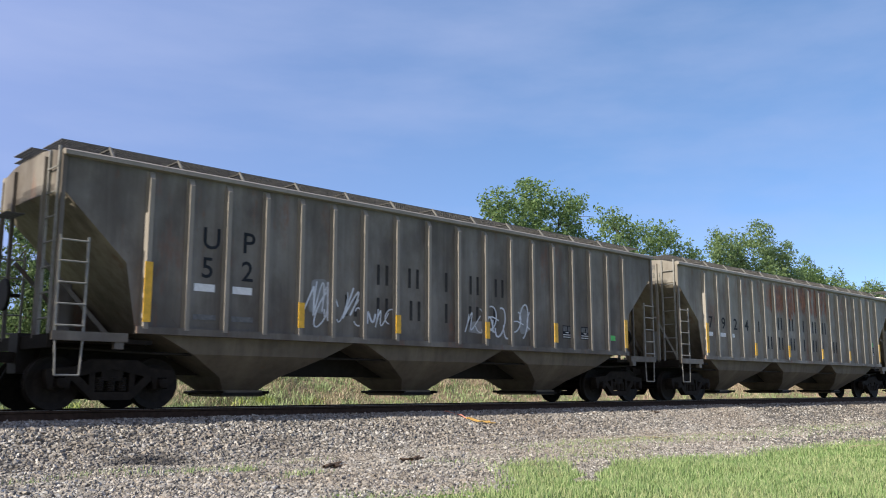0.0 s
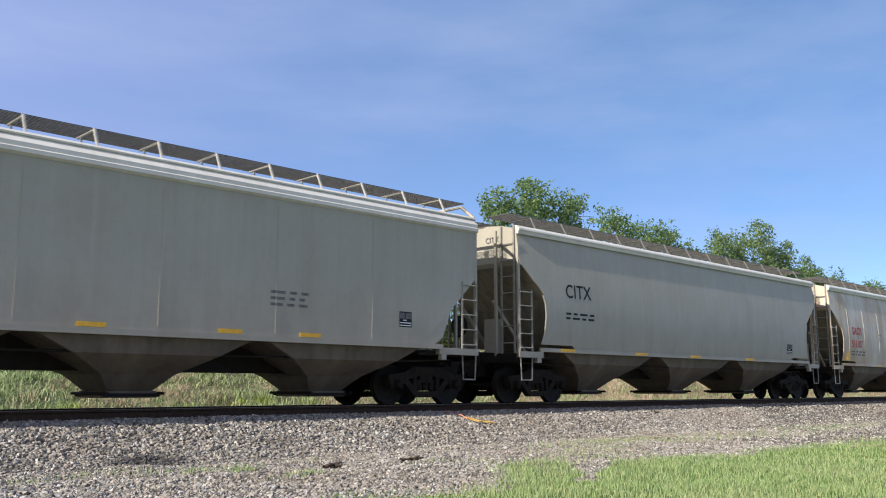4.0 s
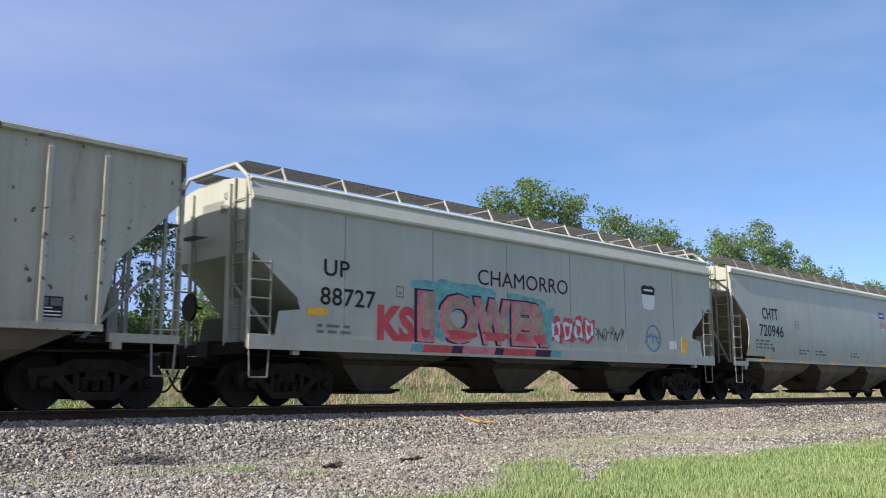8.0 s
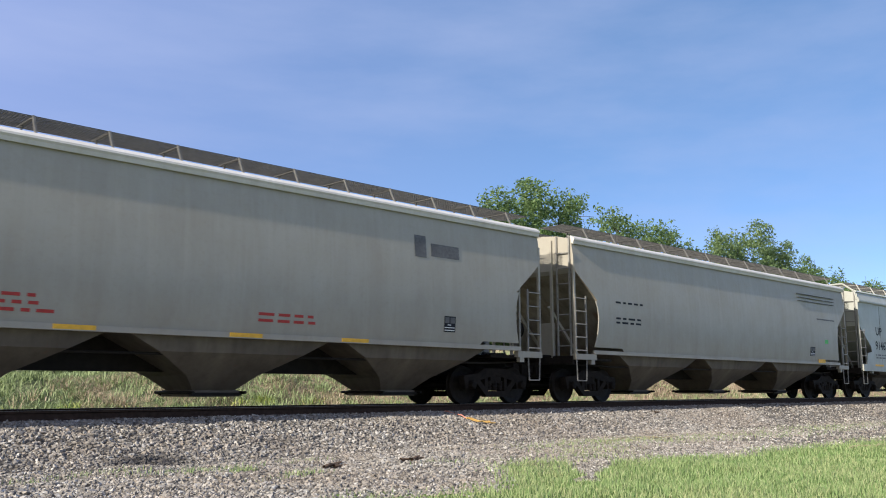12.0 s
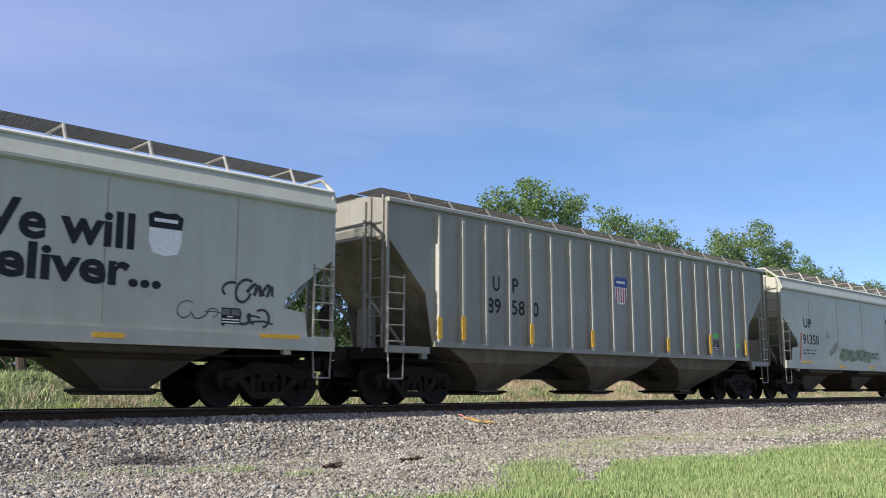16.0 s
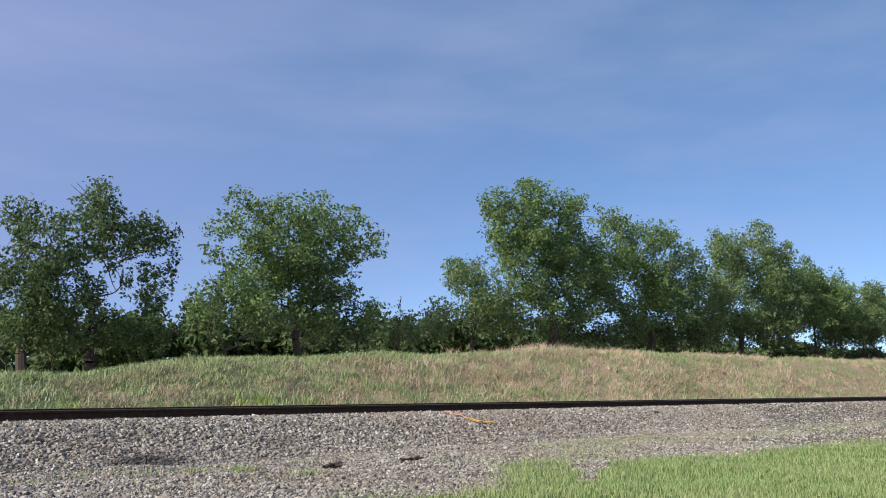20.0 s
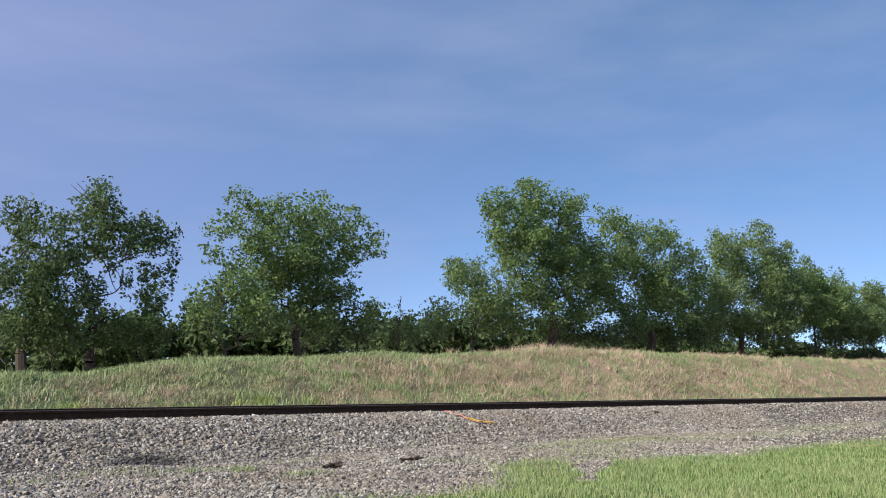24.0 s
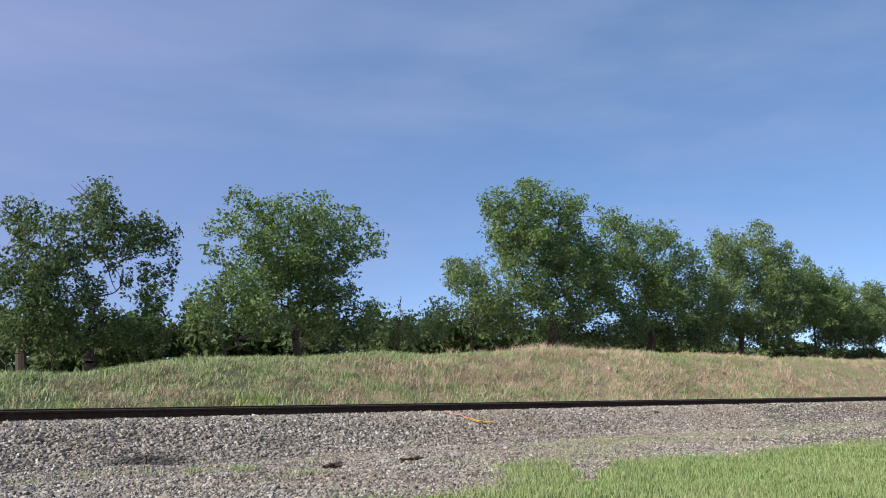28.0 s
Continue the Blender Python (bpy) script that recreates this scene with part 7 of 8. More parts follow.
M_TURF = blade_material("mown turf blades", (0.13, 0.22, 0.07), (0.27, 0.39, 0.165), (0.29, 0.33, 0.16), (0.38, 0.39, 0.21), -100, 900, 0.6)
M_WEED = blade_material("fresh weed leaves", (0.20, 0.30, 0.05), (0.42, 0.52, 0.12), (0.34, 0.36, 0.13), (0.46, 0.42, 0.2), -100, 900, 0.6)
M_STRAW_GRASS = blade_material("dry seed grass", (0.30, 0.30, 0.18), (0.44, 0.41, 0.26), (0.38, 0.30, 0.215), (0.64, 0.52, 0.40), -6, 10, 0.6)
M_MATTED = blade_material("matted dead stems", (0.24, 0.20, 0.14), (0.46, 0.39, 0.28), (0.27, 0.21, 0.15), (0.56, 0.46, 0.34), -100, 900, 0.6)
M_WILD = blade_material("long prairie grass", (0.16, 0.22, 0.10), (0.36, 0.44, 0.225), (0.40, 0.32, 0.22), (0.70, 0.57, 0.42), -4, 38, 2.4)


def build_grass():
    rng = np.random.default_rng(8)
    pts, h = [], []
    for y0, y1, x0, x1, per in ((4.5, 10.2, 5.5, 14, 1050), (3.2, 9.4, 14, 24, 420), (4.5, 9.4, 24, 45, 120), (3.2, 4.5, 8, 14, 800)):
        n = int((y1 - y0) * (x1 - x0) * per)
        for x, y, r in zip(rng.uniform(x0, x1, n), rng.uniform(y0, y1, n), rng.random(n)):
            if in_view(x, y, 1.0) and on_turf(x, y, rng.normal() * 0.24 * (1 - 0.5 * smooth01(20, 35, x))):
                pts.append((x, y, ground_z(x, y) - 0.01))
                h.append((0.05 + 0.08 * r) * (1.0 + 0.55 * noise.noise(Vector((x * 0.8, y * 0.8, 17.0)))))
    h = np.array(h)
    blades("turf_grass", pts, h, rng.uniform(0.006, 0.013, len(h)), rng, M_TURF, "short bright green turf at the road's edge", "grass", 0.8)
    # weeds that creep over the gravel
    pts, h = [], []
    for cx, cy, r, n in ((6.3, 11.6, 0.5, 260), (5.2, 12.2, 0.35, 120), (8.4, 12.0, 0.3, 90), (15.5, 11.6, 1.3, 900), (18.0, 11.4, 1.6, 800), (21.5, 10.8, 1.6, 600), (27.0, 11.5, 2.0, 700), (33.0, 11.0, 3.0, 900), (11.2, 9.2, 0.6, 200), (12.5, 9.6, 0.9, 420), (10.2, 10.4, 0.4, 110), (7.1, 10.2, 0.25, 130), (6.76, 11.07, 0.13, 170), (4.2, 11.9, 0.2, 60), (13.9, 10.4, 0.8, 300)):
        for _ in range(n):
            x, y = cx + rng.normal() * r, cy + rng.normal() * r * 0.35
            pts.append((x, y, ground_z(x, y)))
            h.append(rng.uniform(0.03, 0.12))
    h = np.array(h)
    blades("roadside_weeds", pts, h, rng.uniform(0.005, 0.012, len(h)), rng, M_TURF, "sparse weeds growing through the gravel", "weeds", 0.9)
    # a strip of bright weeds at the foot of the bank
    pts, h = [], []
    for x, y, r in zip(3 + 30 * rng.random(26000) ** 1.7, rng.uniform(17.6, 20.6, 26000), rng.random(26000)):
        if in_view(x, y, 1.0) and noise.noise(Vector((x * 0.9, y * 1.2, 4.0))) > -0.12 + 0.02 * x + 0.12 * smooth01(19.0, 20.6, y):
            pts.append((x, y, ground_z(x, y) - 0.01))
            h.append(0.08 + 0.22 * r)
    h = np.array(h)
    blades("trackside_weeds", pts, h, rng.uniform(0.01, 0.022, len(h)), rng, M_WEED, "bright green weeds along the foot of the bank", "weeds", 0.9)
    # the bank beyond the line: a short sward, then tussocks whose blades fan out
    pts, h = [], []
    for x0, x1, per in ((3, 24, 230), (24, 45, 120), (45, 85, 55)):
        n = int(8.6 * (x1 - x0) * per)
        for x, y in zip(rng.uniform(x0, x1, n), rng.uniform(17.9, 26.5, n)):
            if in_view(x, y, 1.0) and noise.noise(Vector((x * 0.9, y * 1.3, 31.0))) > -0.22 + 0.3 * rng.random() - 0.3:
                pts.append((x, y, ground_z(x, y) - 0.02))
                h.append(rng.uniform(0.08, 0.22))
    h = np.array(h)
    blades("prairie_sward", pts, h, rng.uniform(0.012, 0.028, len(h)), rng, M_WILD, "short mixed grass on the bank", "grass", 1.1)
    pts, h, off = [], [], []
    for x0, x1, per in ((3, 24, 6.0), (24, 48, 4.2), (48, 90, 2.0)):
        n = int(8.2 * (x1 - x0) * per)
        for x, y in zip(rng.uniform(x0, x1, n), rng.uniform(18.2, 26.4, n)):
            if not in_view(x, y, 1.0):
                continue
            lush = 0.5 + 0.9 * noise.noise(Vector((x * 0.45, y * 0.45, 2.0)))
            if rng.random() > 0.25 + lush:
                continue
            tall = rng.uniform(0.17, 0.40) * (0.5 + 0.5 * smooth01(18.2, 20.0, y)) * (0.75 + 0.4 * lush) * (1.0 - 0.35 * smooth01(22.5, 25.0, y))
            wide = rng.uniform(0.10, 0.30)
            for _ in range(int(rng.uniform(14, 34))):
                a, r = rng.uniform(0, math.tau), wide * math.sqrt(rng.random())
                px, py = x + r * math.cos(a), y + r * math.sin(a)
                pts.append((px, py, ground_z(px, py) - 0.02))
                h.append(tall * rng.uniform(0.55, 1.15))
                off.append((math.cos(a) * r * 1.6, math.sin(a) * r * 1.6))
    h = np.array(h)
    dry_pts, dry_h, dry_off = [], [], []
    for x0, x1, per in ((5, 24, 7.0), (24, 48, 7.0), (48, 95, 3.0)):
        n = int(8.4 * (x1 - x0) * per)
        for x, y in zip(rng.uniform(x0, x1, n), rng.uniform(18.4, 26.6, n)):
            patch = noise.noise(Vector((x * 0.22, y * 0.4, 9.0))) + 0.5 * noise.noise(Vector((x * 0.9, y * 0.9, 1.0)))
            if not in_view(x, y, 1.0) or patch < 0.24 - 0.36 * smooth01(8, 30, x) + 0.5 * smooth01(22.0, 23.5, y) * (1 - smooth01(20, 30, x)):
                continue
            tall, wide = rng.uniform(0.14, 0.42) * (0.6 + 0.4 * smooth01(18.4, 21.0, y)) * (1 + 0.5 * max(0.0, patch)), rng.uniform(0.06, 0.20)
            for _ in range(int(rng.uniform(12, 26))):
                a, r = rng.uniform(0, math.tau), wide * math.sqrt(rng.random())
                px, py = x + r * math.cos(a), y + r * math.sin(a)
                dry_pts.append((px, py, ground_z(px, py) - 0.02))
                dry_h.append(tall * rng.uniform(0.5, 1.1))
                dry_off.append((math.cos(a) * r * 1.6 + 0.06, math.sin(a) * r * 1.6))
    dry_h = np.array(dry_h)
    mat_pts, mat_h = [], []
    for x, y, r in zip(rng.uniform(5, 48, 90000), rng.uniform(18.5, 23.6, 90000), rng.random(90000)):
        lie = noise.noise(Vector((x * 0.5, y * 0.75, 21.0))) + 0.4 * noise.noise(Vector((x * 1.6, y * 1.8, 3.0)))
        if in_view(x, y, 1.0) and lie > 0.08 + 0.25 * (1 - smooth01(6.5, 9.5, x)) + 0.12 * smooth01(22, 30, x):
            mat_pts.append((x, y, ground_z(x, y) + 0.02))
            mat_h.append(0.07 + 0.15 * r)
    mat_h = np.array(mat_h)
    blades("matted_stems", mat_pts, mat_h, rng.uniform(0.008, 0.018, len(mat_h)), rng, M_MATTED, "matted grey-brown dead stems on the bank", "dry grass", 2.6)
    blades("straw_grass", dry_pts, dry_h, rng.uniform(0.007, 0.015, len(dry_h)), rng, M_STRAW_GRASS, "pinkish straw-coloured seed grass in tufts on the bank", "grass", 0.9, np.array(dry_off))
    blades("prairie_grass", pts, h, rng.uniform(0.010, 0.022, len(h)), rng, M_WILD, "tall dry and green tussocks on the bank", "grass", 0.55, np.array(off))


build_grass()


# ---------------------------------------------------------------- trees behind the bank
def bark_material():
    m, nt, b = nodes_of("grey-brown furrowed bark")
    f1 = n_noise(nt, 5, 6, 0.7, (3, 3, 0.5))
    nt.links.new(n_mix(nt, n_ramp(nt, f1, 0.3, 0.7), (0.03, 0.024, 0.02), (0.11, 0.09, 0.075)), b.inputs["Base Color"])
    b.inputs["Roughness"].default_value = 0.95
    n_bump(nt, b, f1, 0.6, 0.04)
    return m


def leaf_material(name, dark, light):
    m, nt, b = nodes_of(name)
    geo = nt.nodes.new("ShaderNodeNewGeometry")
    col = n_mix(nt, geo.outputs["Random Per Island"], dark, light)
    # Random darker clumps: shading among the leaf masses put into the colour.
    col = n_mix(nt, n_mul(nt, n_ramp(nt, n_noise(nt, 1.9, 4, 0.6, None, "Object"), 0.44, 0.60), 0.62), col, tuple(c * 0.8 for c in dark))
    nt.links.new(col, b.inputs["Base Color"])
    b.inputs["Roughness"].default_value = 0.55
    b.inputs["Specular IOR Level"].default_value = 0.3
    tr = nt.nodes.new("ShaderNodeBsdfTranslucent")
    nt.links.new(col, tr.inputs["Color"])
    mx = nt.nodes.new("ShaderNodeMixShader")
    mx.inputs["Fac"].default_value = 0.55
    out = nt.nodes["Material Output"]
    nt.links.new(b.outputs["BSDF"], mx.inputs[1])
    nt.links.new(tr.outputs["BSDF"], mx.inputs[2])
    nt.links.new(mx.outputs["Shader"], out.inputs["Surface"])
    return m


M_BARK = bark_material()
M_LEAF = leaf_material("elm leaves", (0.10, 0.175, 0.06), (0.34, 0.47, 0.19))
# Darker copy of the elm leaves, with shade put into the colour.
M_LEAF_DARK = leaf_material("dark leaves, shade put into the green", (0.06, 0.105, 0.045), (0.24, 0.33, 0.14))
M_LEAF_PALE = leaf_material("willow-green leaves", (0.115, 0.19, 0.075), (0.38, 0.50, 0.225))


def limb(bm, p, q, r0, r1, n=6):
    p, q = Vector(p), Vector(q)
    d = (q - p)
    if d.length < 1e-4:
        return
    d.normalize()
    s = d.orthogonal().normalized()
    t = d.cross(s)
    a = [bm.verts.new(p + (s * math.cos(i * math.tau / n) + t * math.sin(i * math.tau / n)) * r0) for i in range(n)]
    b = [bm.verts.new(q + (s * math.cos(i * math.tau / n) + t * math.sin(i * math.tau / n)) * r1) for i in range(n)]
    for i in range(n):
        j = (i + 1) % n
        bm.faces.new((a[i], a[j], b[j], b[i]))


def crooked(bm, p, q, r0, r1, rnd, steps=4, wob=0.12):
    """A tapered, bent limb; returns its points."""
    p, q = Vector(p), Vector(q)
    out, last, rl = [p], p, r0
    for i in range(1, steps + 1):
        f = i / steps
        c = p.lerp(q, f)
        if i < steps:
            c += Vector((rnd.uniform(-1, 1), rnd.uniform(-1, 1), rnd.uniform(-0.5, 0.5))) * (q - p).length * wob
        r = r0 + (r1 - r0) * f
        limb(bm, last, c, rl, r)
        out.append(c)
        last, rl = c, r
    return out


def leaf_cloud(puffs, per_m3, size, rng):
    """Leaves in and on a set of uneven puffs (centre, radii)."""
    V, F = [], []
    k = 0
    for (cx, cy, cz), (rx, ry, rz) in puffs:
        n = int(per_m3 * 4.19 * rx * ry * rz)
        d = rng.normal(size=(n, 3))
        d /= np.linalg.norm(d, axis=1, keepdims=True)
        rad = rng.uniform(0.25, 1.0, n) ** 0.6 * (1 + 0.18 * np.sin(d[:, 0] * 5 + cx) + 0.15 * np.sin(d[:, 2] * 7 + cz) + 0.10 * rng.normal(size=n))
        c = d * rad[:, None] * np.array([rx, ry, rz]) + np.array([cx, cy, cz])
        nrm = d * 0.6 + rng.normal(size=(n, 3)) * 0.7 + np.array([0, 0, 0.35])
        nrm /= np.linalg.norm(nrm, axis=1, keepdims=True)
        u = np.cross(nrm, rng.normal(size=(n, 3)))
        u /= np.linalg.norm(u, axis=1, keepdims=True)
        w = np.cross(nrm, u)
        s = size * rng.uniform(0.55, 1.25, n)[:, None]
        q = np.stack([c - u * s, c - w * s * 0.6 + nrm * s * 0.12, c + u * s * 1.1 - nrm * s * 0.2, c + w * s * 0.6 + nrm * s * 0.12], 1)
        V.append(q.reshape(-1, 3))
        F.append((np.arange(n) * 4)[:, None] + np.array([0, 1, 2, 3])[None] + k)
        k += 4 * n
    return np.concatenate(V), np.concatenate(F)


def build_tree(name, x, y, puffs, leaf, label, seed, trunk_r=0.2, size=0.15, dens=16.0, dead=0, lean=(0, 0)):
    """puffs: (dx, dy, height of centre, radius across, radius up), heights over the ground."""
    rnd, rng = random.Random(seed), np.random.default_rng(seed)
    z0 = ground_z(x, y) - 0.1
    t = new(name)
    t.matrix_basis = pose(x, y, z0)
    tagged(t, label, "tree" if name == "tree" else "bush", "row of trees behind the bank")
    top = max(p[2] for p in puffs)

    def wood(bm):
        fork = Vector((lean[0], lean[1], top * 0.32))
        crooked(bm, (0, 0, -0.3), fork, trunk_r, trunk_r * 0.75, rnd, 4, 0.05)
        nodes = [(fork * 0.75, 0.8), (fork, 0.7)]
        for dx, dy, hz, ra, rz in sorted(puffs, key=lambda p: abs(p[0]) + p[2]):
            if hz < top * 0.3 and abs(dx) < 0.5:
                continue
            tip = Vector((dx, dy, hz))
            below = [n for n in nodes if n[0].z < hz + 0.2] or nodes[:1]
            start, k = min(below, key=lambda n: (n[0] - tip).length - 0.25 * n[0].z)
            if tip.z - start.z < 0.4 * (tip - start).xy.length:
                continue  # low leaves hang on the twigs of their neighbours
            pts = crooked(bm, start, tip, trunk_r * 0.62 * k, 0.022, rnd, 5, 0.09)
            nodes += [(pts[2], k * 0.7), (pts[3], k * 0.55)]
            for _ in range(5):
                a = pts[rnd.randrange(2, 6)]
                e = tip + Vector((rnd.uniform(-1, 1) * ra, rnd.uniform(-1, 1) * ra, rnd.uniform(-0.8, 0.9) * rz))
                crooked(bm, a, e, 0.026, 0.008, rnd, 3, 0.1)
        for i in range(dead):
            a = Vector((0.3, 0, top * rnd.uniform(0.25, 0.5)))
            e = Vector((rnd.uniform(2.0, 3.6), rnd.uniform(-1, 0.6), top * rnd.uniform(0.45, 0.68)))
            pts = crooked(bm, a, e, 0.06, 0.010, rnd, 5, 0.07)
            for _ in range(4):
                crooked(bm, pts[rnd.randrange(2, 5)], e + Vector((rnd.uniform(-0.6, 0.6), 0, rnd.uniform(-0.7, 0.7))), 0.02, 0.006, rnd, 3, 0.12)
    part("trunk", wood, M_BARK, t)
    sub = []
    deep = [(dx - 0.6 * x / y, dy - 0.6, hz, ra, rz) for dx, dy, hz, ra, rz in puffs] + [(dx + 1.2 * x / y + rng.normal() * 0.22 * ra, dy + 1.2, hz - 0.1 * rz, ra, rz) for dx, dy, hz, ra, rz in puffs]
    for dx, dy, hz, ra, rz in deep:
        sub.append(((dx, dy, hz), (ra * 0.60, ra * 0.60, rz * 0.60)))
        for _ in range(9):  # twig ends that stand out from the crown
            a, e = rng.uniform(0, math.tau), rng.uniform(-0.6, 1.0)
            c, k, q = math.sqrt(max(0.05, 1 - e * e)), rng.uniform(0.08, 0.15), rng.uniform(0.84, 1.03)
            sub.append(((dx + ra * q * c * math.cos(a), dy + ra * q * c * math.sin(a), hz + rz * q * e), (ra * k * 1.5, ra * k * 1.5, rz * k)))
        for _ in range(11):
            a, e = rng.uniform(0, math.tau), rng.uniform(-0.7, 1.0)
            c = math.sqrt(max(0.05, 1 - e * e))
            k = rng.uniform(0.17, 0.33)
            sub.append(((dx + ra * 0.72 * c * math.cos(a), dy + ra * 0.72 * c * math.sin(a), hz + rz * 0.72 * e), (ra * k * 1.25, ra * k * 1.25, rz * k)))
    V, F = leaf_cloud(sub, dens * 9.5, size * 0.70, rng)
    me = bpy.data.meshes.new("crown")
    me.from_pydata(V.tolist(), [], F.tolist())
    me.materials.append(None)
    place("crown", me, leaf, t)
    return t


def seen(px, y):
    """x along the line of what stands at that bearing, y metres off."""
    a = radians(43.843) + math.atan((px - 784) / 1560)
    return y * math.tan(a), y / math.cos(a)


def tree_from(px, y, lobes, leaf, label, seed, name="tree", skirt=None, **kw):
    """lobes: (bearing, top, bottom, half width), as angles on a 1560-unit focal length with the horizon at 692."""
    x, dist = seen(px, y)
    g = ground_z(x, y) - 0.1
    puffs = []
    if skirt:  # low shoots and suckers round the foot
        rs = random.Random(seed + 500)
        lobes = list(lobes)
        b = skirt[0]
        while b <= skirt[1]:
            lobes.append((b, skirt[2] + rs.uniform(-18, 18), 668, rs.uniform(24, 36)))
            b += rs.uniform(32, 46)
    for bx, top, bot, half in lobes:
        lx, ld = seen(bx, y)
        k = ld * math.cos(math.atan((bx - 784) / 1560)) / 1560 * 1.012
        zt, zb = 0.352 + (692 - top) * k - g, 0.352 + (692 - bot) * k - g
        puffs.append((lx - x, random.Random(seed + int(bx)).uniform(-0.6, 0.6), (zt + zb) / 2, half * k * 1.04, (zt - zb) / 2))
    return build_tree(name, x, y, puffs, leaf, label, seed, **kw)


def build_woods():
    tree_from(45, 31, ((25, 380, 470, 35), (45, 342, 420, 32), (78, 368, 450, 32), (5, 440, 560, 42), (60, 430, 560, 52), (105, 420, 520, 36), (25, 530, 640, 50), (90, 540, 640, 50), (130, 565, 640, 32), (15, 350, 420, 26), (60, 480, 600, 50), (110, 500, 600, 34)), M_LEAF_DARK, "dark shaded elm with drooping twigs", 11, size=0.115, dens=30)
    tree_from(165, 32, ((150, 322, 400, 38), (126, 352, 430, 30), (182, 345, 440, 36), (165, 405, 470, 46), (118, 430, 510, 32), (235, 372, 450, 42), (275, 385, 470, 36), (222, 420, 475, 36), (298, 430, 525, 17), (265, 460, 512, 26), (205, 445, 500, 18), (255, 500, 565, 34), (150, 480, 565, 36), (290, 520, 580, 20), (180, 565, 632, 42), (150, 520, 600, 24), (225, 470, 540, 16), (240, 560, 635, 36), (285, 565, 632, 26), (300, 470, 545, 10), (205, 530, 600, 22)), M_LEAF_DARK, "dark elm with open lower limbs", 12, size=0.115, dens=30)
    tree_from(525, 32, ((415, 338, 400, 32), (392, 380, 435, 36), (460, 345, 425, 42), (520, 345, 430, 46), (567, 345, 425, 40), (607, 370, 435, 34), (645, 402, 465, 28), (440, 405, 480, 50), (378, 435, 475, 30), (500, 420, 500, 55), (560, 420, 505, 52), (617, 430, 500, 42), (420, 452, 522, 38), (468, 448, 530, 40), (480, 475, 570, 40), (545, 485, 580, 44), (612, 490, 580, 40), (645, 525, 605, 34), (500, 540, 610, 40), (575, 545, 610, 40), (470, 385, 455, 40), (540, 392, 465, 48), (600, 405, 470, 38), (510, 450, 530, 46), (575, 470, 545, 40), (440, 500, 590, 36)), M_LEAF, "broad green elm with bare twigs at one side", 13, size=0.125, dens=19, dead=5)
    tree_from(400, 30, ((362, 500, 595, 44), (402, 470, 565, 46), (435, 490, 605, 50), (345, 540, 610, 32), (470, 545, 615, 36)), M_LEAF, "bushy green elm sapling at the bank's top", 14, "bush", size=0.12, trunk_r=0.1, dens=21)
    tree_from(980, 32, ((890, 335, 405, 36), (922, 330, 420, 40), (957, 320, 400, 44), (1000, 340, 430, 40), (1030, 380, 455, 32), (878, 400, 452, 28), (930, 400, 485, 52), (987, 410, 500, 50), (1042, 410, 485, 36), (935, 470, 560, 40), (1060, 450, 545, 40), (900, 440, 512, 34), (955, 480, 560, 40), (965, 535, 605, 42), (1030, 520, 600, 44), (915, 530, 606, 40), (1000, 470, 560, 36), (1025, 450, 530, 34), (880, 360, 420, 24), (860, 345, 385, 14), (960, 375, 460, 46), (905, 400, 470, 34), (985, 440, 520, 36)), M_LEAF, "tall spreading green elm with a leaning trunk", 15, trunk_r=0.32, size=0.14, dens=14)
    tree_from(835, 32, ((800, 460, 522, 32), (850, 450, 540, 40), (768, 515, 600, 32), (830, 515, 602, 46), (882, 478, 565, 36), (880, 545, 608, 34), (800, 470, 545, 26), (785, 465, 520, 18), (860, 500, 590, 40), (905, 520, 606, 34)), M_LEAF_PALE, "low pale green elm with open branches", 16, trunk_r=0.14, size=0.12, dens=17)
    tree_from(1150, 33, ((1090, 365, 432, 36), (1130, 385, 455, 36), (1175, 390, 465, 40), (1215, 420, 500, 36), (1100, 420, 515, 46), (1150, 440, 545, 55), (1202, 470, 572, 46), (1236, 480, 560, 26), (1072, 480, 580, 40), (1130, 530, 605, 50), (1190, 555, 605, 50), (1230, 540, 606, 30), (1060, 420, 500, 34), (1225, 450, 530, 26), (1160, 480, 580, 46)), M_LEAF, "dense green elm on the bank", 17, trunk_r=0.3, size=0.15, dens=11)
    tree_from(1310, 34, ((1275, 408, 480, 28), (1302, 412, 472, 25), (1345, 398, 465, 30), (1375, 425, 502, 36), (1290, 470, 560, 42), (1350, 460, 565, 50), (1402, 460, 545, 36), (1258, 520, 602, 36), (1272, 485, 560, 32), (1235, 525, 595, 28), (1310, 540, 606, 45), (1370, 540, 604, 45), (1320, 430, 520, 40), (1400, 500, 590, 44), (1260, 430, 490, 18), (1255, 560, 608, 30)), M_LEAF_PALE, "green elm with a forked trunk", 18, trunk_r=0.26, size=0.16, dens=10)
    tree_from(1440, 35, ((1435, 455, 535, 32), (1465, 480, 565, 28), (1428, 525, 604, 42), (1480, 540, 606, 32), (1450, 500, 590, 40), (1500, 530, 606, 34), (1415, 480, 560, 30)), M_LEAF, "small elm farther along the bank", 19, trunk_r=0.22, size=0.17, dens=10)
    tree_from(1525, 36, ((1497, 495, 565, 25), (1537, 490, 570, 28), (1560, 520, 605, 28), (1515, 545, 612, 38), (1535, 540, 612, 36), (1480, 550, 612, 30)), M_LEAF_PALE, "pale green elm farther along the bank", 20, trunk_r=0.2, size=0.18, dens=10)
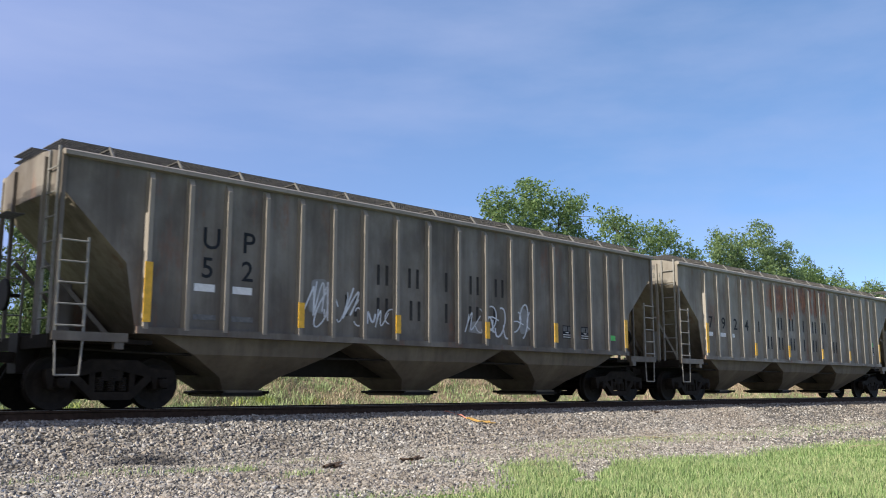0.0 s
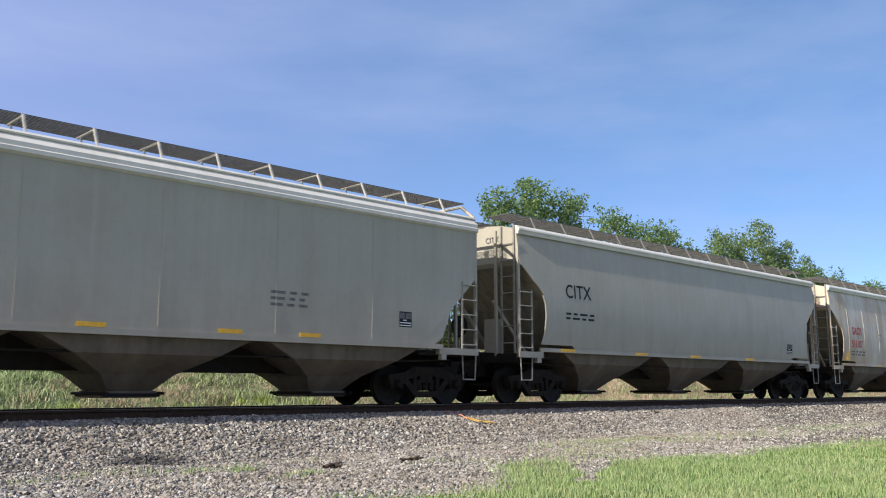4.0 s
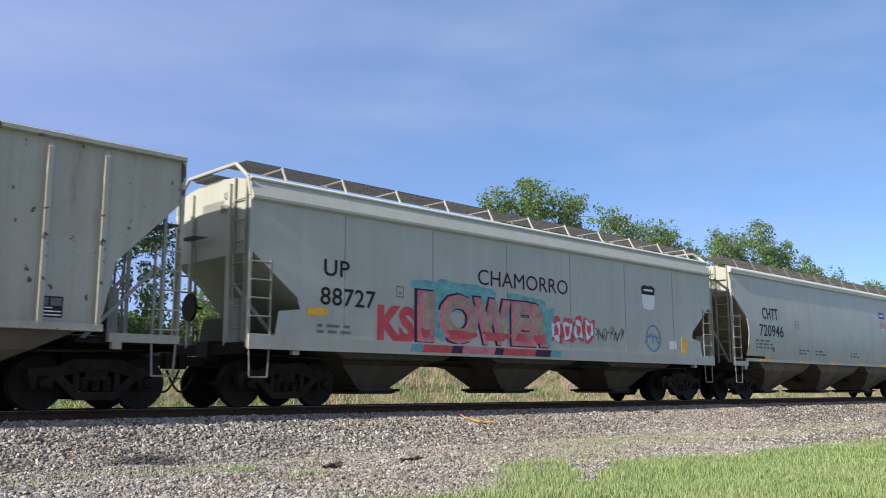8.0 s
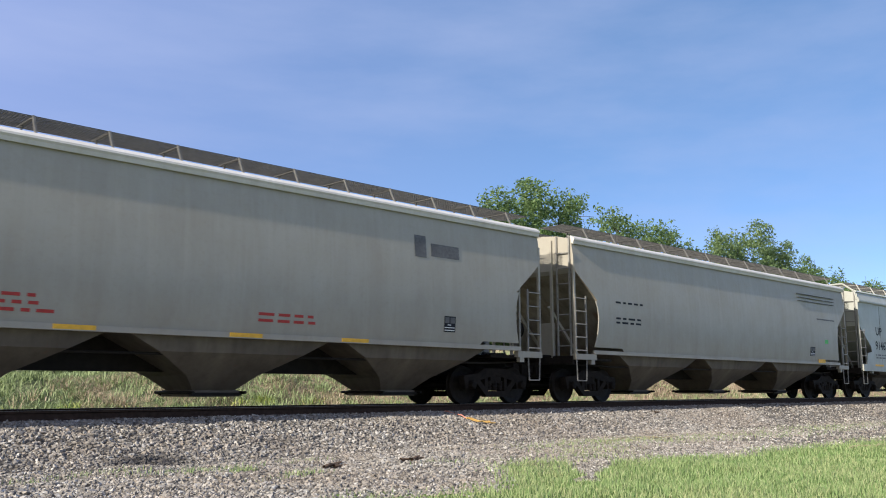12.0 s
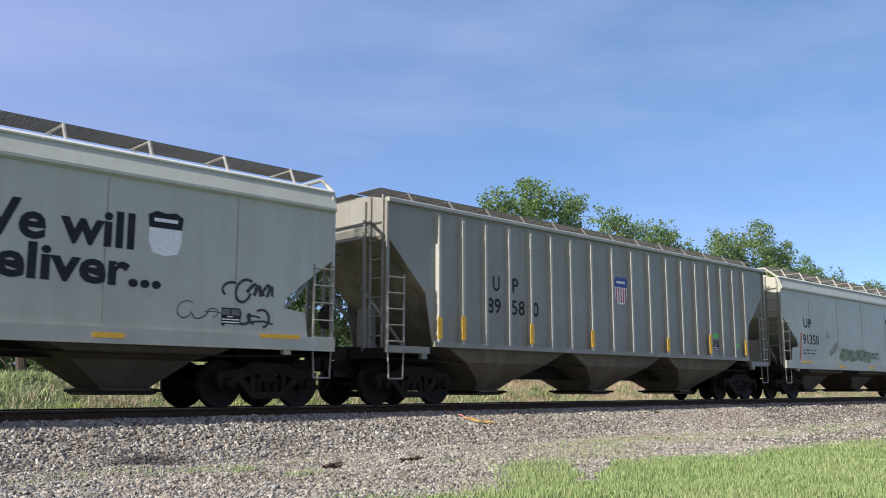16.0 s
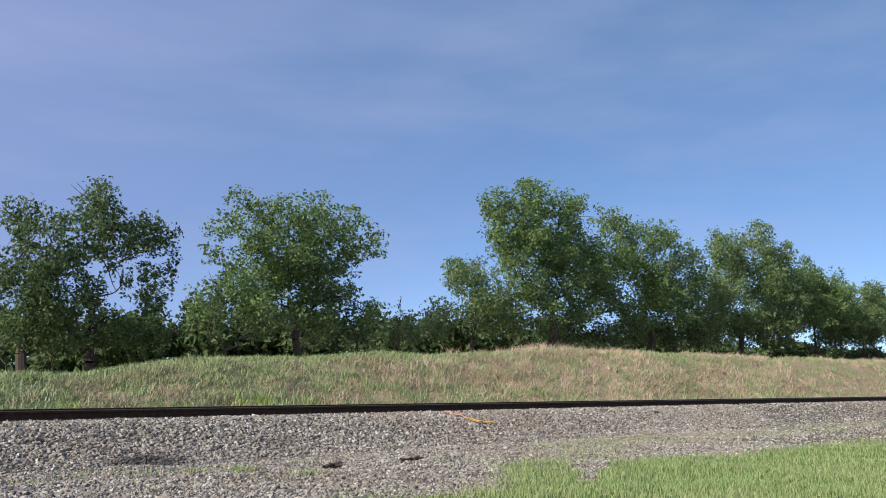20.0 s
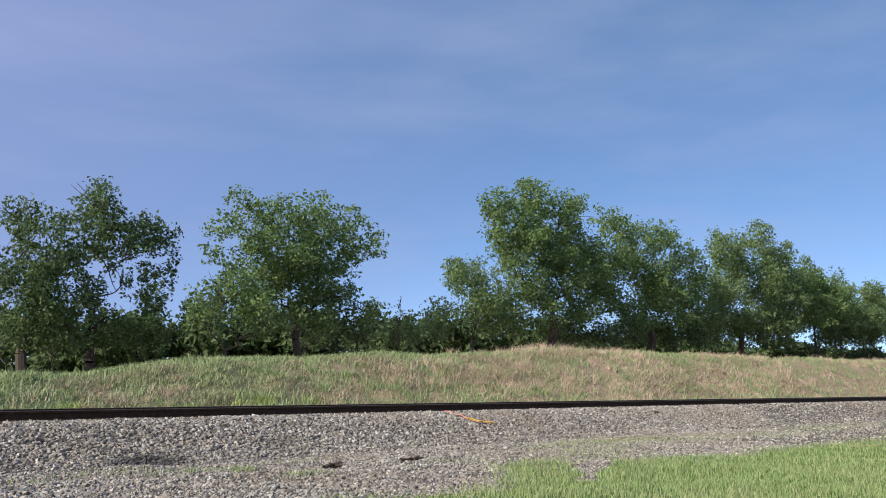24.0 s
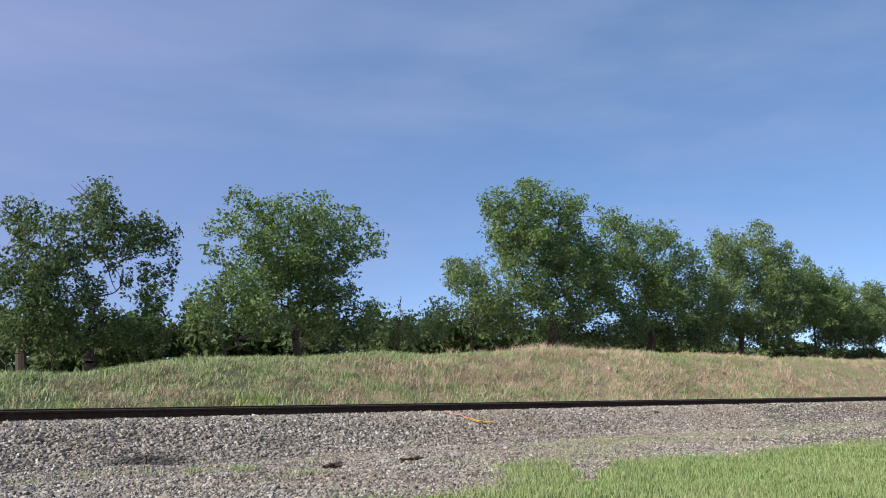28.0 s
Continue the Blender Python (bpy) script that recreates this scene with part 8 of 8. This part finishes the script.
    tree_from(1640, 37, ((1600, 530, 620, 40), (1650, 500, 620, 50), (1700, 510, 620, 50)), M_LEAF_DARK, "far elm at the end of the row", 27, trunk_r=0.2, size=0.22, dens=9)
    # undergrowth below the crowns, mostly in the shade-toned leaves
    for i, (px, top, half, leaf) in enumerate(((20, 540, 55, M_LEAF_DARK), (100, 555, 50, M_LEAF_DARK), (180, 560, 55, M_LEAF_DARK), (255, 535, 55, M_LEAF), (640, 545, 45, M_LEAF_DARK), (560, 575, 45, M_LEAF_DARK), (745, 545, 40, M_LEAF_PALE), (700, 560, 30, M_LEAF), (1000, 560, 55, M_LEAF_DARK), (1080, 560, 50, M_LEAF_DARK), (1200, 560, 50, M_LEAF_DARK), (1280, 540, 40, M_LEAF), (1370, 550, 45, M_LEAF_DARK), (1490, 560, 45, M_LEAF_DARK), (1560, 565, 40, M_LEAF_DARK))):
        tree_from(px, 33 + (i % 3) * 0.8, ((px - half * 0.4, top + 8, 628, half * 0.7), (px + half * 0.45, top, 628, half * 0.65)), leaf, "dense undergrowth below the trees, shade in its green" if leaf is M_LEAF_DARK else "green undergrowth bush below the trees", 40 + i, "bush", trunk_r=0.06, size=0.14, dens=15)
    # scrub farther back closes the view below the crowns, in shade-toned leaves
    rng = np.random.default_rng(77)
    sub = []
    for i in range(330):
        x, y = rng.uniform(8, 150), rng.uniform(37, 44)
        r = rng.uniform(0.8, 1.6)
        sub.append(((x, y, ground_z(x, y) + rng.uniform(0.2, 2.3)), (r * 1.3, r, r)))
    V, F = leaf_cloud(sub, 30, 0.25, rng)
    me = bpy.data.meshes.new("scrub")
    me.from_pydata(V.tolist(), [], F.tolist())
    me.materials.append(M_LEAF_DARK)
    tagged(new("scrub", me), "scrub and brush behind the trees, toned for shade", "shrubs", kind="stuff")
    # a thin young cedar
    x, d = seen(706, 31.0)
    tree_from(706, 31.0, ((706, 527, 560, 5), (706, 550, 585, 9), (706, 575, 615, 14)), M_LEAF_DARK, "thin young cedar on the bank", 70, "tree", trunk_r=0.05, size=0.09, dens=60)


build_woods()


# ---------------------------------------------------------------- small things on the gravel
def build_litter():
    M_ROPE = plain("yellow-orange rope", (0.70, 0.42, 0.12), 0.8, 0, 0.3, 20)
    M_ROPE_RED = plain("faded pink rope", (0.60, 0.25, 0.18), 0.8, 0, 0.3, 20)
    M_WOOD = plain("weathered brown driftwood", (0.14, 0.09, 0.055), 0.9, 0, 0.4, 9)
    M_STRAW = plain("bleached straw", (0.50, 0.42, 0.26), 0.9, 0, 0.3, 12)

    def on_ground(px, py, z):
        a = radians(43.843) + math.atan((px - 784) / 1560)
        k = (0.352 - z) / ((py - 692.0) / 1560 * math.cos(math.atan((px - 784) / 1560)) * 0.9876)
        return k * math.sin(a), k * math.cos(a)

    rope = new("frayed_rope")
    tagged(rope, "frayed yellow and pink rope lying on the gravel", "rope")
    rnd = random.Random(3)

    def strand(x0, x1, y0, y1, off):
        pts = []
        for i in range(15):
            f = i / 14
            x, y = x0 + (x1 - x0) * f, y0 + (y1 - y0) * f + 0.05 * math.sin(f * 7 + off)
            pts.append((x, y, ground_z(x, y) + 0.045 + 0.012 * math.sin(f * 11 + off)))
        return pts
    part("strand", lambda bm: pipe(bm, strand(14.50, 15.20, 14.32, 14.05, 0.2), 0.016), M_ROPE, rope)
    part("strand", lambda bm: pipe(bm, strand(14.50, 15.10, 14.28, 14.12, 1.7), 0.014), M_ROPE, rope)
    part("strand", lambda bm: pipe(bm, strand(14.45, 14.55, 14.95, 14.30, 0.9), 0.014), M_ROPE_RED, rope, None, "faded pink strand")
    for px, py, l, mat, nm, lab in ((600, 823, 0.5, M_WOOD, "driftwood_stick", "weathered brown stick on the gravel"), (735, 815, 0.35, M_WOOD, "driftwood_stick", "short weathered brown stick on the gravel"), (1120, 778, 2.6, M_STRAW, "straw_wisp", "bleached straw strewn along the gravel"), (1520, 762, 2.5, M_STRAW, "straw_wisp", "bleached straw among roadside weeds"), (1156, 744, 0.25, M_WOOD, "dark_clod", "dark clod among the stones"), (1388, 734, 0.3, M_WOOD, "dark_clod", "dark clod among the stones")):
        x, y = on_ground(px, py, -0.78 if py > 770 else -0.5)
        y = min(y, 15.0)
        z = ground_z(x, y) + 0.03
        rr = random.Random(px)

        def make(bm, l=l, n=9 if l > 1 else 3):
            for _ in range(n):
                a = rr.uniform(-0.35, 0.35)
                cx, cy = rr.uniform(-l / 2, l / 2), rr.uniform(-0.1, 0.1)
                h = l * (0.25 if l > 1 else 0.45) * rr.uniform(0.6, 1.0)
                r = 0.008 if l > 1 else 0.03
                crooked(bm, (cx - h * math.cos(a), cy - h * math.sin(a), 0), (cx + h * math.cos(a), cy + h * math.sin(a), rr.uniform(0, 0.05)), r, r * 0.5, rr, 3, 0.06)
        o = part(nm, make, mat, None, pose(x, y, z))
        tagged(o, lab, "stick" if "stick" in nm else "debris", kind="stuff" if "straw" in nm else "")


build_litter()


def spin_rows(r, ax, near, far):
    """Rows of a wheel that rolls from near to far seconds; it stands before and after."""
    rows, step = [(0.0, pose(ax, 0, r))] if near > 0 else [], SPEED / FPS / r
    a, b = math.ceil(near * FPS), math.floor(far * FPS)
    for i in range(a, b + 1):
        q = Matrix.Translation((ax, 0, r)) @ Matrix.Rotation(-step * (i - a), 4, "Y")
        rows.append((i / FPS, q))
    if b < 28 * FPS:
        rows.append((28.0, rows[-1][1]))
    return rows


def motions():
    """The train runs past at a steady pace, its wheels turning while it goes by."""
    for thing, u in TRAIN:
        walk(thing, [(t, pose(u - SPEED * t, TRACK_Y, 0)) for t in (0.0, 7.0, 14.0, 21.0, 28.0)])
    base = dict(TRAIN)
    for w, ax, r, x in SPINNING:
        u = base[w.parent.parent] + x + ax
        near, far = max(0.0, (u - 42.0) / SPEED), (u - 3.5) / SPEED
        if far > 0.1:
            walk(w, spin_rows(r, ax, near, min(28.0, far)))


motions()
